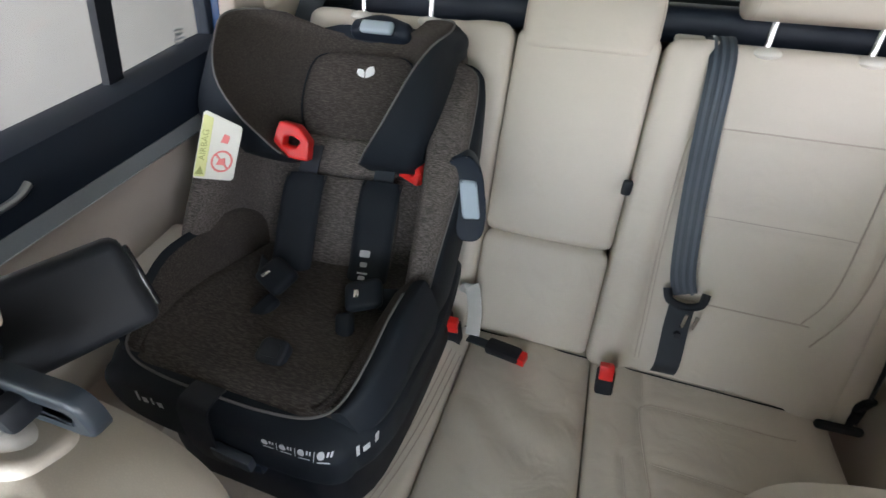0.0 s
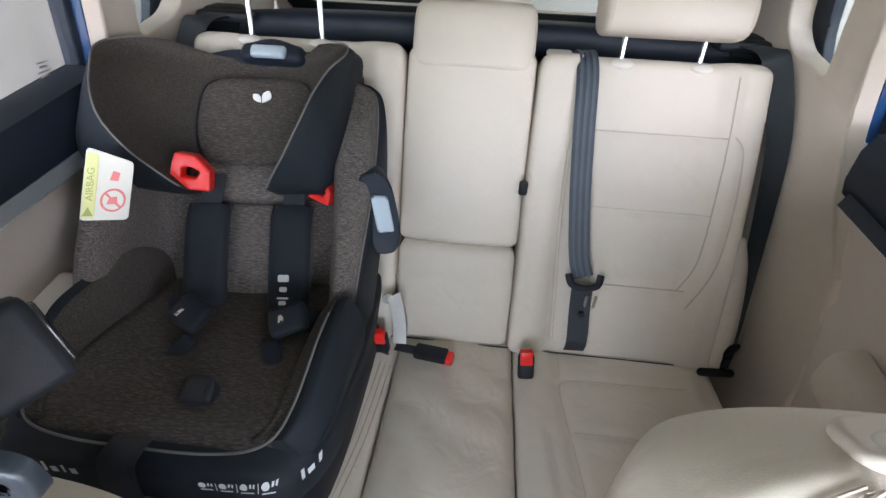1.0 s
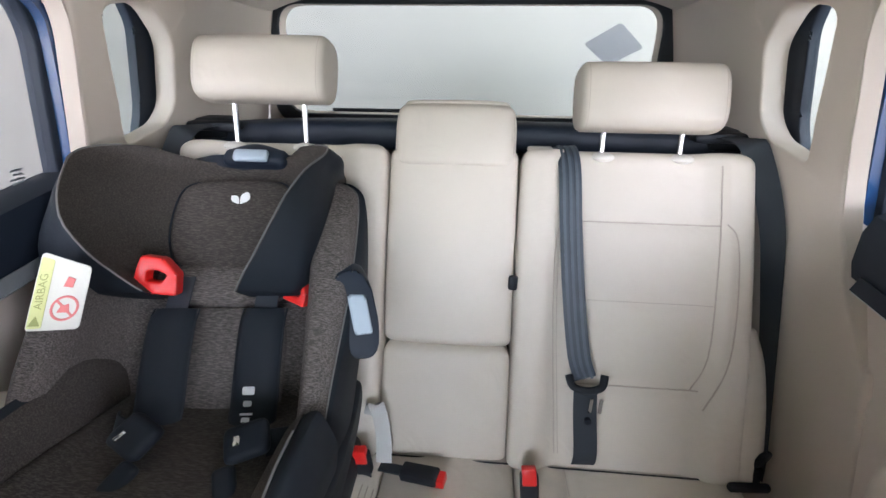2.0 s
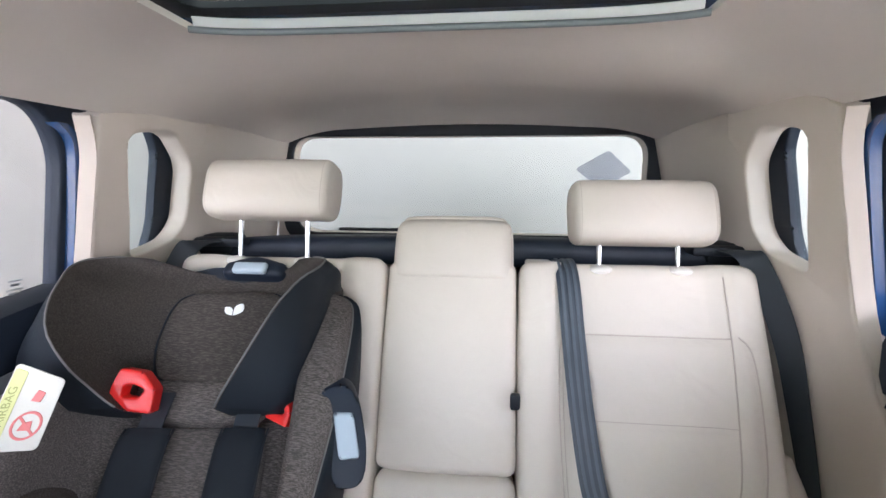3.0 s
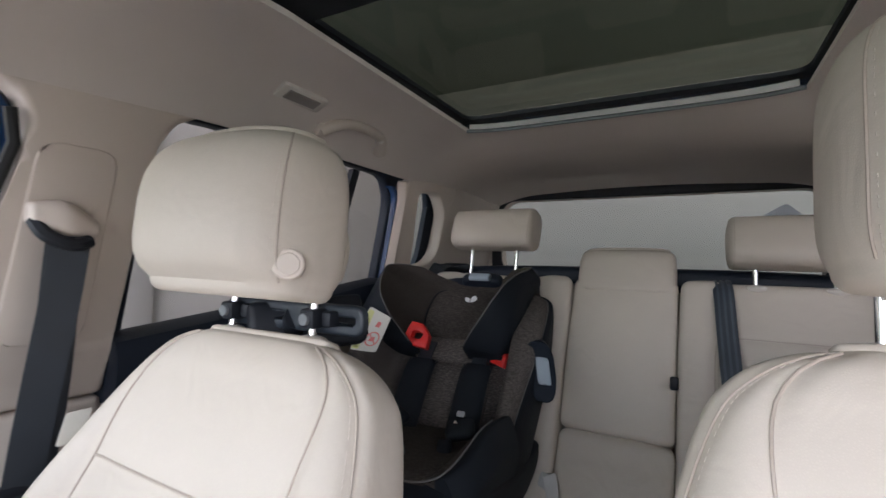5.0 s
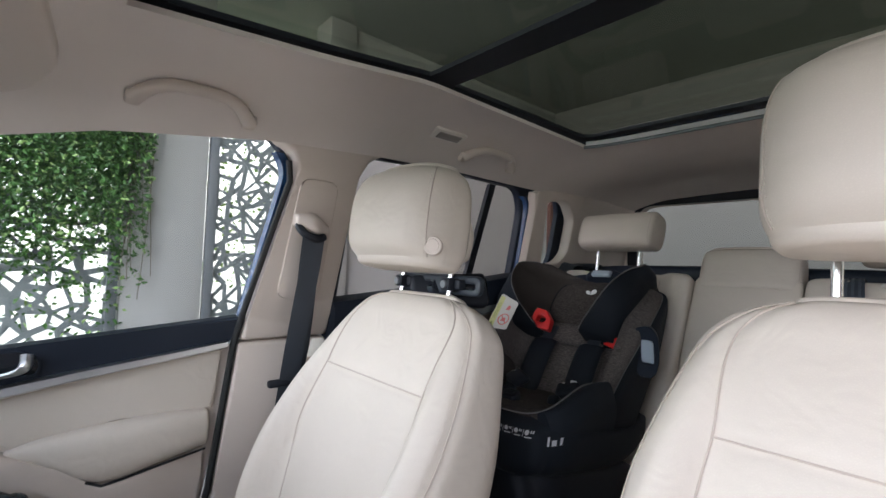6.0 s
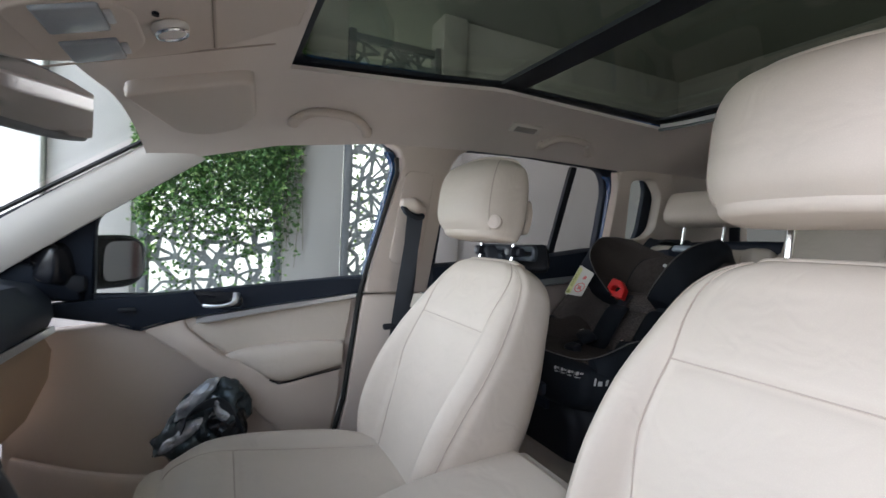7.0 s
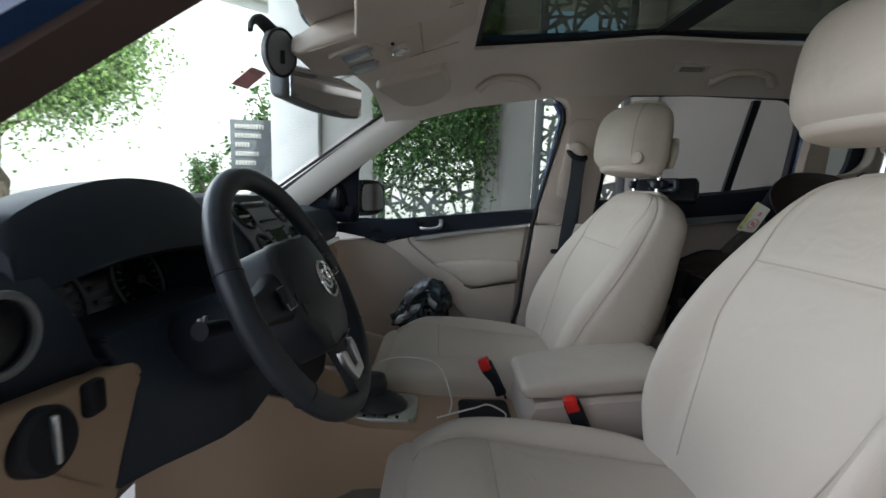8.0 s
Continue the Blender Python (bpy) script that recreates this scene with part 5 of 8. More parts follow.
def build_head_support(t):
    rows = catmull(HEAD, 34)
    bowl, navy = [], {-1: [], 1: []}
    for v, up, wp, uo, wo, wc in rows:
        k, g = 1 - smooth(0.185, 0.225, v), smooth(0.27, 0.40, v)
        half = soft_line([(0, wc), (up * (0.40 + 0.30 * k - 0.06 * g), wc + (wp - wc) * 0.05), (up * (0.66 + 0.22 * k - 0.10 * g), wc + (wp - wc) * 0.20), (up * (0.87 + 0.07 * k - 0.11 * g), wc + (wp - wc) * 0.52), (up * (0.965 - 0.05 * g), wc + (wp - wc) * 0.82), (up, wp)], 15)
        rear = [(up * 0.98, wc - 0.012), (up * 0.5, wc - 0.020)]
        bowl.append((v, mirrored(half) + rear + [(0, wc - 0.022)] + [(-u, w) for u, w in rear[::-1]]))
        for sx, edge in ((-1, uo + 0.024 * (1 - smooth(0.20, 0.30, v))), (1, uo - 0.026 * (1 - smooth(0.37, 0.42, v)))):
            wing = soft_line([(up + 0.0005, wp - 0.004), (up + 0.28 * (edge - up), wp + 0.22 * (wo - wp)), (up + 0.72 * (edge - up), wp + 0.66 * (wo - wp)), (edge, wo - 0.004), (edge + 0.004, wo * 0.62), (edge - 0.004, wo * 0.25 - 0.01), (edge * 0.86, wc - 0.030), (edge * 0.5, wc - 0.044)], 22)
            back = [(up * 0.45, wc - 0.026), (up * 0.97, wc - 0.014)]
            navy[sx].append((v, wing + back))
    bm = bmesh.new()
    sheet(bm, [(v, [(u + HX, w) for u, w in loop]) for v, loop in bowl])
    head = part("head_support", bm, MELANGE, t, "brown melange head support with deep side wings")
    for sx in (-1, 1):
        bm = bmesh.new()
        sheet(bm, [(v, [(sx * u + HX, w) for u, w in loop]) for v, loop in navy[sx]])
        part("wing_shell", bm, SEAT_NAVY, head, "navy outer side of a wing")
        bm = bmesh.new()
        tube(bm, [cs(sx * r[1] + HX, r[0], r[2] + 0.0006) for r in rows[1:-4]], 0.0017, 6)
        part("piping", bm, PIPING, head, "grey piping")
    # shell behind the top
    bm = bmesh.new()
    sheet(bm, [(v, mirrored(soft_line([(0, w0 + 0.012), (hw * 0.8, w0 + 0.010), (hw, w0 - 0.006)], 8)) + [(hw * 0.8, w0 - 0.03), (0, w0 - 0.034), (-hw * 0.8, w0 - 0.03)]) for v, hw, w0 in ((0.20, 0.14, -0.04), (0.36, 0.150, -0.052), (0.43, 0.148, -0.052), (0.455, 0.130, -0.052), (0.462, 0.10, -0.052))])
    part("head_shell", bm, NAVY, head, "navy plastic rear shell")
    # head pad and neck pad
    for nm, spec in (("head_pad", ((0.212, 0.070, 0.016), (0.222, 0.094, 0.020), (0.27, 0.108, 0.020), (0.33, 0.108, 0.015), (0.368, 0.098, 0.010), (0.382, 0.080, 0.004))), ("neck_pad", ((0.136, 0.060, 0.010), (0.146, 0.095, 0.022), (0.170, 0.116, 0.026), (0.200, 0.118, 0.024), (0.214, 0.108, 0.014)))):
        secs = []
        for v, hw, w0 in catmull(spec, 16):
            half = soft_line([(0, w0 + 0.004), (hw * 0.6, w0 + 0.002), (hw * 0.92, w0 - 0.002), (hw, w0 - 0.012)], 9)
            secs.append((v, mirrored(half) + [(hw * 0.7, w0 - 0.022), (0, w0 - 0.024), (-hw * 0.7, w0 - 0.022)]))
        bm = bmesh.new()
        sheet(bm, secs)
        p = part(nm, bm, MELANGE if nm == "head_pad" else MELANGE_GREY, head)
        if nm == "head_pad":
            bm = bmesh.new()
            rim = [(sx * (r[1] - 0.001), r[0], r[2] - 0.004) for sx in (1,) for r in catmull(spec, 16)]
            loop = rim + [(-u, v, w) for u, v, w in rim[::-1]]
            tube(bm, [cs(*q) for q in loop], 0.0018, 6, closed=True)
            part("pad_piping", bm, SEAT_NAVY, p)
    # two-leaf mark
    bm = bmesh.new()
    place = lambda u, v: cs(u + 0.012, 0.343 + v, 0.0185)
    for tip, root, bulge in (((-0.017, 0.006), (-0.002, -0.011), 0.0075), ((0.013, 0.013), (0.000, -0.011), 0.0095)):
        a, b = Vector((*tip, 0)), Vector((*root, 0))
        nrm = Vector((-(b - a).y, (b - a).x, 0)).normalized()
        side = [a.lerp(b, k / 8) + nrm * bulge * math.sin(math.pi * (k / 8) ** 0.8) for k in range(9)]
        other = [a.lerp(b, k / 8) - nrm * bulge * 0.8 * math.sin(math.pi * (k / 8) ** 0.8) for k in range(7, 0, -1)]
        panel(bm, [(p.x, p.y) for p in side + other], [], place, (0, 0.003, -0.002))
    part("mark", bm, WHITE_PRINT, head, "pale mark of two leaves")
    # adjuster on top
    c0 = cs(0.008, 0.448, -0.03)
    top = Body([(c0.x - 0.052, c0.y + 0.008, c0.z - 0.006, 0, 0.020, 0.022, 0.03), (c0.x, c0.y + 0.008, c0.z + 0.002, 0, 0.024, 0.024, 0.03), (c0.x + 0.052, c0.y + 0.008, c0.z - 0.006, 0, 0.020, 0.022, 0.03)], f0=(0, -0.6, 0.8), up=(1, 0, 0), side=(0, 0.8, 0.6), n=3, seg=24, steps=8, r0=0.016, r1=0.016)
    part("adjuster", top.mesh(), NAVY, head)
    bm = bmesh.new()
    rbox(bm, c0 + Vector((0, -0.016, 0.010)), (0.072, 0.026, 0.016), 0.0075, Euler((0.75, 0, 0)).to_matrix(), 3)
    part("adjuster_button", bm, GREY_BLUE, head, "grey-blue press button")
    # red guides for the shoulder belt
    for at, sc, yaw in ((Vector((-0.476, 0.440, 1.040)), 0.95, 0.25), (Vector((-0.257, 0.482, 0.998)), 0.62, -0.3)):
        bm = bmesh.new()
        rot = Euler((-0.35, 0.10, yaw)).to_matrix()
        out = rounded([(-0.040, -0.030), (0.034, -0.036), (0.036, 0.004), (0.012, 0.032), (-0.024, 0.036), (-0.030, 0.012)], 0.005)
        hole = rounded([(-0.016, -0.010), (0.010, -0.012), (0.018, 0.002), (0.002, 0.010), (-0.014, 0.008)], 0.005)
        panel(bm, [(u * sc, v * sc) for u, v in out], [[(u * sc, v * sc) for u, v in hole]], lambda u, v: at + rot @ Vector((u, 0, v)), rot @ Vector((0, 0.030, 0)), bev=0.004)
        part("belt_guide", bm, RED, head, "red shoulder-belt guide")


def build_seat_back(t):
    rows = catmull(BACK, 30)
    cover, shell = [], []
    for v, ui, uo, d in rows:
        half = soft_line([(0, 0), (ui * 0.55, 0.002), (ui * 0.86, 0.008 + 0.05 * max(d, 0)), (ui * 0.97, 0.35 * d + 0.006), (ui + 0.004, 0.78 * d + 0.004), (ui + 0.016, d + 0.001), ((ui + uo) / 2, d + 0.007), (uo - 0.012, d + 0.003), (uo - 0.001, d - 0.007), (uo, d - 0.016)], 28)
        half = [(u, w - 0.06 * smooth(0.15, 0.24, v) * smooth(ui, 0.8 * ui, u)) for u, w in half]
        rear = [(uo - 0.010, min(d - 0.03, 0.0)), (ui * 0.8, -0.022 - 0.06 * smooth(0.15, 0.24, v))]
        cover.append((v, mirrored(half) + rear + [(0, -0.024 - 0.06 * smooth(0.15, 0.24, v))] + [(-u, w) for u, w in rear[::-1]]))
        run = soft_line([(uo - 0.003, d - 0.013), (uo + 0.006, d - 0.018), (uo + 0.013, 0.55 * d - 0.01), (uo + 0.004, -0.02), (uo - 0.03, -0.045), (ui * 0.5, -0.056), (0, -0.058)], 20)
        inner = [(0, -0.03), (ui * 0.8, -0.028), (uo - 0.012, min(d - 0.04, -0.008))]
        shell.append((v, run[:-1] + [(0, -0.058)] + inner))
    bm = bmesh.new()
    sheet(bm, cover)
    c = part("back_cover", bm, MELANGE_GREY, t, "brown-grey melange back cover with raised sides")
    for sx in (-1, 1):
        bm = bmesh.new()
        sheet(bm, [(v, [(sx * u, w) for u, w in loop]) for v, loop in shell])
        part("outer_shell", bm, SEAT_NAVY, t, "navy plastic outer shell")
        bm = bmesh.new()
        tube(bm, [cs(sx * (r[2] + 0.0012), r[0], r[3] - 0.013) for r in rows], 0.0014, 6)
        part("piping", bm, PIPING if sx > 0 else SEAT_NAVY, c)
    # body support
    for nm, spec, mat in (("back_pad", ((-0.058, 0.092, 0.022), (-0.045, 0.110, 0.028), (0.02, 0.116, 0.030), (0.09, 0.114, 0.026), (0.128, 0.100, 0.020), (0.136, 0.086, 0.014)), MELANGE_GREY), ("lumbar_pad", ((-0.118, 0.080, 0.058), (-0.104, 0.100, 0.050), (-0.085, 0.108, 0.038), (-0.066, 0.104, 0.026), (-0.062, 0.094, 0.018)), MELANGE)):
        secs = []
        for v, hw, w0 in catmull(spec, 14):
            half = soft_line([(0, w0 + 0.005), (hw * 0.6, w0 + 0.002), (hw * 0.93, w0 - 0.003), (hw, w0 - 0.014)], 9)
            secs.append((v, mirrored(half) + [(hw * 0.7, w0 - 0.024), (0, w0 - 0.026), (-hw * 0.7, w0 - 0.024)]))
        bm = bmesh.new()
        sheet(bm, secs)
        part(nm, bm, mat, t, "soft melange body support")


def build_seat_tub(t):
    X = -0.364
    base = Body([(X, 0.47, 0.60, 0, 0.185, 0.06, 0.0), (X, 0.40, 0.60, 0, 0.19, 0.10, 0.0), (X, 0.25, 0.60, 0, 0.19, 0.13, 0.0), (X, 0.12, 0.60, 0, 0.18, 0.14, 0.0), (X, 0.07, 0.60, 0, 0.15, 0.12, 0.0)],
                f0=(0, 0, 1), up=(0, -1, 0), n=4, seg=48, steps=14, r0=0.03, r1=0.03)
    p = part("base", base.mesh(), BLACK, t, "black plastic base")
    bm = bmesh.new()
    rbox(bm, (X, 0.035, 0.690), (0.10, 0.02, 0.03), 0.008)
    part("recline_handle", bm, NAVY, p, "recline handle")
    tub = Body([(X, 0.44, 0.80, 0, 0.205, 0.02, 0.10), (X, 0.36, 0.785, 0, 0.212, 0.02, 0.11), (X, 0.24, 0.780, 0, 0.222, 0.028, 0.11), (X, 0.13, 0.785, 0, 0.222, 0.038, 0.10), (X, 0.080, 0.790, 0, 0.212, 0.048, 0.095), (X, 0.052, 0.790, 0, 0.196, 0.046, 0.09)],
               f0=(0, 0, 1), up=(0, -1, 0), n=3.6, seg=72, steps=24, r0=0.03, r1=0.030)
    bm = tub.mesh()
    skin = BVHTree.FromBMesh(bm)
    tub_part = part("tub", bm, SEAT_NAVY, t, "navy moulded seat tub")
    pan = Body([(X, 0.40, 0.806, 0, 0.170, 0.030, 0.02, 0.01), (X, 0.27, 0.802, 0, 0.184, 0.028, 0.02, 0.018), (X, 0.16, 0.806, 0, 0.188, 0.030, 0.02, 0.018), (X, 0.09, 0.814, 0, 0.176, 0.029, 0.02, 0.010), (X, 0.068, 0.816, 0, 0.160, 0.025, 0.02)],
               f0=(0, 0, 1), up=(0, -1, 0), n=3.6, seg=64, steps=20, r0=0.02, r1=0.022, inner=0.55, outer=0.9)
    part("seat_pad", pan.mesh(), MELANGE, t, "brown melange seat pad")
    # sides of the seat: navy outside, melange inside, piping between
    for sx in (-1, 1):
        rim = [(0.160, 0.066, 0.848), (0.172, 0.095, 0.856), (0.178, 0.145, 0.872), (0.180, 0.200, 0.892), (0.180, 0.245, 0.900), (0.180, 0.275, 0.902)] + ([(0.178, 0.32, 0.925), (0.168, 0.375, 0.905)] if sx < 0 else [])
        run = catmull(rim, 18)
        loops, inner = [], []
        for k, (u, y, z) in enumerate(run):
            f = k / 18
            o = 0.035 + 0.004 * smooth(0, 0.35, f) if sx > 0 else 0.020
            u += 0.0 if sx > 0 else 0.024 * smooth(0.1, 0.5, f)
            low = 0.785
            prof = soft_line([(u, z - 0.004), (u + 0.012, z + 0.004), (u + o * 0.62, z - 0.002 + 0.004 * f), (u + o, z - 0.028 - 0.01 * f), (u + o * 1.06, (z + low) / 2 - 0.01), (u + o * 0.7, low - 0.02), (u, low - 0.02)], 18)
            loops.append([Vector((X + sx * a, y, b)) for a, b in prof])
            prof = soft_line([(u, z - 0.002), (u - 0.010, z - 0.010), (u - 0.020 - 0.012 * f, 0.845 + 0.3 * (z - 0.85)), (u - 0.030 - 0.016 * f, 0.815), (u + 0.008, 0.80)], 10)
            inner.append([Vector((X + sx * a, y, b)) for a, b in prof])
        bm = bmesh.new()
        loft(bm, loops)
        part("side_bolster", bm, SEAT_NAVY, t, "navy padded side of the seat")
        bm = bmesh.new()
        loft(bm, inner)
        part("inner_side", bm, MELANGE, t)
    rim = [(0.180, 0.245, 0.900), (0.180, 0.200, 0.892), (0.178, 0.145, 0.872), (0.172, 0.095, 0.856), (0.160, 0.066, 0.848), (0.130, 0.050, 0.842), (0.07, 0.042, 0.840)]
    bm = bmesh.new()
    line = [(X + u, y, z) for u, y, z in rim] + [(X, 0.041, 0.840)] + [(X - u, y, z) for u, y, z in rim[:2:-1]]
    tube(bm, [Vector(q) for q in catmull(line, 60)], 0.0018, 6)
    part("piping", bm, PIPING, t, "pale grey piping")
    # prints along the front: symbols and bars, lying on the tub
    def mark(bm, pts):
        vs = []
        for x, z in pts:
            hit = skin.ray_cast(Vector((x, -0.3, z)), Vector((0, 1, 0)))[0]
            if hit is None:
                return
            vs.append(bm.verts.new(hit + Vector((0, -0.0024, 0.0008))))
        bm.faces.new(vs)
    box = lambda x, z, w, h: [(x - w / 2, z - h / 2), (x + w / 2, z - h / 2 + 0.12 * w), (x + w / 2, z + h / 2 + 0.12 * w), (x - w / 2, z + h / 2)]
    disc = lambda x, z, r: [(x + r * math.cos(a), z + r * math.sin(a)) for a in np.linspace(0, 2 * math.pi, 13)[:-1]]
    bm = bmesh.new()
    for k in range(4):
        x, z = -0.272 + 0.0255 * k, 0.806 + 0.0015 * k
        mark(bm, disc(x - 0.004, z + 0.003, 0.0048))
        mark(bm, box(x, z - 0.0065, 0.016, 0.0022))
        mark(bm, box(x + 0.004, z + 0.005, 0.0025, 0.005))
        mark(bm, box(x + 0.008, z + 0.005, 0.0022, 0.005))
        if k:
            mark(bm, box(x - 0.0125, z, 0.0010, 0.014))
    tagged(part("print", bm, PRINT_GREY, tub_part, "pale grey printed symbols"), kind="stuff")
    for x0, step, z in ((-0.478, 0.0125, 0.802), (-0.166, 0.007, 0.795)):
        bm = bmesh.new()
        for k, (w, h) in enumerate(((0.0045, 0.019), (0.009, 0.012), (0.0035, 0.015), (0.009, 0.012))):
            mark(bm, box(x0 + step * k, z + (0.003 if h > 0.013 else 0), w * (0.6 if x0 > -0.3 else 1), h))
        tagged(part("print", bm, PRINT_GREY, tub_part, "pale grey printed bars"), kind="stuff")
    return tub_part


def reach(p):
    """Draws the seat's tub out to its full length and height."""
    f = smooth(0.15, 0.42, p.y)
    return Vector((-0.362 + 1.045 * (p.x + 0.364), p.y - 0.012 + 0.042 * f, p.z + 0.036 * (1 - f) * smooth(0.60, 0.68, p.z)))


def build_child_seat():
    t = thing("child_seat", (-0.364, 0.28, 0.60), "brown melange and navy child seat strapped on the rear seat", "child seat")
    build_seat_tub(t)
    build_seat_back(t)
    build_head_support(t)
    # harness
    for sx in (-1, 1):
        xs = 0.012 + sx * 0.074
        pts = [(0.132, 0.040), (0.10, 0.050), (0.03, 0.054), (-0.03, 0.054), (-0.066, 0.062)]
        loops = []
        for v, w in catmull(pts[::-1], 14):
            hw = 0.037 if -0.06 < v < 0.125 else 0.033
            half = soft_line([(0, w + 0.010), (hw * 0.7, w + 0.009), (hw, w), (hw * 0.7, w - 0.010), (0, w - 0.011)], 10)
            loops.append((v, [(xs + u, q) for u, q in half] + [(xs - u, q) for u, q in half[-2:0:-1]]))
        bm = bmesh.new()
        sheet(bm, loops)
        q = part("harness_pad", bm, SEAT_NAVY, t, "navy harness shoulder pad")
        bm = bmesh.new()
        for e in (-1, 1):
            tube(bm, [cs(xs + e * 0.0365, v, w) for v, w in catmull(pts[::-1], 14)], 0.0018, 6)
        part("pad_binding", bm, BLACK, q)
        if sx > 0:
            bm = bmesh.new()
            for v, h, w in ((-0.010, 0.016, 0.0095), (-0.028, 0.011, 0.0065), (-0.041, 0.004, 0.010), (-0.053, 0.011, 0.0065)):
                rb = [(xs - 0.006 - w, v), (xs - 0.006 + w, v), (xs - 0.006 + w, v + h * 0.8), (xs - 0.006 - w, v + h * 0.8)]
                panel(bm, rounded(rb, 0.003, 3), [], lambda a, b: cs(a, b, 0.0652 + 0.13 * max(-0.03 - b, 0)), (0, 0.003, -0.002))
            tagged(part("print", bm, PRINT_GREY, q, "pale grey printed bars"), kind="stuff")
        bm = bmesh.new()
        strap(bm, [cs(xs, v, w) for v, w in catmull(((0.190, 0.030), (0.160, 0.036), (0.128, 0.042)), 8)], (1, 0, 0), 0.040, 0.003)
        part("harness_strap", bm, WEBBING, t)
        # pads by the hips
        c = Vector((-0.408, 0.235, 0.850)) if sx < 0 else Vector((-0.256, 0.242, 0.850))
        bm = bmesh.new()
        rot = Euler((0.55, -0.25 * sx, 0.35 * sx)).to_matrix()
        rbox(bm, c + Vector((0, 0.012, 0.014)), (0.058, 0.050, 0.024), 0.011, rot, 3)
        rbox(bm, c + rot @ Vector((-0.022 * sx, -0.030, 0.006)), (0.028, 0.046, 0.016), 0.007, rot, 3)
        strap(bm, bez(c + Vector((sx * 0.02, 0.02, 0.004)), c + Vector((sx * 0.055, 0.035, 0.0)), c + Vector((sx * 0.085, 0.060, -0.02))), (0, 0.5, 0.8), 0.036, 0.003)
        hp = part("hip_pad", bm, SEAT_NAVY, t, "black padded hip strap")
        bm = bmesh.new()
        rbox(bm, c + Vector((0, -0.006, 0.034)), (0.008, 0.014, 0.003), 0.001, Euler((0.3, 0, 0.4 * sx)).to_matrix())
        part("buckle_tongue", bm, CHROME, hp, "bright metal tongue")
    bm = bmesh.new()
    rot = Euler((0.30, 0, 0.06)).to_matrix()
    c = Vector((-0.324, 0.124, 0.848))
    panel(bm, rounded([(-0.022, -0.019), (0.022, -0.019), (0.020, 0.019), (-0.020, 0.019)], 0.012), [], lambda u, v: c + rot @ Vector((u, v, 0.008)), rot @ Vector((0, 0, -0.020)), bev=0.005)
    p = part("crotch_buckle", bm, BLACK, t, "black plastic harness buckle")
    bm = bmesh.new()
    panel(bm, rounded([(-0.013, -0.011), (0.013, -0.011), (0.011, 0.009), (-0.011, 0.009)], 0.005), [], lambda u, v: c + rot @ Vector((u, v, 0.0095)), rot @ Vector((0, 0, -0.003)))
    part("release_button", bm, BLACK, p, "dark release button")
    bm = bmesh.new()
    strap(bm, bez((-0.368, 0.050, 0.845), (-0.368, 0.032, 0.848), (-0.370, 0.014, 0.836), (-0.378, 0.010, 0.76), (-0.382, 0.020, 0.69)), (1, 0, 0), 0.046, 0.003)
    part("adjuster_strap", bm, BLACK, t, "dark adjuster strap")
    bm = bmesh.new()
    rbox(bm, (-0.338, 0.014, 0.742), (0.060, 0.014, 0.034), 0.004, Euler((0.1, 0.15, 0)).to_matrix())
    part("strap_tab", bm, WEBBING_GREY, t, "grey webbing tab")
    # guide on the side, with its grey key
    k = Vector((-0.126, 0.432, 0.992))
    bm = bmesh.new()
    rot = Euler((0.0, 0.0, 0.40)).to_matrix()
    panel(bm, rounded([(-0.030, -0.066), (0.010, -0.070), (0.026, -0.030), (0.028, 0.040), (0.010, 0.068), (-0.030, 0.060)], [0.012, 0.02, 0.03, 0.03, 0.02, 0.012]), [], lambda u, v: k + rot @ Vector((u - 0.10 * v, 0.006 + 0.62 * v, 0.92 * v)), rot @ Vector((0, 0.045, 0)), bev=0.003)
    p = part("side_guide", bm, NAVY, t, "navy lap-belt guide")
    bm = bmesh.new()
    panel(bm, rounded([(-0.017, -0.030), (0.013, -0.032), (0.015, 0.026), (-0.015, 0.030)], 0.006), [], lambda u, v: k + rot @ Vector((u - 0.10 * v, 0.001 + 0.62 * v, 0.92 * v)), rot @ Vector((0, 0.012, 0)), bev=0.003)
    part("grey_key", bm, GREY_BLUE, p, "pale grey-blue key")
    # warning tag
    tag = part("warning_tag", tag_mesh(), PAPER, t, "cream warning tag with yellow strip and red ring")
    bm = bmesh.new()
    panel(bm, rounded([(-0.033, -0.052), (-0.014, -0.052), (-0.014, 0.046), (-0.031, 0.052)], 0.003), [], tag_place(-0.0012), (0, 0.0008, 0))
    part("yellow_strip", bm, YELLOW_PRINT, tag)
    bm = bmesh.new()
    circ = lambda r: [(0.011 + r * math.cos(a), -0.024 + r * math.sin(a)) for a in np.linspace(0, 2 * math.pi, 25)[:-1]]
    panel(bm, circ(0.0185), [circ(0.0155)], tag_place(-0.0012), (0, 0.0008, 0))
    panel(bm, [(0.011 - 0.012, -0.024 + 0.010), (0.011 - 0.010, -0.024 + 0.012), (0.011 + 0.012, -0.024 - 0.010), (0.011 + 0.010, -0.024 - 0.012)], [], tag_place(-0.0014), (0, 0.0008, 0))
    panel(bm, [(0.002, -0.030), (0.018, -0.030), (0.016, -0.018), (0.006, -0.020)], [], tag_place(-0.0013), (0, 0.0008, 0))
    panel(bm, [(0.004, 0.008), (0.016, 0.006), (0.018, 0.018), (0.008, 0.022)], [], tag_place(-0.0013), (0, 0.0008, 0))
    part("red_ring", bm, RED_PRINT, tag)
    bm = bmesh.new()
    panel(bm, [(-0.031, -0.048), (-0.016, -0.048), (-0.0235, -0.034)], [], tag_place(-0.0022), (0, 0.0008, 0))
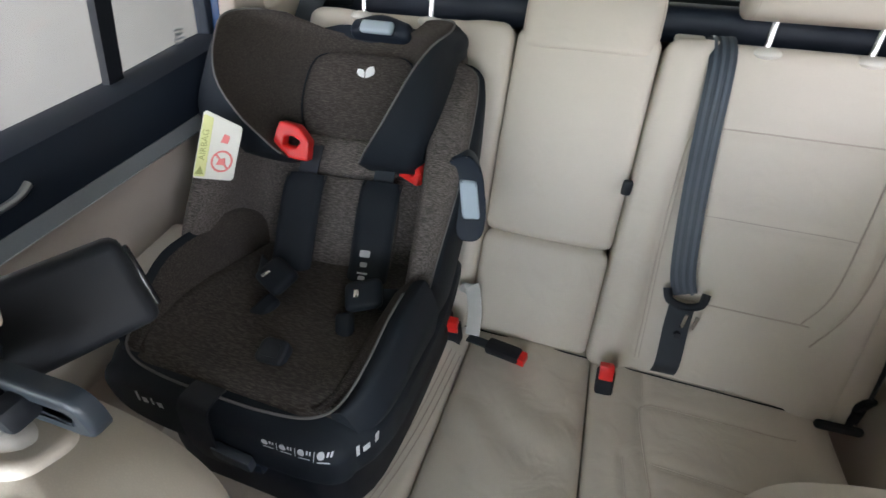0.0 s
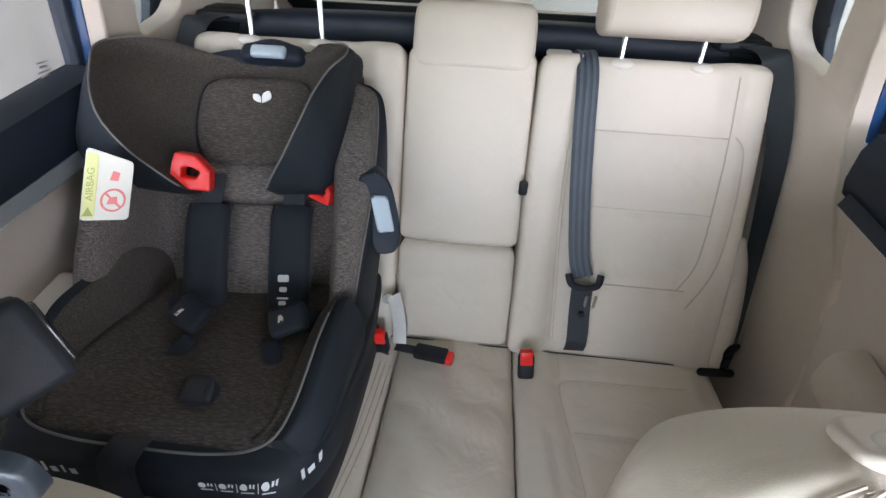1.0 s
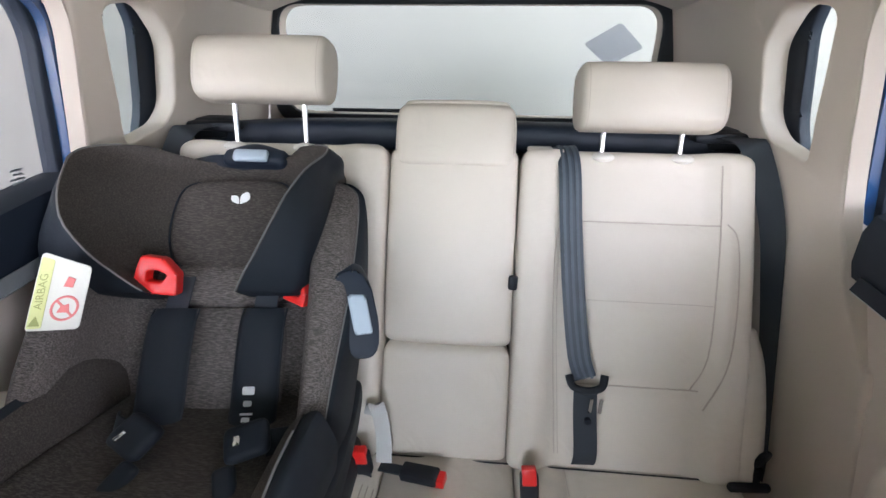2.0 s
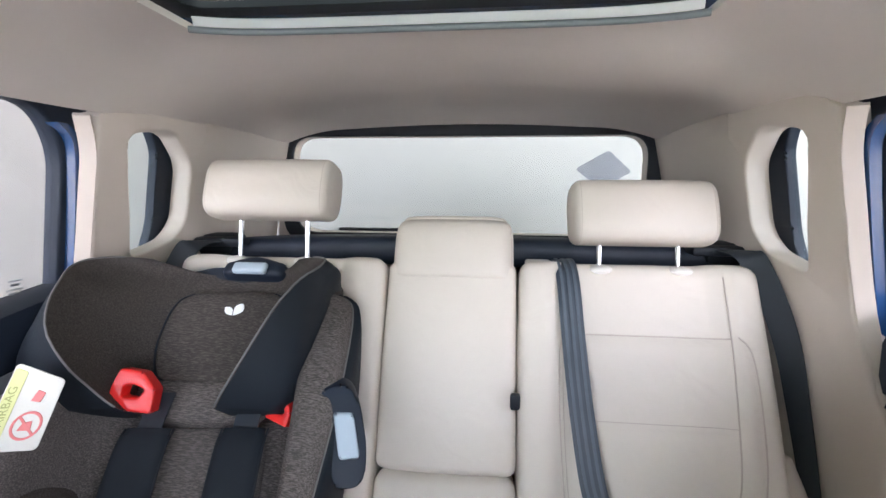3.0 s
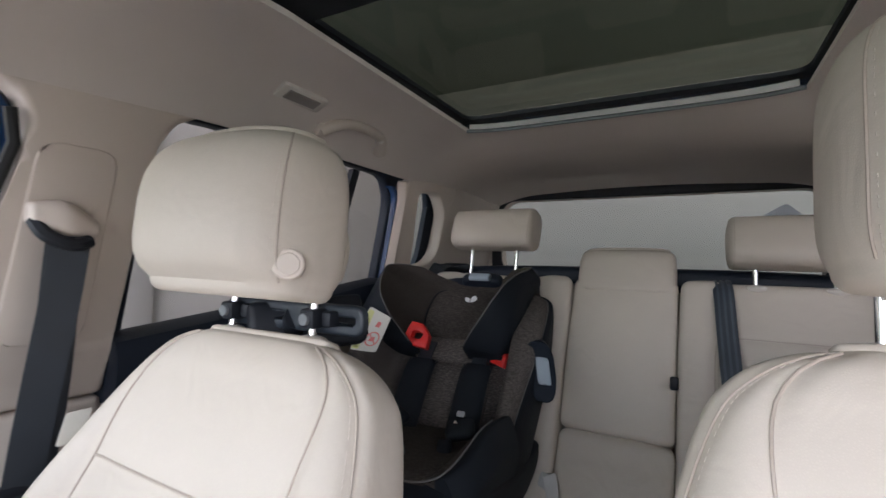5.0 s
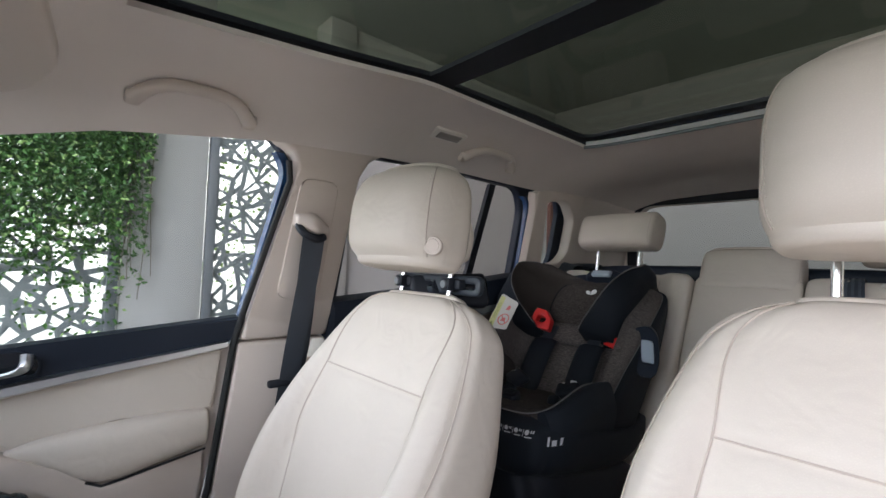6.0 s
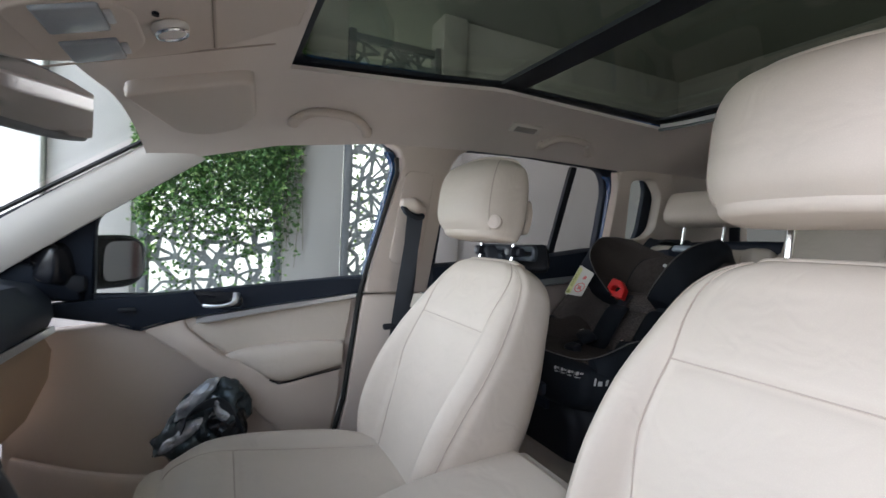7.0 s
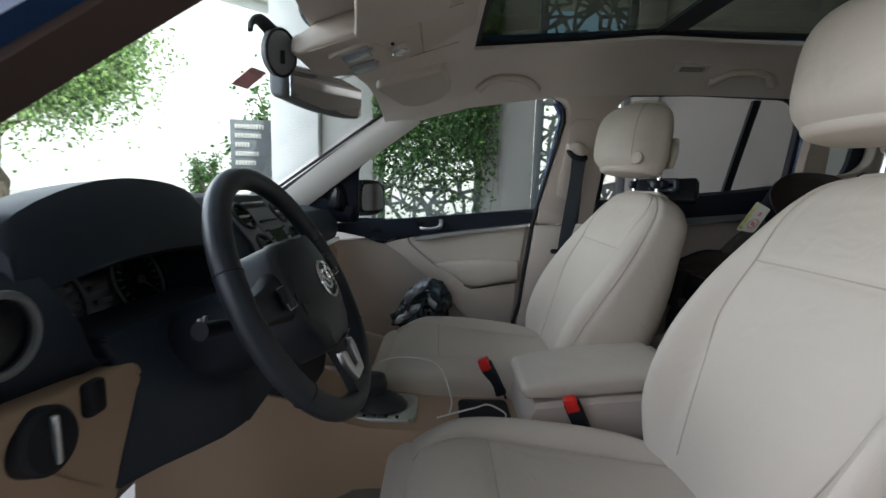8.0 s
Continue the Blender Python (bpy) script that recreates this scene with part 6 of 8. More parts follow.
    part("print", bm, surface("olive_print", (0.30, 0.31, 0.10), 0.6, 0.1, 8, 200, 0), tag)
    word = lettering("AIRBAG", 0.0150)
    for v in word.vertices:
        v.co = Vector(tag_place(-0.0022)(-0.0178 - v.co.y, -0.024 + v.co.x))
    word.materials.append(bpy.data.materials["olive_print"])
    ob = new("printed_word", word)
    ob.parent = tag
    # the tub and what lies on it
    low = {"base", "recline_handle", "tub", "seat_pad", "side_bolster", "inner_side", "hip_pad", "buckle_tongue", "crotch_buckle", "release_button", "adjuster_strap", "strap_tab"}
    for ob in t.children_recursive:
        kind = ob.name.split(".")[0]
        if kind in low or (kind == "piping" and ob.parent is t) or (kind == "print" and ob.parent.name.startswith("tub")):
            for v in ob.data.vertices:
                v.co = reach(v.co)
            ob.data.update()


def lettering(text, size):
    """The mesh of a word in the built-in font, lying flat from the origin."""
    data = bpy.data.curves.new("word", "FONT")
    data.body, data.size = text, size
    ob = bpy.data.objects.new("word", data)
    me = bpy.data.meshes.new_from_object(ob)
    bpy.data.objects.remove(ob)
    bpy.data.curves.remove(data)
    return me


def tag_place(off):
    def place(u, v):
        w = v + 0.056
        return (-0.566 + u * 0.97 + 0.20 * w, 0.324 + off + 0.28 * u + 0.42 * w, 1.004 + w * 0.95 - 0.05 * u)
    return place


def tag_mesh():
    bm = bmesh.new()
    panel(bm, rounded([(-0.035, -0.056), (0.035, -0.056), (0.035, 0.034), (-0.033, 0.058)], 0.007), [], tag_place(0), (0, 0.0015, 0))
    return bm


build_rear_seats()
build_seat_shadow_line()
build_rear_belts()
build_load_cover()
build_child_seat()


# ---- front seats ----
def build_front_seat(x, y, label, dz=0.0, button=False, deep=0.0):
    t = thing("front_seat", (x, y - 0.5, 0.35), label, "car seat", "front seats")
    rows = [(x, y - 0.325, 0.555, 14, 0.190, 0.055, 0.12, 0.03), (x, y - 0.285, 0.66, 18, 0.240, 0.055, 0.155, 0.085), (x, y - 0.240, 0.78, 20, 0.258, 0.058, 0.165, 0.085), (x, y - 0.188, 0.90, 21, 0.260, 0.060, 0.145, 0.055),
            (x, y - 0.138, 1.00, 22, 0.240, 0.060, 0.115, 0.025), (x, y - 0.105, 1.065, 22, 0.220, 0.056, 0.098, 0.008), (x, y - 0.094, 1.092, 22, 0.203, 0.053, 0.088, 0.0), (x, y - 0.086, 1.113, 22, 0.178, 0.046, 0.074, 0.0), (x, y - 0.081, 1.127, 22, 0.146, 0.036, 0.057, 0.0), (x, y - 0.079, 1.133, 22, 0.118, 0.026, 0.040, 0.0)]
    rows = [(*r[:2], r[2] + dz, *r[3:6], r[6] + deep * smooth(0.7, 0.95, r[2]) * (1 - 0.85 * smooth(1.06, 1.135, r[2])), r[7]) for r in rows]
    b = Body(rows, n=3.3, seg=160, steps=90, r0=0.02, r1=0.008, inner=0.62, outer=0.86, sink=0.004)
    back = part("backrest", b.mesh(), LEATHER, t)
    zz = np.array([r[2] for r in b.rows])
    vv = lambda z: float(np.interp(z + dz, zz, np.linspace(0, 1, len(zz))))
    for sx in (-1, 1):
        bm, st = bmesh.new(), bmesh.new()
        side = [(0.80, 1.128), (0.765, 1.06), (0.71, 1.0), (0.68, 0.962), (0.675, 0.92), (0.67, 0.84), (0.60, 0.74), (0.55, 0.66), (0.52, 0.60)]
        line = [(sx * a, vv(z)) for a, z in catmull(side, 44)]
        b.seam(bm, line, 0.0016)
        outer = [(0.86, 1.128), (0.93, 1.08), (0.965, 1.0), (0.972, 0.90), (0.965, 0.80), (0.955, 0.70), (0.95, 0.60)]
        line = [(sx * a, vv(z)) for a, z in catmull(outer, 44)]
        b.seam(bm, line, 0.0013)
        b.stitches(st, [(f - sx * 0.022, v) for f, v in line])
        part("seam", bm, LEATHER_SEAM, back)
        tagged(part("stitching", st, THREAD, back), kind="stuff")
    bm = bmesh.new()
    b.seam(bm, [(f, vv(0.962)) for f in np.linspace(-0.68, 0.68, 24)], 0.0016)
    part("seam", bm, LEATHER_SEAM, back)
    b.press(back)
    # cushion
    c = Body([(x, y - 0.345, 0.56, 4, 0.205, 0.055, 0.11, 0.02, 0.01), (x, y - 0.45, 0.560, 3, 0.232, 0.055, 0.12, 0.045, 0.012), (x, y - 0.62, 0.572, 2, 0.252, 0.058, 0.13, 0.042, 0.012), (x, y - 0.76, 0.585, 0, 0.255, 0.058, 0.13, 0.022, 0.014), (x, y - 0.84, 0.585, -4, 0.235, 0.045, 0.11, 0.0, 0.01), (x, y - 0.865, 0.58, -6, 0.215, 0.035, 0.10)],
             f0=(0, 0, 1), up=(0, -1, 0), n=3.6, seg=140, steps=70, r0=0.02, r1=0.045, inner=0.6, outer=0.85, sink=0.0045)
    cu = part("cushion", c.mesh(), LEATHER, t)
    bm = bmesh.new()
    for sx in (-1, 1):
        c.seam(bm, [(sx * a, v) for a, v in catmull([(0.56, 0.05), (0.60, 0.3), (0.62, 0.6), (0.58, 0.8), (0.50, 0.9)], 30)], 0.0014)
    c.seam(bm, [(f, 0.52) for f in np.linspace(-0.6, 0.6, 20)], 0.0014)
    part("seam", bm, LEATHER_SEAM, cu)
    c.press(cu)
    if button:
        bm = bmesh.new()
        panel(bm, rounded([(-0.016, -0.020), (0.016, -0.020), (0.016, 0.020), (-0.016, 0.020)], 0.004), [], lambda u, v: (x - 0.250 - 0.006 * math.sin(60 * v), y - 0.200 + u + 0.4 * v, 0.992 + v), (-0.0015, 0, 0))
        part("fabric_tag", bm, PAPER, t, "small white fabric tag on the bolster")
    # base and side cover
    bm = bmesh.new()
    rbox(bm, (x, y - 0.60, 0.43), (0.40, 0.46, 0.09), 0.02)
    part("frame", bm, BLACK, t)
    for sx in (-1, 1):
        bm = bmesh.new()
        rbox(bm, (x + sx * 0.245, y - 0.56, 0.475), (0.035, 0.42, 0.10), 0.016)
        part("side_cover", bm, TRIM, t)
        bm = bmesh.new()
        rbox(bm, (x + sx * 0.19, y - 0.60, 0.36), (0.03, 0.55, 0.04), 0.006)
        part("rail", bm, STEEL_DARK, t)
    # head restraint with its rear plate
    hw, hh, plen = (0.142, 0.184, 0.127) if button else (0.138, 0.192, 0.125)
    h, hb = head_restraint("headrest", (x, y - 0.078, 1.138 + dz), hw, hh, 0.172, "cream leather headrest of a front seat on chrome posts", "front headrests", lean=8, post_len=plen, gap=0.160, fore=0.68, n=2.9, ahead=0.04 if button else 0.068, oval=True)
    if button:
        bm = bmesh.new()
        btn = Vector((x + 0.134, y - 0.170, 1.232))
        n = Vector((0.66, -0.75, 0.05)).normalized()
        rod(bm, btn - n * 0.030, btn + n * 0.003, 0.0175, bev=0.002, seg=28)
        rod(bm, btn + n * 0.0025, btn + n * 0.0045, 0.0125, bev=0.001, seg=28)
        part("button", bm, TRIM, h, "round release button")
    rp = Body([(x, y - 0.052, 1.225 + dz, 8, 0.104, 0.012, 0.016), (x, y - 0.046, 1.262 + dz, 8, 0.107, 0.012, 0.018), (x, y - 0.040, 1.290 + dz, 6, 0.096, 0.012, 0.016)], n=4, seg=40, steps=8, r0=0.012, r1=0.012)
    part("rear_plate", rp.mesh(), LEATHER, h)


build_front_seat(0.398, 0.02, "cream leather driver seat with stitched side bolsters", 0.03, deep=0.04)
build_front_seat(-0.346, -0.078, "cream leather front passenger seat, slid forward", -0.008, True)


# ---- dashboard and front ----
def build_dashboard():
    t = thing("dashboard", (0, -1.35, 0.6), "two-tone dashboard, black above and beige below", "dashboard")
    bm = bmesh.new()
    loops = []
    for x in np.linspace(-0.715, 0.735, 88):
        e = abs(x / 0.735) ** 4
        d = 0.03 * e
        w = 0.125 * smooth(0.215, 0.240, x) * smooth(0.595, 0.570, x)
        prof = [(-1.72, 1.00), (-1.70, 1.035), (-1.45, 1.055 - d * 0.3 - w), (-1.30, 1.058 - d * 0.4 - 1.1 * w), (-1.225, 1.045 - d * 0.5 - w), (-1.190, 1.005 - d * 0.5 - 0.66 * w), (-1.185, 0.955 - 0.3 * w), (-1.205, 0.905), (-1.24, 0.895), (-1.72, 0.895)]
        loops.append([Vector((x, y - 0.015 * e, z)) for y, z in prof])
    loft(bm, loops)
    part("top", bm, DASH, t, "soft black dashboard top")
    bm = bmesh.new()
    loops = []
    for x in np.linspace(-0.71, -0.15, 14):
        prof = [(-1.55, 0.90), (-1.215, 0.90), (-1.20, 0.87), (-1.205, 0.80), (-1.245, 0.70), (-1.32, 0.66), (-1.55, 0.66)]
        loops.append([Vector((x, y, z)) for y, z in prof])
    loft(bm, loops)
    part("glovebox", bm, TAN, t, "tan glovebox and lower dashboard")
    bm = bmesh.new()
    strap(bm, [Vector((x, -1.192, 0.925)) for x in np.linspace(-0.69, -0.17, 12)], (0, -0.25, 1), 0.016, 0.006)
    part("strip", bm, ALU, t, "brushed silver strip")
    # driver's lower panel
    bm = bmesh.new()
    out = rounded([(0.745, 0.925), (0.745, 0.58), (0.63, 0.64), (0.548, 0.748), (0.500, 0.815), (0.512, 0.902)], [0.01, 0.02, 0.05, 0.05, 0.05, 0.02])
    panel(bm, out, [], lambda u, v: (u, -1.172 - 0.12 * (0.92 - v), v), (0, -0.12, 0), bev=0.014)
    low = part("lower_panel", bm, TAN, t, "tan lower panel beside the column")
    bm = bmesh.new()
    rod(bm, (0.672, -1.185, 0.881), (0.672, -1.160, 0.884), 0.033, bev=0.004, seg=32)
    knob = part("light_switch", bm, BLACK, low, "round black light switch")
    bm = bmesh.new()
    rbox(bm, (0.672, -1.158, 0.884), (0.007, 0.009, 0.050), 0.004)
    part("grip", bm, ALU, low, "silver grip bar")
    bm = bmesh.new()
    rbox(bm, (0.608, -1.170, 0.896), (0.027, 0.014, 0.040), 0.006)
    part("dimmer", bm, BLACK, low)
    bm = bmesh.new()
    out = rounded([(0.56, 0.945), (0.53, 0.86), (0.56, 0.745), (0.40, 0.756), (0.20, 0.770), (0.12, 0.80), (0.12, 0.93)], 0.012)
    panel(bm, dense(out, 0.03), [], lambda u, v: (u, -1.192 + 0.10 * smooth(0.58, 0.40, u) * smooth(0.95, 0.82, v), v), (0, -0.10, 0), bev=0.008, fine=0.04)
    part("knee_panel", bm, DASH, t, "black knee panel under the column")
    # round side vent
    bm = bmesh.new()
    circ = [Vector((0.700 + 0.036 * math.cos(a), -1.172, 0.996 + 0.036 * math.sin(a))) for a in np.linspace(0, 2 * math.pi, 33)[:-1]]
    tube(bm, circ, 0.004, 8, closed=True)
    v = part("air_vent", bm, STEEL_DARK, t, "round air vent with grey ring")
    bm = bmesh.new()
    rod(bm, (0.700, -1.20, 0.996), (0.700, -1.178, 0.996), 0.033, seg=28)
    part("vent_core", bm, BLACK_GLOSS, v)
    # instrument hood
    bm = bmesh.new()
    loops = []
    for k in range(17):
        a = math.pi * k / 16
        x = 0.428 - 0.203 * math.cos(a)
        h = math.sin(a) ** 0.45 * (1 - 0.3 * (max(x - 0.40, 0) / 0.23) ** 2)
        loops.append([Vector((x, y, z)) for y, z in ((-1.54, 1.02), (-1.47, 1.030 + 0.010 * h), (-1.38, 1.040 + 0.036 * h), (-1.30, 1.042 + 0.085 * h), (-1.245, 1.035 + 0.100 * h), (-1.228, 1.02 + 0.090 * h), (-1.220, 0.985 + 0.042 * h), (-1.236, 0.980 + 0.038 * h), (-1.33, 0.980 + 0.058 * h), (-1.40, 0.96), (-1.54, 0.96))])
    loft(bm, loops)
    part("hood", bm, DASH, t, "black instrument hood")
    cl = thing("instrument_cluster", (0.395, -1.31, 0.92), "dark recessed instrument cluster with two round dials", "instrument cluster")
    fy_ = lambda v: -1.315 - 0.35 * (v - 0.955)
    bm = bmesh.new()
    panel(bm, rounded([(0.215, 0.90), (0.575, 0.90), (0.57, 1.02), (0.49, 1.07), (0.30, 1.07), (0.22, 1.02)], 0.03), [], lambda u, v: (u, fy_(v), v), (0, -0.03, 0))
    part("face", bm, BLACK_GLOSS, cl)
    for cx in (0.305, 0.485):
        pl = lambda u, v: Vector((cx + u, fy_(0.962 + v) + 0.003, 0.962 + v))
        for a in np.linspace(-0.7, math.pi + 0.7, 17):
            bm = bmesh.new()
            c, s_ = math.cos(a), math.sin(a)
            tube(bm, [pl(0.040 * c, 0.040 * s_), pl(0.049 * c, 0.049 * s_)], 0.0016, 5)
            part("dial_mark", bm, PIPING, cl)
        bm = bmesh.new()
        tube(bm, [pl(0.058 * math.cos(a), 0.058 * math.sin(a)) for a in np.linspace(0, 2 * math.pi, 33)[:-1]], 0.0025, 6, closed=True)
        ring = part("dial_ring", bm, STEEL_DARK, cl)
        bm = bmesh.new()
        tube(bm, [pl(0, 0), pl(-0.030, -0.022)], 0.0014, 5)
        rod(bm, pl(0, 0), pl(0, 0) + Vector((0, 0.006, 0)), 0.007, seg=14)
        part("needle", bm, PIPING, ring)
    for k in range(3):
        bm = bmesh.new()
        rbox(bm, (0.395, fy_(0.925 + 0.022 * k) + 0.003, 0.925 + 0.022 * k), (0.030, 0.003, 0.008), 0.001)
        part("display_bar", bm, PIPING, cl)
    # centre stack
    st = thing("centre_console_stack", (0.0, -1.15, 0.62), "black centre stack with vents, radio and silver trim", "centre stack")
    fy = lambda v: float(np.interp(v, (0.62, 0.80, 0.90, 0.996, 1.055, 1.100), (-1.10, -1.09, -1.12, -1.175, -1.222, -1.258)))
    on = lambda u, v, lift=0.0: Vector((u, fy(v) + 0.78 * lift, v + 0.62 * lift))
    bm = bmesh.new()
    panel(bm, dense(rounded([(-0.150, 1.100), (0.150, 1.100), (0.145, 0.93), (0.120, 0.80), (0.105, 0.62), (-0.105, 0.62), (-0.120, 0.80), (-0.145, 0.93)], 0.02), 0.02), [], lambda u, v: (u, fy(v), v), (0, -0.22, 0), bev=0.010, fine=0.03)
    part("housing", bm, BLACK, st)
    tilt = Euler((radians(38), 0, 0)).to_matrix()
    for cx in (-0.105, 0.105):
        bm = bmesh.new()
        panel(bm, dense(rounded([(cx - 0.040, 1.092), (cx + 0.040, 1.092), (cx + 0.040, 0.955), (cx - 0.040, 0.955)], 0.03), 0.012), [], lambda u, v: on(u, v, 0.003), (0, -0.008, -0.006), bev=0.002, fine=0.02)
        surround = part("vent_surround", bm, STEEL_DARK, st, "satin grey vent surround")
        for cz in (1.055, 0.992):
            bm = bmesh.new()
            c = on(cx, cz, 0.004)
            rod(bm, c - Vector((0, 0.005, 0.004)), c + Vector((0, 0.0016, 0.0013)), 0.031, seg=32)
            v = part("air_vent", bm, BLACK_GLOSS, surround, "round black air vent")
    for cx in (-0.105, 0.105):
        for cz in (1.055, 0.992):
            c = on(cx, cz, 0.008)
            bm = bmesh.new()
            tube(bm, [c + Vector((0.0315 * math.cos(a), -0.0195 * math.sin(a), 0.0246 * math.sin(a))) for a in np.linspace(0, 2 * math.pi, 33)[:-1]], 0.0028, 8, closed=True)
            v = part("vent_ring", bm, BLACK, st)
            bm = bmesh.new()
            rbox(bm, c, (0.050, 0.006, 0.0035), 0.001, tilt)
            part("vent_bar", bm, ALU, v, "thin silver bar")
            bm = bmesh.new()
            for dv in (-0.012, 0.012):
                rbox(bm, c + Vector((0, -0.62 * dv, 0.78 * dv)), (0.044, 0.006, 0.002), 0.0005, tilt)
            part("vent_slats", bm, BLACK, v)
    bm = bmesh.new()
    panel(bm, dense(rounded([(-0.062, 1.070), (0.062, 1.070), (0.062, 0.945), (-0.062, 0.945)], 0.006), 0.02), [], lambda u, v: on(u, v, 0.006), (0, -0.010, -0.008), bev=0.002, fine=0.03)
    r = part("radio", bm, STEEL_DARK, st, "satin grey radio with dark screen")
    bm = bmesh.new()
    panel(bm, rounded([(-0.040, 1.020), (0.040, 1.020), (0.040, 0.965), (-0.040, 0.965)], 0.003), [], lambda u, v: on(u, v, 0.0085), (0, -0.004, -0.003))
    part("screen", bm, BLACK_GLOSS, r, "dark radio screen")
    bm = bmesh.new()
    rbox(bm, on(0, 1.040, 0.008), (0.10, 0.006, 0.004), 0.001, tilt)
    part("disc_slot", bm, BLACK, r, "black disc slot")
    for u in (-0.052, 0.052):
        for k in range(4):
            bm = bmesh.new()
            rbox(bm, on(u, 0.966 + 0.018 * k, 0.008), (0.013, 0.010, 0.004), 0.001, tilt)
            part("key", bm, BLACK, r)
    bm = bmesh.new()
    rbox(bm, on(0, 1.082, 0.003), (0.12, 0.008, 0.005), 0.001, tilt)
    part("strip", bm, ALU, st)
    for k in range(3):
        bm = bmesh.new()
        c = on(-0.07 + 0.07 * k, 0.855)
        rod(bm, c, c + Vector((0, 0.022, 0.009)), 0.021, 0.018, seg=24, bev=0.003)
        part("climate_knob", bm, BLACK, st, "round black climate knob")
    for k in range(6):
        bm = bmesh.new()
        rbox(bm, on(-0.085 + 0.034 * k, 0.912, 0.003), (0.026, 0.008, 0.012), 0.002, tilt)
        part("key", bm, STEEL_DARK, st)


WC, WN = Vector((0.400, -1.004, 0.972)), Vector((0, 0.888, 0.46)).normalized()


def build_steering_wheel():
    t = thing("steering_wheel", WC, "black leather three-spoke steering wheel with silver accents", "steering wheel")
    ex, ey = Vector((1, 0, 0)), Vector((1, 0, 0)).cross(WN)
    at = lambda r, a, d=0.0: WC + ex * (r * math.cos(a)) + ey * (r * math.sin(a)) + WN * d
    bm = bmesh.new()
    tube(bm, [at(0.187, a) for a in np.linspace(0, 2 * math.pi, 73)[:-1]], 0.0165, 16, closed=True)
    part("rim", bm, STEERING, t)
    for a in (0.35, math.pi - 0.35, -0.6, math.pi + 0.6):
        bm = bmesh.new()
        tube(bm, [at(0.187, a) + (at(1, a) - WC).normalized() * 0.0168 * math.cos(b) + WN * 0.0168 * math.sin(b) for b in np.linspace(0, 2 * math.pi, 21)[:-1]], 0.0012, 5, closed=True)
        part("rim_seam", bm, BLACK, t)
    # hub
    bm = bmesh.new()
    out = [(0.100, 0.045), (0.075, 0.080), (-0.075, 0.080), (-0.100, 0.045), (-0.092, -0.035), (-0.045, -0.098), (0.045, -0.098), (0.092, -0.035)]
    panel(bm, rounded(out, 0.02), [], lambda u, v: WC + ex * u + ey * v + WN * (0.042 - 1.9 * (u * u + v * v)), -WN * 0.06, bev=0.012, fine=0.025)
    hub = part("airbag_cover", bm, STEERING, t, "black airbag cover")
    bm = bmesh.new()
    ring = lambda r, d: [at(r, a, d) for a in np.linspace(0, 2 * math.pi, 33)[:-1]]
    tube(bm, ring(0.0285, 0.0425), 0.003, 8, closed=True)
    tube(bm, ring(0.015, 0.0425), 0.002, 6, closed=True)
    tube(bm, [at(0.026, 2.3, 0.0425), at(0.006, -1.57, 0.043), at(0.026, 0.85, 0.0425)], 0.002, 6)
    part("badge", bm, CHROME, hub, "round chrome badge")
    for sx in (-1, 1):
        bm = bmesh.new()
        loft(bm, [[WC + ex * (sx * r) + ey * (0.012 + h) + WN * d for h, d in ((w, -0.004), (w, 0.006), (w * 0.86, 0.013), (w * 0.6, 0.016), (-w * 0.6, 0.016), (-w * 0.86, 0.013), (-w, 0.006), (-w, -0.004))] for r, w in ((0.06, 0.040), (0.09, 0.036), (0.12, 0.029), (0.15, 0.023), (0.187, 0.019))])
        sp = part("spoke", bm, BLACK, t)
        bm = bmesh.new()
        rot = Matrix((ex, ey, WN)).transposed()
        rbox(bm, WC + ex * (sx * 0.118) + ey * 0.008 + WN * 0.022, (0.026, 0.032, 0.008), 0.004, rot)
        part("switch_pad", bm, BLACK, sp)
        bm = bmesh.new()
        o = WC + ex * (sx * 0.118) + ey * 0.008 + WN * 0.028
        tube(bm, [o - WN * 0.003 + ex * (u * 0.0125) + ey * (v * 0.0155) for u, v in ((1, -0.4), (1, -1), (-1, -1), (-1, -0.4))], 0.0009, 6)
        part("switch_frame", bm, ALU, sp)
    bm = bmesh.new()
    loft(bm, [[WC + ey * (-r) + ex * h + WN * d for h, d in ((w, 0.0), (w, 0.014), (-w, 0.014), (-w, 0.0))] for r, w in ((0.07, 0.036), (0.11, 0.030), (0.15, 0.028), (0.187, 0.030))])
    sp = part("spoke", bm, BLACK, t)
    bm = bmesh.new()
    out = [(0.036, -0.104), (0.014, -0.112), (0.012, -0.142), (-0.012, -0.142), (-0.014, -0.112), (-0.036, -0.104), (-0.038, -0.122), (-0.023, -0.158), (0.023, -0.158), (0.038, -0.122)]
    panel(bm, rounded(out, 0.004, 3), [], lambda u, v: WC + ex * u + ey * v + WN * 0.022, -WN * 0.009, bev=0.001)
    part("accent", bm, ALU, sp, "silver spoke accent")
    # column
    c = thing("steering_column", (0.385, -1.15, 0.85), "black steering column shroud with stalks", "steering column")
    bm = bmesh.new()
    loops = []
    for d, w, h in ((0.035, 0.045, 0.05), (0.06, 0.062, 0.06), (0.14, 0.068, 0.066), (0.25, 0.07, 0.07)):
        o = WC - WN * d
        loops.append([o + ex * (w * math.cos(a)) + ey * (h * math.sin(a) - 0.01) for a in np.linspace(0, 2 * math.pi, 25)[:-1]])
    loft(bm, loops)
    part("shroud", bm, NAVY, c)
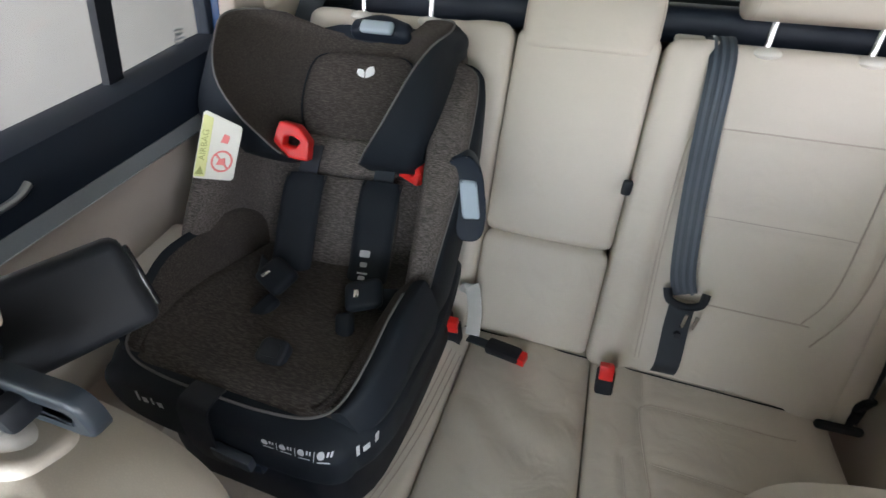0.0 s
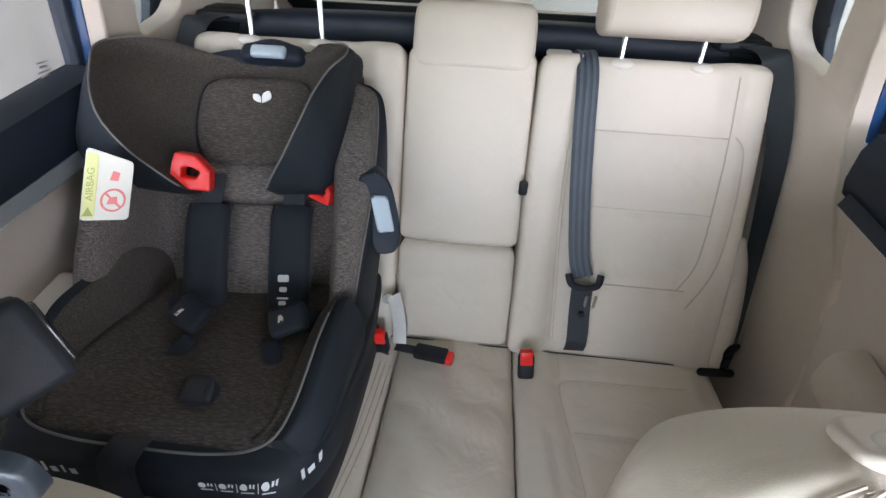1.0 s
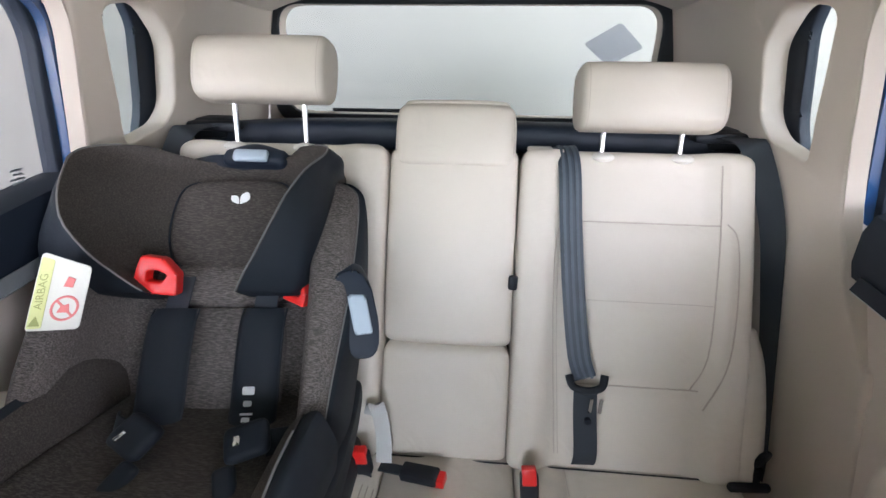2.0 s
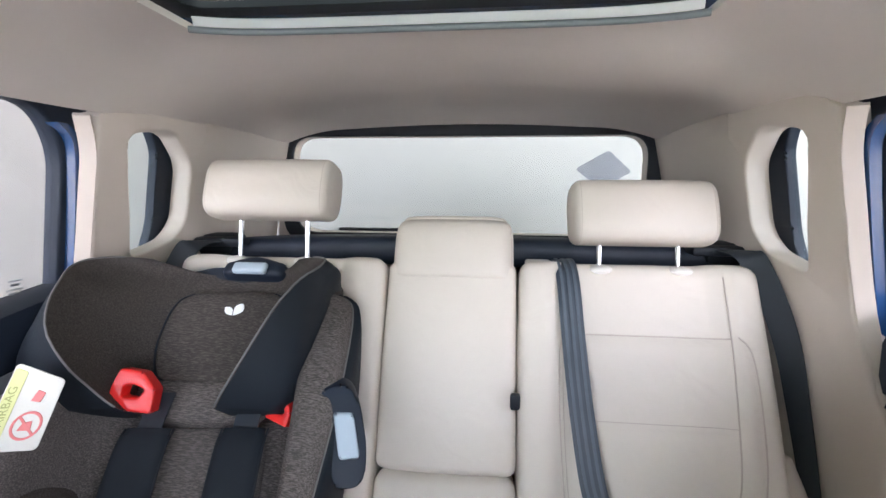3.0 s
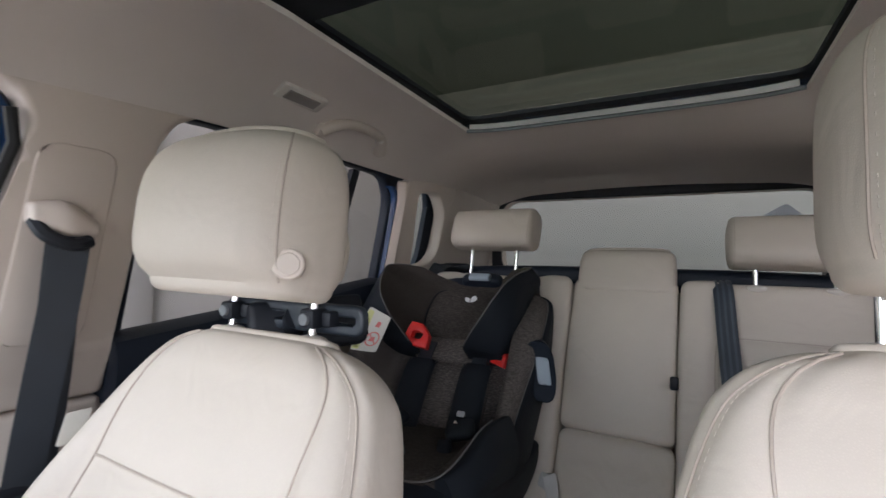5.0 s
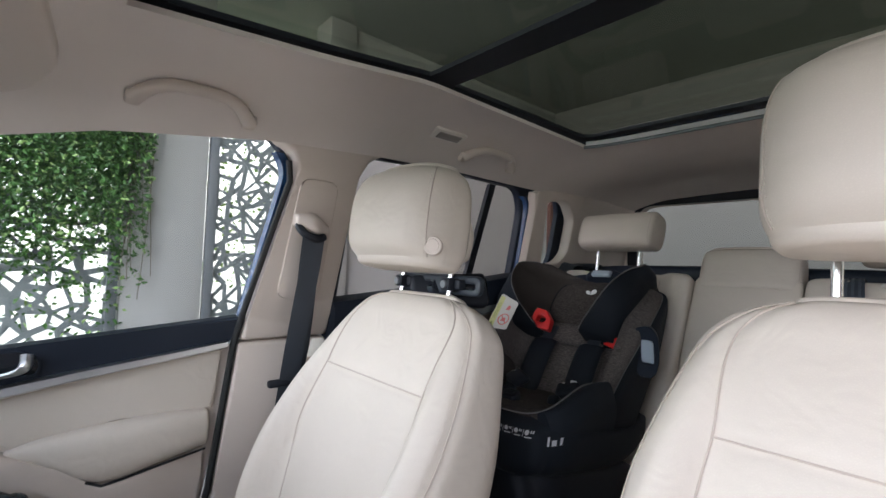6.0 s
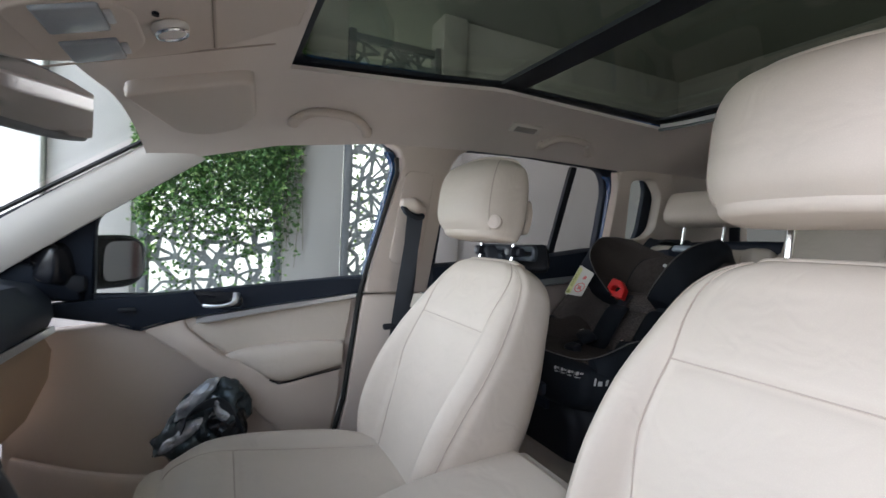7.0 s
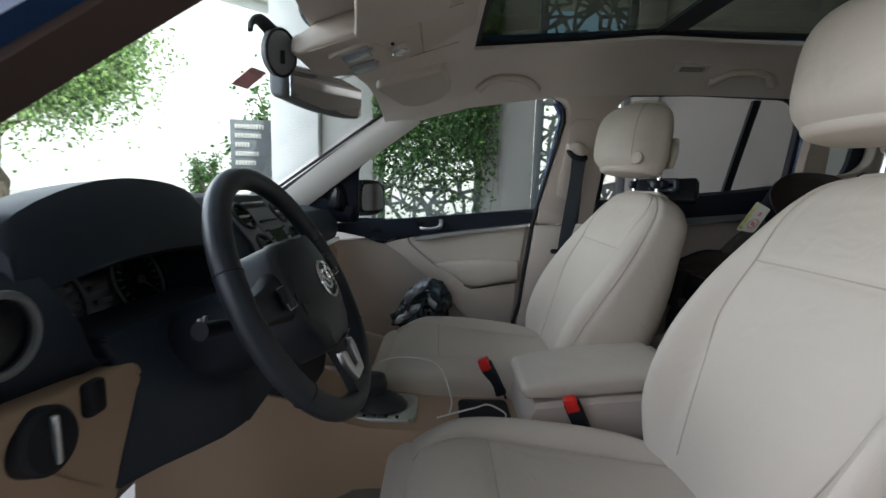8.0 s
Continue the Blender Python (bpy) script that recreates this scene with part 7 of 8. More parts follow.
    for sx in (-1, 1):
        bm = bmesh.new()
        o = WC - WN * 0.075
        tube(bm, [o + ex * sx * 0.06, o + ex * sx * 0.10 + ey * 0.008, o + ex * sx * 0.155 + ey * 0.02], lambda u: 0.008 + 0.004 * u, 10)
        st = part("stalk", bm, BLACK, c)
        bm = bmesh.new()
        for k in range(2):
            rbox(bm, o + ex * sx * (0.135 + 0.012 * k) + ey * 0.028, (0.006, 0.004, 0.012), 0.001)
        part("stalk_mark", bm, ALU, st)


def build_console():
    t = thing("centre_console", (0, -0.75, 0.34), "beige centre console with gear lever and cup holders", "centre console")
    bm = bmesh.new()
    loops = []
    for y, w, z in ((-1.45, 0.15, 0.66), (-1.25, 0.14, 0.68), (-1.13, 0.125, 0.65), (-1.05, 0.118, 0.605), (-0.95, 0.112, 0.578), (-0.80, 0.108, 0.570), (-0.70, 0.105, 0.566), (-0.62, 0.105, 0.564), (-0.56, 0.105, 0.56)):
        loops.append([Vector((x, y, zz)) for x, zz in ((-w - 0.02, 0.34), (-w, z - 0.03), (-w + 0.012, z), (w - 0.012, z), (w, z - 0.03), (w + 0.02, 0.34))])
    loft(bm, loops)
    body = part("body", bm, TAN, t)
    bm = bmesh.new()
    panel(bm, rounded([(-0.072, -1.02), (0.072, -1.02), (0.070, -0.84), (-0.070, -0.84)], 0.03), [], lambda u, v: (u, v, 0.584 + 0.10 * max(-0.95 - v, 0)), (0, 0, -0.02), bev=0.004)
    g = part("gear_surround", bm, ALU, t, "silver gear surround")
    bm = bmesh.new()
    loops = []
    for z, r in ((0.588, 0.062), (0.60, 0.056), (0.612, 0.042), (0.62, 0.026)):
        loops.append([Vector((r * 0.85 * math.cos(a), -0.935 - (z - 0.588) * 0.3 + r * 1.15 * math.sin(a), z)) for a in np.linspace(0, 2 * math.pi, 21)[:-1]])
    loft(bm, loops)
    part("gaiter", bm, STEERING, t, "black leather gaiter")
    k = Body([(0, -0.95, 0.618, 0, 0.022, 0.028, 0.03), (0, -0.952, 0.640, 0, 0.027, 0.04, 0.036), (0, -0.954, 0.655, 0, 0.024, 0.036, 0.034)], n=2.6, seg=28, steps=6, r0=0.012, r1=0.014)
    part("gear_knob", k.mesh(), STEERING, t, "black gear knob")
    bm = bmesh.new()
    for i in range(5):
        rod(bm, (0.060, -0.99 + 0.026 * i, 0.583), (0.060, -0.99 + 0.026 * i, 0.5885), 0.004, seg=10)
    part("gear_marks", bm, BLACK, t)
    bm = bmesh.new()
    panel(bm, rounded([(-0.070, -0.735), (0.070, -0.735), (0.070, -0.605), (-0.070, -0.605)], 0.02), [], lambda u, v: (u, v, 0.573), (0, 0, -0.02), bev=0.004)
    part("tray", bm, BLACK, t, "black cup holder tray")
    # arm rest box
    a = thing("armrest_box", (-0.01, -0.40, 0.34), "cream leather armrest box between the front seats", "armrest")
    bm = bmesh.new()
    loft(bm, [[Vector((x, y, z)) for x, z in ((-0.115, 0.34), (-0.112, zt - 0.01), (-0.10, zt), (0.092, zt), (0.104, zt - 0.01), (0.107, 0.34))] for y, zt in ((-0.585, 0.60), (-0.565, 0.645), (-0.40, 0.665), (-0.24, 0.68))])
    part("box", bm, TRIM, a, "beige plastic box")
    lid = Body([(-0.004, -0.575, 0.672, -4, 0.098, 0.018, 0.025, 0, 0.004), (-0.004, -0.50, 0.682, -5, 0.106, 0.026, 0.028, 0, 0.004), (-0.004, -0.38, 0.697, -6, 0.108, 0.028, 0.03, 0, 0.004), (-0.004, -0.25, 0.712, -5, 0.106, 0.026, 0.028)], f0=(0, 0, 1), up=(0, 1, 0), n=4.5, seg=48, steps=16, r0=0.02, r1=0.015)
    part("lid", lid.mesh(), LEATHER, a, "padded cream lid")
    bm = bmesh.new()
    rbox(bm, (-0.004, -0.222, 0.70), (0.19, 0.022, 0.05), 0.008)
    part("rear_cap", bm, TRIM_PALE, a)
    buckle("belt_buckle", (0.128, -0.440, 0.560), (0.134, -0.495, 0.672), "black belt buckle with red button beside the armrest", 1, "front buckles", (0.35, 1, 0.3))
    buckle("belt_buckle", (-0.106, -0.600, 0.545), (-0.112, -0.662, 0.660), "black belt buckle with red button by passenger seat", 1, "front buckles", (0.35, 1, 0.3))
    cbl = thing("charging_cable", (0.03, -0.72, 0.58), "thin white charging cable curling over the console", "cable")
    bm = bmesh.new()
    tube(bm, bez((-0.09, -1.02, 0.60), (-0.105, -0.93, 0.665), (-0.085, -0.80, 0.665), (-0.02, -0.755, 0.60), (0.03, -0.76, 0.580), m=30), 0.0022, 6)
    tube(bm, bez((0.05, -0.79, 0.581), (0.035, -0.70, 0.60), (0.0, -0.66, 0.592), (0.02, -0.62, 0.580), (0.06, -0.63, 0.580), m=30), 0.0022, 6)
    part("lead", bm, CABLE, cbl)


def build_overhead():
    t = thing("overhead_console", (-0.01, -0.93, 1.46), "beige overhead console with map lamps and sunroof knob", "overhead console")
    b = Body([(-0.01, -1.085, 1.405, 0, 0.10, 0.04, 0.012), (-0.01, -1.03, 1.424, 0, 0.122, 0.045, 0.02), (-0.01, -0.93, 1.456, 0, 0.128, 0.045, 0.024), (-0.01, -0.83, 1.495, 0, 0.126, 0.04, 0.024), (-0.01, -0.735, 1.536, 0, 0.12, 0.03, 0.012)],
             f0=(0, 0, 1), up=(0, 1, 0), n=4.5, seg=48, steps=16, r0=0.02, r1=0.012)
    part("housing", b.mesh(), TRIM, t)
    zf = lambda y: 1.400 + 0.33 * (y + 1.03)
    tilt = Euler((math.atan(0.33), 0, 0)).to_matrix()
    bm = bmesh.new()
    out = rounded([(-0.088, -1.035), (0.068, -1.035), (0.086, -0.955), (0.040, -0.925), (-0.060, -0.925), (-0.106, -0.955)], 0.02)
    panel(bm, out, [], lambda u, v: (u, v, zf(v) - 0.004), (0, 0, 0.012), bev=0.003)
    unit = part("lamp_unit", bm, TRIM, t, "beige bezel of the map lamps")
    for x in (-0.058, 0.038):
        bm = bmesh.new()
        rbox(bm, (x, -0.980, zf(-0.980) - 0.005), (0.066, 0.060, 0.008), 0.0035, tilt, 3)
        part("lamp_lens", bm, surface("frosted_lens", (0.30, 0.32, 0.345), 0.22, 0.10, 30, 300, 0.15), unit, "frosted grey lamp lens")
        bm = bmesh.new()
        rbox(bm, (x, -0.947, zf(-0.947) - 0.006), (0.030, 0.008, 0.006), 0.002, tilt)
        part("lamp_switch", bm, ALU, unit, "small silver switch")
    for sx in (-1, 1):
        bm = bmesh.new()
        tube(bm, [Vector((-0.01 + sx * 0.118, y, zf(y) + 0.006)) for y in np.linspace(-1.06, -0.76, 14)], 0.0016, 6)
        part("edge_joint", bm, LEATHER_SEAM, t)
    bm = bmesh.new()
    rbox(bm, (-0.01, -0.845, zf(-0.845) + 0.003), (0.20, 0.004, 0.006), 0.001, tilt)
    part("cover_joint", bm, LEATHER_SEAM, t)
    bm = bmesh.new()
    p = Vector((-0.010, -0.895, zf(-0.895)))
    n = Vector((0, 0.31, -0.95))
    rod(bm, p, p + n * 0.012, 0.022, 0.020, seg=28, bev=0.003)
    knob = part("knob", bm, TRIM_PALE, t, "round sunroof knob")
    bm = bmesh.new()
    tube(bm, [p + n * 0.012 + Vector((0.018 * math.cos(a), 0.018 * math.sin(a) * 0.95, 0.018 * math.sin(a) * 0.31)) for a in np.linspace(0, 2 * math.pi, 25)[:-1]], 0.0022, 6, closed=True)
    part("knob_ring", bm, CHROME, t)
    bm = bmesh.new()
    rod(bm, (0.030, -0.905, zf(-0.905) - 0.001), (0.030, -0.905, zf(-0.905) - 0.005), 0.004, seg=10)
    part("microphone", bm, BLACK, t)
    t.matrix_basis = Matrix.Translation((0.045, 0, -0.008)) @ t.matrix_basis
    # visors
    for sx in (-1, 1):
        v = thing("sun_visor", (sx * 0.32, -0.85, 1.43), "beige sun visor folded up against the headliner", "sun visor", "sun visors")
        bm = bmesh.new()
        out = rounded([(0.092, -0.968), (0.36, -0.918), (0.422, -0.868), (0.408, -0.80), (0.325, -0.772), (0.092, -0.79)], 0.026)
        off, up = (0.0, 0.0) if sx < 0 else (0.075, 0.035)
        panel(bm, out, [], lambda u, w: (sx * (u + off), w, 1.398 + up + 0.30 * (w + 0.87) - 0.05 * max(u - 0.2, 0)), (0, 0, 0.022), bev=0.007)
        part("flap", bm, TRIM, v)
        bm = bmesh.new()
        rbox(bm, (sx * (0.112 + off), -0.958, 1.383 + up), (0.022, 0.014, 0.014), 0.005)
        part("clip", bm, TRIM, v)


def build_inner_mirror():
    t = thing("rear_view_mirror", (-0.02, -1.08, 1.34), "black inside mirror on a windscreen stalk", "mirror")
    b = Body([(-0.176, -1.030, 1.350, 8, 0.040, 0.010, 0.02), (-0.13, -1.050, 1.350, 8, 0.046, 0.012, 0.03), (-0.03, -1.096, 1.350, 8, 0.046, 0.012, 0.034), (0.075, -1.140, 1.350, 8, 0.036, 0.012, 0.026)],
             f0=(0, 1, 0), up=(1, 0, 0), side=(0, 0, 1), n=3.6, seg=32, steps=10, r0=0.01, r1=0.01)
    part("housing", b.mesh(), STEEL_DARK, t)
    bm = bmesh.new()
    loft(bm, [[Vector((x, y + 0.0145, z)) + Vector((0, 0, h)) + Vector((0, d, 0)) for h, d in ((w, 0), (w, 0.002), (-w, 0.002), (-w, 0))] for x, y, z, w in ((-0.174, -1.031, 1.350, 0.034), (-0.13, -1.050, 1.350, 0.040), (-0.03, -1.096, 1.350, 0.040), (0.072, -1.139, 1.350, 0.030))])
    part("mirror_glass", bm, MIRROR, t)
    bm = bmesh.new()
    tube(bm, bez((-0.03, -1.115, 1.355), (-0.02, -1.14, 1.38), (-0.01, -1.15, 1.40)), 0.010, 10)
    part("stalk", bm, BLACK, t)
    d = thing("phone_mount", (0.12, -1.11, 1.33), "round black suction mount on the windscreen", "phone mount")
    bm = bmesh.new()
    n = Vector((0.34, 0.93, -0.12)).normalized()
    c = Vector((0.125, -1.125, 1.392))
    rod(bm, c - n * 0.010, c + n * 0.004, 0.046, bev=0.003, seg=36)
    part("disc", bm, surface("mount_grey", (0.17, 0.175, 0.18), 0.45, 0.1, 6, 300, 0.1), d)
    bm = bmesh.new()
    side = n.cross(Vector((0, 0, 1))).normalized()
    tube(bm, [c + n * 0.004 + (side * math.cos(a) + side.cross(n) * math.sin(a)) * 0.044 for a in np.linspace(0, 2 * math.pi, 37)[:-1]], 0.003, 6, closed=True)
    part("rim", bm, BLACK, d)
    bm = bmesh.new()
    rbox(bm, c + n * 0.006 + Vector((0, 0, -0.008)), (0.008, 0.010, 0.026), 0.003)
    part("lever", bm, BLACK, d)
    bm = bmesh.new()
    tube(bm, bez(c + Vector((0.015, -0.01, 0.035)), c + Vector((0.05, -0.02, 0.045)), c + Vector((0.085, -0.02, 0.030)), c + Vector((0.095, -0.02, 0.012))), lambda u: 0.014 - 0.007 * u, 10, flat=0.6)
    part("arm", bm, BLACK, d)
    card = thing("windscreen_tag", (0.02, -1.241, 1.30), "small pinkish-red tag stuck on the windscreen", "tag")
    bm = bmesh.new()
    panel(bm, [(0.064, 1.342), (-0.013, 1.347), (-0.063, 1.396), (0.017, 1.389)], [], lambda u, v: (u, -1.255 + 0.55 * (v - 1.34), v), (0, 0.002, 0))
    part("sheet", bm, surface("pink_card", (0.62, 0.27, 0.27), 0.5, 0.25, 40, 90, 0.0), card)


def grab_handle(x, y0, y1, z, s, hook=False):
    t = thing("grab_handle", (s * x, (y0 + y1) / 2, z), "beige grab handle above the door", "grab handle", "grab handles")
    bm = bmesh.new()
    ym, h = (y0 + y1) / 2, (y1 - y0) / 2
    path = []
    for u in np.linspace(-1, 1, 25):
        k = 1 - abs(u) ** 3.2
        xx = x + 0.030 - 0.040 * k
        path.append(Vector((s * xx, ym + h * u, liner_z(xx, ym) - 0.010)))
    tube(bm, path, lambda u: 0.0145 + 0.004 * abs(2 * u - 1) ** 3, 14, flat=0.8)
    part("grip", bm, TRIM, t)
    for e in (y0, y1):
        bm = bmesh.new()
        rbox(bm, (s * (x + 0.030), e, liner_z(x + 0.03, ym) - 0.008), (0.034, 0.028, 0.020), 0.009, Euler((0, s * 0.75, 0)).to_matrix())
        part("foot", bm, TRIM, t)
    if hook:
        bm = bmesh.new()
        rod(bm, (s * (x + 0.005), y1 - 0.045, liner_z(x, ym) + 0.005), (s * (x - 0.012), y1 - 0.045, liner_z(x, ym) - 0.022), 0.008, 0.006, seg=14, bev=0.002)
        part("coat_hook", bm, TRIM_PALE, t)


def build_roof_fittings():
    grab_handle(0.525, -0.670, -0.470, 1.462, -1)
    for s in (-1, 1):
        grab_handle(0.515, 0.135, 0.345, 1.522, s, True)
        t = thing("reading_lamp", (s * 0.485, -0.02, 1.55), "small beige reading lamp set in the headliner", "reading lamp", "reading lamps")
        bm = bmesh.new()
        rot = Euler((0, s * 0.42, 0)).to_matrix()
        rbox(bm, (s * 0.507, 0.040, liner_z(0.507, 0.040) + 0.000), (0.040, 0.115, 0.012), 0.005, rot)
        part("bezel", bm, TRIM_PALE, t)
        bm = bmesh.new()
        rbox(bm, (s * 0.5052, 0.040, liner_z(0.507, 0.040) - 0.0055), (0.024, 0.080, 0.005), 0.002, rot)
        part("lens", bm, surface("smoked_lens", (0.30, 0.27, 0.25), 0.3, 0.06, 12, 200, 0.0), t)


def build_front_belts():
    t = thing("seat_belt", (-0.64, -0.29, 0.7), "black front seat belt running down the door pillar", "seat belt", "front seat belts")
    b = Body([(-0.634, -0.322, 1.292, 0, 0.018, 0.026, 0.01), (-0.630, -0.290, 1.288, 0, 0.026, 0.034, 0.01), (-0.634, -0.258, 1.278, 0, 0.016, 0.026, 0.01)], f0=(1, 0, -0.1), up=(0, 1, 0), side=(0, 0, 1), n=2.8, seg=24, steps=8, r0=0.01, r1=0.01)
    part("guide_cover", b.mesh(), TRIM, t, "beige guide cover")
    bm = bmesh.new()
    tube(bm, bez((-0.622, -0.325, 1.282), (-0.606, -0.316, 1.262), (-0.602, -0.288, 1.250), (-0.61, -0.264, 1.256)), 0.010, 8)
    part("guide_loop", bm, BLACK, t)
    bm = bmesh.new()
    strap(bm, bez((-0.606, -0.288, 1.262), (-0.622, -0.290, 1.18), (-0.650, -0.297, 1.05), (-0.672, -0.305, 0.92), (-0.69, -0.315, 0.75), (-0.70, -0.325, 0.45), m=24), ((0.25, 0.97, 0), (0.1, 1, 0)), 0.047, 0.0018)
    strap(bm, bez((-0.618, -0.288, 1.262), (-0.640, -0.285, 1.18), (-0.668, -0.285, 1.0), (-0.70, -0.30, 0.80), m=20), ((0.25, 0.97, 0), (0.1, 1, 0)), 0.047, 0.0018)
    part("webbing", bm, WEBBING, t)
    bm = bmesh.new()
    rbox(bm, (-0.683, -0.325, 0.895), (0.02, 0.06, 0.018), 0.006)
    part("tongue", bm, BLACK, t)


def build_headrest_mount():
    t = thing("tablet_mount", (-0.32, -0.155, 1.14), "dark grey tablet mount clamped to headrest posts", "tablet mount")
    bm = bmesh.new()
    pl = lambda u, v: (u, -0.142 + 0.03 * (u + 0.30), v)
    out = rounded([(-0.455, 1.138), (-0.196, 1.138), (-0.196, 1.178), (-0.455, 1.178)], 0.017)
    slots = [rounded([(a, 1.154), (b, 1.154), (b, 1.162), (a, 1.162)], 0.003) for a, b in ((-0.395, -0.335), (-0.250, -0.210))]
    panel(bm, out, slots, pl, (0, 0.012, 0), bev=0.004)
    part("bar", bm, surface("mount_blue_grey", (0.020, 0.026, 0.035), 0.4, 0.1, 6, 300, 0.1), t)
    for x in (-0.426, -0.266):
        bm = bmesh.new()
        rbox(bm, (x, -0.154, 1.160), (0.026, 0.030, 0.026), 0.005)
        rbox(bm, (x + 0.022, -0.146, 1.160), (0.016, 0.020, 0.020), 0.004)
        c = part("clamp", bm, BLACK, t)
        bm = bmesh.new()
        rod(bm, (x, -0.166, 1.160), (x, -0.174, 1.160), 0.008, seg=16, bev=0.001)
        part("screw", bm, STEEL_DARK, c)
    along_x = Vector((0.50, 0.86, 0.06)).normalized()
    up_z = Vector((-0.33, 0.20, 0.92))
    up_z = (up_z - along_x * up_z.dot(along_x)).normalized()
    rot = Matrix((along_x, up_z.cross(along_x), up_z)).transposed()
    tip = Vector((-0.294, -0.018, 1.144))
    bm = bmesh.new()
    tube(bm, bez((-0.315, -0.135, 1.156), (-0.345, -0.115, 1.135), tip - along_x * 0.09 - up_z * 0.03), 0.018, 12)
    part("arm", bm, BLACK, t)
    bm = bmesh.new()
    rbox(bm, tip - along_x * 0.085, (0.170, 0.034, 0.078), 0.010, rot, 3)
    ho = part("holder", bm, BLACK, t, "black tablet holder")
    bm = bmesh.new()
    rbox(bm, tip + along_x * 0.001, (0.006, 0.012, 0.056), 0.002, rot)
    part("jaw", bm, BLACK_GLOSS, ho, "slotted end of the holder")


def crumple(bm, amp, scale, seed):
    for v in bm.verts:
        d = noise.noise_vector(v.co * scale + Vector((seed, 0, 0)))
        r = noise.ridged_multi_fractal(v.co * scale * 1.6 + Vector((0, seed, 0)), 1.0, 2.0, 4, 1.0, 2.0)
        v.co += d * amp + v.normal * amp * (r - 1.0) * 0.7


def build_bag():
    t = thing("shopping_bag", (-0.70, -0.86, 0.55), "crumpled silver and black bag stuffed in door pocket", "bag")
    bm = bmesh.new()
    bmesh.ops.create_icosphere(bm, subdivisions=5, radius=1.0)
    for v in bm.verts:
        c = v.co
        taper = 1.0 - 0.45 * max(c.z, 0)
        v.co = Vector((-0.690 + 0.044 * c.x * taper, -0.855 + 0.112 * c.y * taper + 0.045 * c.z, 0.660 + 0.112 * c.z))
    bm.normal_update()
    crumple(bm, 0.020, 9, 3)
    bm.normal_update()
    for v in bm.verts:
        fold = math.sin(46 * (v.co.y * 0.8 - v.co.z * 0.6) + 5 * noise.noise(v.co * 14))
        v.co += v.normal * 0.006 * fold
    part("film", bm, FOIL, t, sharp=25)
    bm = bmesh.new()
    strap(bm, bez((-0.655, -0.76, 0.57), (-0.640, -0.785, 0.66), (-0.642, -0.83, 0.72), (-0.650, -0.90, 0.68), (-0.655, -0.94, 0.60), m=24), (0.3, 0.6, 0.7), 0.03, 0.003)
    part("handle", bm, WEBBING, t)
    bm = bmesh.new()
    bmesh.ops.create_icosphere(bm, subdivisions=4, radius=1.0, matrix=Matrix.Translation((-0.668, -0.80, 0.64)) @ Matrix.Diagonal((0.03, 0.05, 0.07, 1)))
    bm.normal_update()
    crumple(bm, 0.012, 22, 9)
    part("dark_fold", bm, BLACK_GLOSS, t, sharp=25)
    for at, size, tilt in (((-0.672, -0.880, 0.722), (0.020, 0.022, 0.075), 0.75), ((-0.655, -0.905, 0.640), (0.014, 0.016, 0.070), 0.9), ((-0.650, -0.815, 0.690), (0.012, 0.014, 0.055), -0.5)):
        bm = bmesh.new()
        bmesh.ops.create_icosphere(bm, subdivisions=4, radius=1.0, matrix=Matrix.Translation(at) @ Matrix.Rotation(-tilt, 4, "X") @ Matrix.Diagonal((*size, 1)))
        bm.normal_update()
        crumple(bm, 0.008, 20, 5)
        part("silver_fold", bm, FOIL_SILVER, t, "silvery fold of the film", sharp=25)


build_dashboard()
build_steering_wheel()
build_console()
build_overhead()
build_inner_mirror()
build_roof_fittings()
build_front_belts()
build_headrest_mount()
build_bag()


# ---- outside ----
WX = -2.60


def leaf_mesh(places, size, seed, spread=0.6):
    """Many small folded leaves as one mesh."""
    rng = np.random.default_rng(seed)
    verts, faces = [], []
    for p in places:
        d = Vector(rng.normal(size=3)).normalized()
        side = d.orthogonal().normalized()
        side = (side * math.cos(k := rng.uniform(0, 6.28)) + d.cross(side) * math.sin(k)).normalized()
        s = size * rng.uniform(0.6, 1.25)
        up = d.cross(side) * s * 0.12
        o = Vector(p)
        i = len(verts)
        verts += [o, o + d * s * 0.45 + side * s * 0.30 + up, o + d * s, o + d * s * 0.45 - side * s * 0.30 + up, o + d * s * 0.5 - up * 0.4]
        faces += [(i, i + 1, i + 4), (i + 1, i + 2, i + 4), (i, i + 4, i + 3), (i + 4, i + 2, i + 3)]
    me = bpy.data.meshes.new("leaves")
    me.from_pydata([tuple(v) for v in verts], [], faces)
    return me


def leaves(name, places, size, seed, mat, parent=None, label="", category=""):
    me = leaf_mesh(places, size, seed)
    me.materials.append(mat)
    ob = new(name, me)
    if parent is not None:
        ob.parent = parent
        ob.matrix_parent_inverse = parent.matrix_basis.inverted()
        ob["kind"] = "stuff"
    else:
        tagged(ob, label, category, kind="stuff")
    return ob


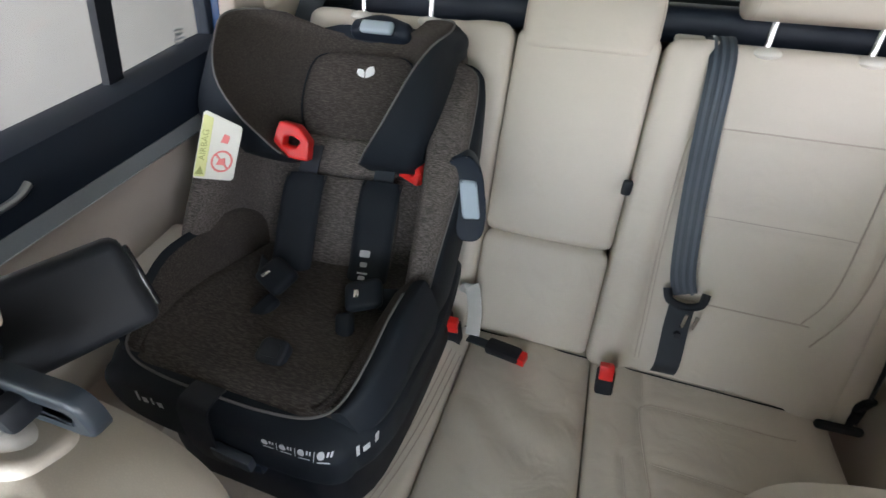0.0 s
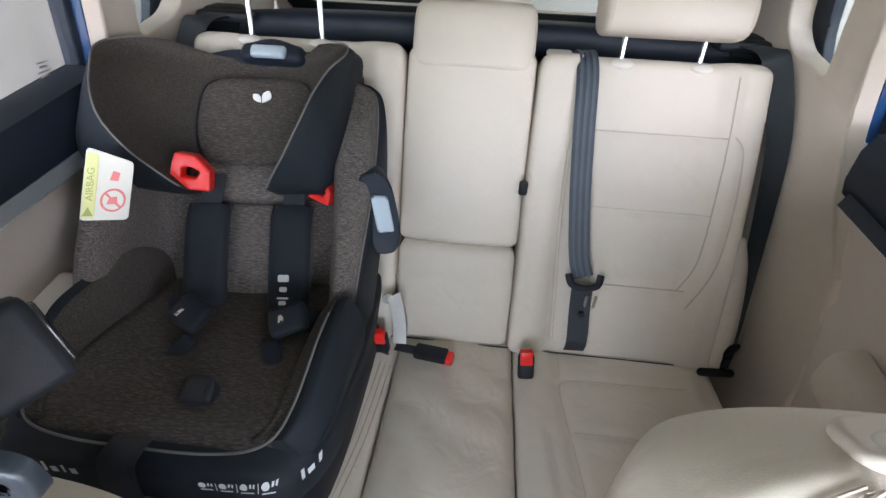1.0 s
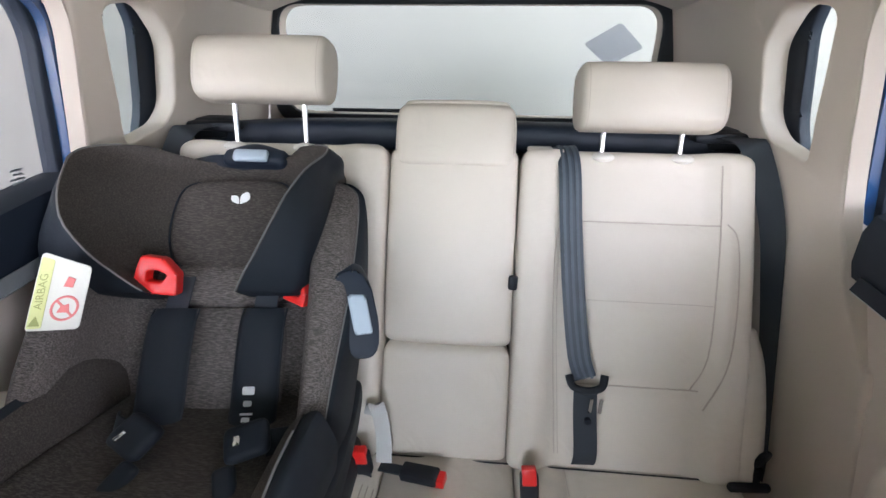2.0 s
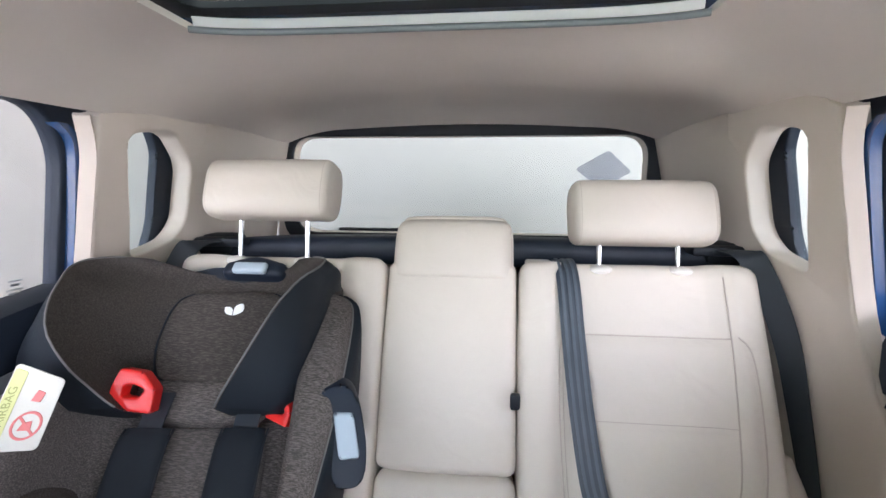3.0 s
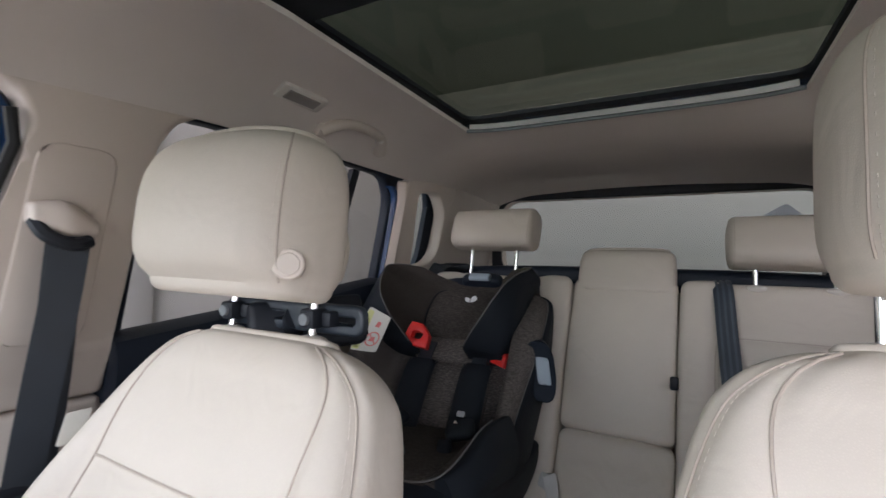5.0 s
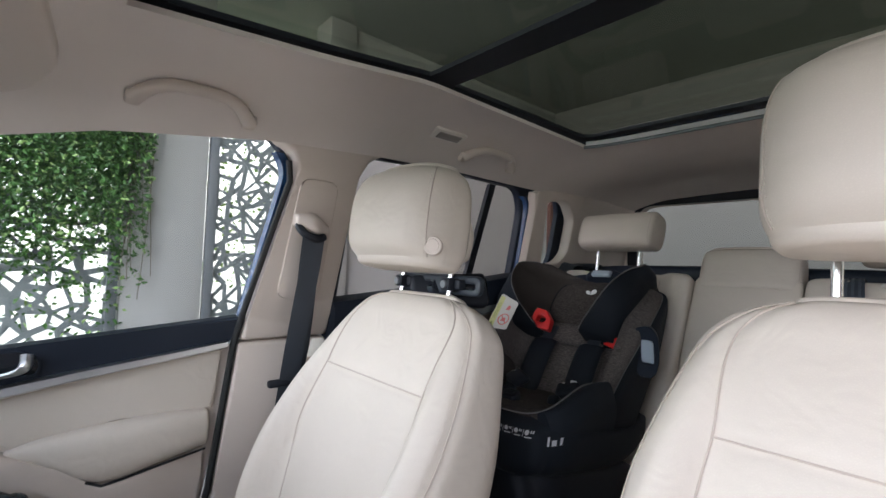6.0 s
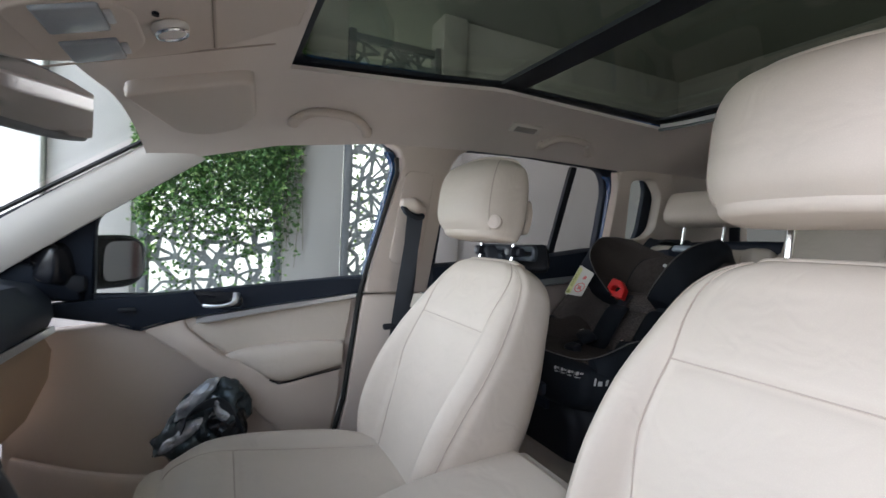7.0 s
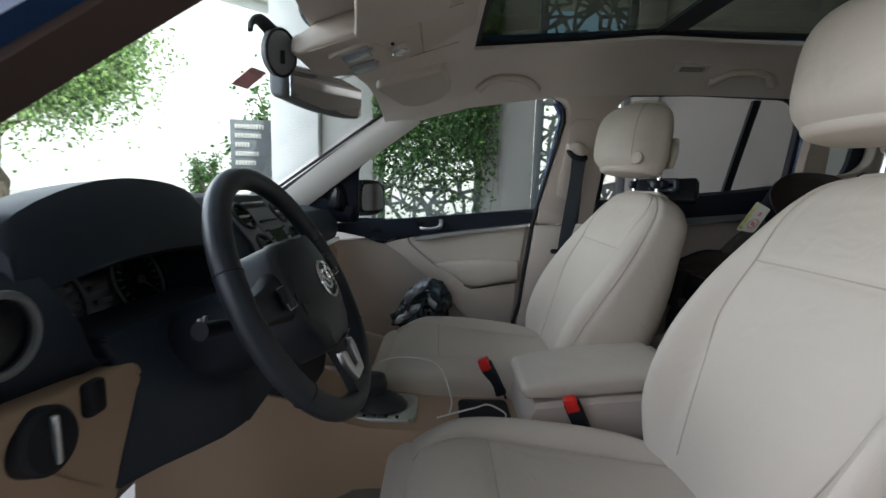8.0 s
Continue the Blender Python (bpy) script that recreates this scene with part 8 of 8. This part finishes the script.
def build_screen(y0, y1, seed):
    t = thing("garden_screen", (WX, (y0 + y1) / 2, 0), "grey laser-cut metal screen with a web of slits", "screen", "garden screens")
    bm = bmesh.new()
    for y in (y0 + 0.025, y1 - 0.025):
        rbox(bm, (WX, y, 1.35), (0.05, 0.05, 2.7), 0.004)
    for z in (0.1, 2.65):
        rbox(bm, (WX, (y0 + y1) / 2, z), (0.045, y1 - y0 - 0.1, 0.05), 0.004)
    part("frame", bm, STEEL_DARK, t)
    rng = np.random.default_rng(seed)
    step = 0.075
    ny, nz = max(int((y1 - y0 - 0.1) / step), 2), 30
    pts = {}
    for i in range(ny + 1):
        for j in range(nz + 1):
            jy = 0 if i in (0, ny) else rng.uniform(-0.42, 0.42)
            jz = 0 if j in (0, nz) else rng.uniform(-0.42, 0.42)
            pts[i, j] = Vector((WX, y0 + 0.05 + (y1 - y0 - 0.1) * (i + jy) / ny, 0.12 + 2.5 * (j + jz) / nz))
    bm = bmesh.new()
    for (i, j), p in pts.items():
        for di, dj, chance in ((1, 0, 0.72), (0, 1, 0.72), (1, 1, 0.42), (-1, 1, 0.42)):
            q = pts.get((i + di, j + dj))
            if q is None or rng.random() > chance:
                continue
            d = (q - p).normalized()
            n = Vector((1, 0, 0)).cross(d)
            w = rng.uniform(0.008, 0.016)
            lift = rng.uniform(-0.006, 0.006)
            vs = [bm.verts.new(p + n * w * a + Vector((b + lift, 0, 0))) for b in (-0.003, 0.003) for a in (-1, 1)]
            ws = [bm.verts.new(q + n * w * a + Vector((b + lift, 0, 0))) for b in (-0.003, 0.003) for a in (-1, 1)]
            for a, b, c, e in ((0, 1, 1, 0), (2, 3, 3, 2), (0, 2, 2, 0), (1, 3, 3, 1)):
                bm.faces.new((vs[a], vs[b], ws[c], ws[e]))
    part("lattice", bm, SCREEN_GREY, t)


def branch(bm, p, q, r0, r1, seed, m=7):
    rng = np.random.default_rng(seed)
    p, q = Vector(p), Vector(q)
    pts = [p.lerp(q, k / m) + Vector(rng.normal(size=3)) * (0.06 * (q - p).length * math.sin(math.pi * k / m) * 0.5) for k in range(m + 1)]
    tube(bm, pts, lambda u: r0 + (r1 - r0) * u, 8)
    return pts


def build_tree(at, height, radius, seed, label, n=5200, size=0.10):
    t = thing("tree", at, label, "tree", "trees")
    rng = np.random.default_rng(seed)
    o = Vector(at)
    top = o + Vector((0, 0, height * 0.55))
    bm = bmesh.new()
    branch(bm, o, top, 0.09, 0.06, seed)
    centres = []
    for k in range(13):
        a = rng.uniform(0, 6.28)
        h = rng.uniform(0.35, 1.0)
        tip = o + Vector((math.cos(a) * radius * rng.uniform(0.4, 0.95), math.sin(a) * radius * rng.uniform(0.4, 0.95), height * (0.42 + 0.58 * h)))
        line = branch(bm, o + Vector((0, 0, height * (0.30 + 0.25 * h))), tip, 0.04, 0.008, seed + k + 1)
        centres += [tip, line[5], line[4]]
    part("trunk", bm, BARK, t, "brown trunk with limbs")
    places = []
    for k in range(n):
        c = centres[rng.integers(len(centres))]
        places.append(c + Vector(rng.normal(size=3)) * radius * rng.choice((0.10, 0.16, 0.24)))
    leaves("crown", places, size, seed, LEAF_PALE if seed % 2 else LEAF, t)


def build_carport():
    bm = bmesh.new()
    rbox(bm, (0, 0, -0.02), (900, 900, 0.04), 0)
    tagged(part("ground", bm, PAVING), "grey paved ground", "ground", kind="structure")
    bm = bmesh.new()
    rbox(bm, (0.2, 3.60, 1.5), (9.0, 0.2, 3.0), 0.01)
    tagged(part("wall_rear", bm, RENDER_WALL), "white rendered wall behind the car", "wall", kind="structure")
    bm = bmesh.new()
    rbox(bm, (-0.25, 0.825, 3.06), (7.3, 5.75, 0.16), 0.01)
    tagged(part("carport_roof", bm, SOFFIT), "flat grey carport roof", "roof", kind="structure")
    # added out of view: keeps sky light and bounce off the driver side
    bm = bmesh.new()
    rbox(bm, (3.0, -0.32, 1.489), (0.2, 3.04, 2.978), 0.01)
    tagged(part("wall_driver_side", bm, STEEL_DARK), "unseen dark grey wall added on the driver side to block light", "wall", kind="structure")
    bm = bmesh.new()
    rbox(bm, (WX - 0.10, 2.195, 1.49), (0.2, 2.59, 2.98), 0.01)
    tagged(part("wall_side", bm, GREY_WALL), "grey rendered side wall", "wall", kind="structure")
    # the outermost column's sunlit look is put into its paler colour
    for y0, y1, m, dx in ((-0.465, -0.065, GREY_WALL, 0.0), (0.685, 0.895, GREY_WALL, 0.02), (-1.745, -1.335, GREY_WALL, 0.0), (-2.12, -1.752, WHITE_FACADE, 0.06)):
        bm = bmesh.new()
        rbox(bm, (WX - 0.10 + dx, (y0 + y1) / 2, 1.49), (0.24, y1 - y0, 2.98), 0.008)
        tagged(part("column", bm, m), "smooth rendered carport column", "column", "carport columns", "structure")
    bm = bmesh.new()
    rbox(bm, (-2.66, 3.44, 1.125), (0.20, 0.10, 2.25), 0.008)
    tagged(part("door_post", bm, RUST), "red-brown painted post by the wall", "post", kind="structure")
    for x, w in ((2.66, 0.13), (3.25, 0.08)):
        bm = bmesh.new()
        rbox(bm, (x, 3.43, 1.489), (w, 0.12, 2.978), 0.008)
        tagged(part("wall_pipe", bm, GREY_WALL), "grey downpipe on the rear wall", "pipe", "downpipes", "structure")
    bm = bmesh.new()
    rbox(bm, (-5.7, 0.7, 1.4), (0.2, 4.4, 2.8), 0.01)
    tagged(part("garden_wall", bm, WHITE_FACADE), "pale garden wall behind the metal screens", "wall", kind="structure")
    build_screen(-1.30, -0.475, 5)
    build_screen(-0.055, 0.675, 8)
    rng = np.random.default_rng(21)
    places, pale = [], []
    for k in range(62000):
        z = 2.65 - abs(rng.normal(0, 0.75))
        y = rng.uniform(-1.32, -0.36)
        if y > -0.47 and rng.random() < 0.72:
            continue
        thin = smooth(1.55, 0.95, z)
        clump = noise.noise(Vector((y * 5.0, z * 4.0, 2.0)))
        if rng.random() < thin * 0.72 or clump < -0.85 + 0.75 * thin or z < 0.3:
            continue
        (places if rng.random() < 0.82 else pale).append((WX + 0.03 + abs(rng.normal(0, 0.06)), y, z))
    leaves("climbing_plant", places, 0.034, 31, LEAF, None, "dense green climbing plant over the metal screen", "climbing plant")
    leaves("climbing_plant", pale, 0.030, 32, LEAF_PALE, None, "pale green young leaves of the climbing plant", "climbing plant")
    sprigs = [(WX - 0.3 - abs(rng.normal(0, 0.2)), rng.uniform(-0.05, 0.68), z) for z in rng.uniform(1.0, 2.3, 700)]
    leaves("shrub_leaves", sprigs, 0.05, 33, LEAF_PALE, None, "loose green shrub behind the second screen", "shrub")
    # vines hanging beside the column
    t = thing("vine_strands", (WX + 0.03, -0.42, 1.0), "thin hanging vine strands beside the column", "vine")
    bm = bmesh.new()
    for k in range(9):
        y = rng.uniform(-0.49, -0.36)
        pts = [Vector((WX + 0.05 + 0.01 * math.sin(3 * z + k), y + 0.03 * math.sin(2.3 * z + 2 * k), z)) for z in np.linspace(2.6, rng.uniform(0.95, 1.35), 16)]
        tube(bm, pts, 0.002, 5)
    part("stems", bm, BARK, t)


def build_yard():
    s = thing("notice_board", (-3.40, -2.62, 0), "dark grey notice board with rows of white lettering", "sign")
    bm = bmesh.new()
    rbox(bm, (-3.40, -2.62, 1.42), (0.05, 0.40, 0.60), 0.006, Euler((0, 0, 0.12)).to_matrix())
    b = part("board", bm, SIGN_GREY, s)
    bm = bmesh.new()
    rbox(bm, (-3.42, -2.62, 0.6), (0.06, 0.06, 1.2), 0.004)
    part("post", bm, STEEL_DARK, s)
    for k, w in enumerate((0.27, 0.25, 0.15, 0.24, 0.2)):
        bm = bmesh.new()
        for j in range(int(w / 0.027)):
            y = -2.765 + 0.027 * j
            rbox(bm, (-3.372 + 0.006 - 0.12 * (y + 2.62), y + 0.0105, 1.655 - 0.085 * k), (0.006, 0.020, 0.044), 0.001, Euler((0, 0, 0.12)).to_matrix())
        part("text_bar", bm, GREY_WALL, b)
    build_tree((-6.0, -7.55, 0), 4.1, 1.75, 41, "leafy green street tree beyond the forecourt", 42000, 0.085)
    build_tree((-7.45, -5.15, 0), 1.55, 0.38, 44, "small green shrub at the edge of the forecourt", 900, 0.08)
    build_tree((-4.6, -2.85, 0), 2.3, 0.55, 46, "slim pale green shrub behind the notice board", 1800, 0.07)
    # white building across the road, added as a sunlit backdrop for the washed-out sky
    h = thing("house", (-19, -19, 0), "long white building in full sun, added to stand in for bright sky", "house")
    rot = Euler((0, 0, math.radians(-48))).to_matrix()
    o = Vector((-17.5, -16.0, 0))
    at = lambda u, d, z: o + rot @ Vector((u, -d, z))
    bm = bmesh.new()
    rbox(bm, at(-6.5, 3.0, 5.0), (21, 6, 10), 0.02, rot)
    part("wall", bm, WHITE_FACADE, h)
    bm = bmesh.new()
    rbox(bm, at(-6.5, 3.0, 10.1), (21.6, 6.6, 0.22), 0.02, rot)
    part("roof", bm, SOFFIT, h)
    bm = bmesh.new()
    rbox(bm, at(-6.5, -0.03, 0.3), (21.1, 0.1, 0.6), 0.02, rot)
    part("plinth", bm, GREY_WALL, h)


build_carport()
build_yard()
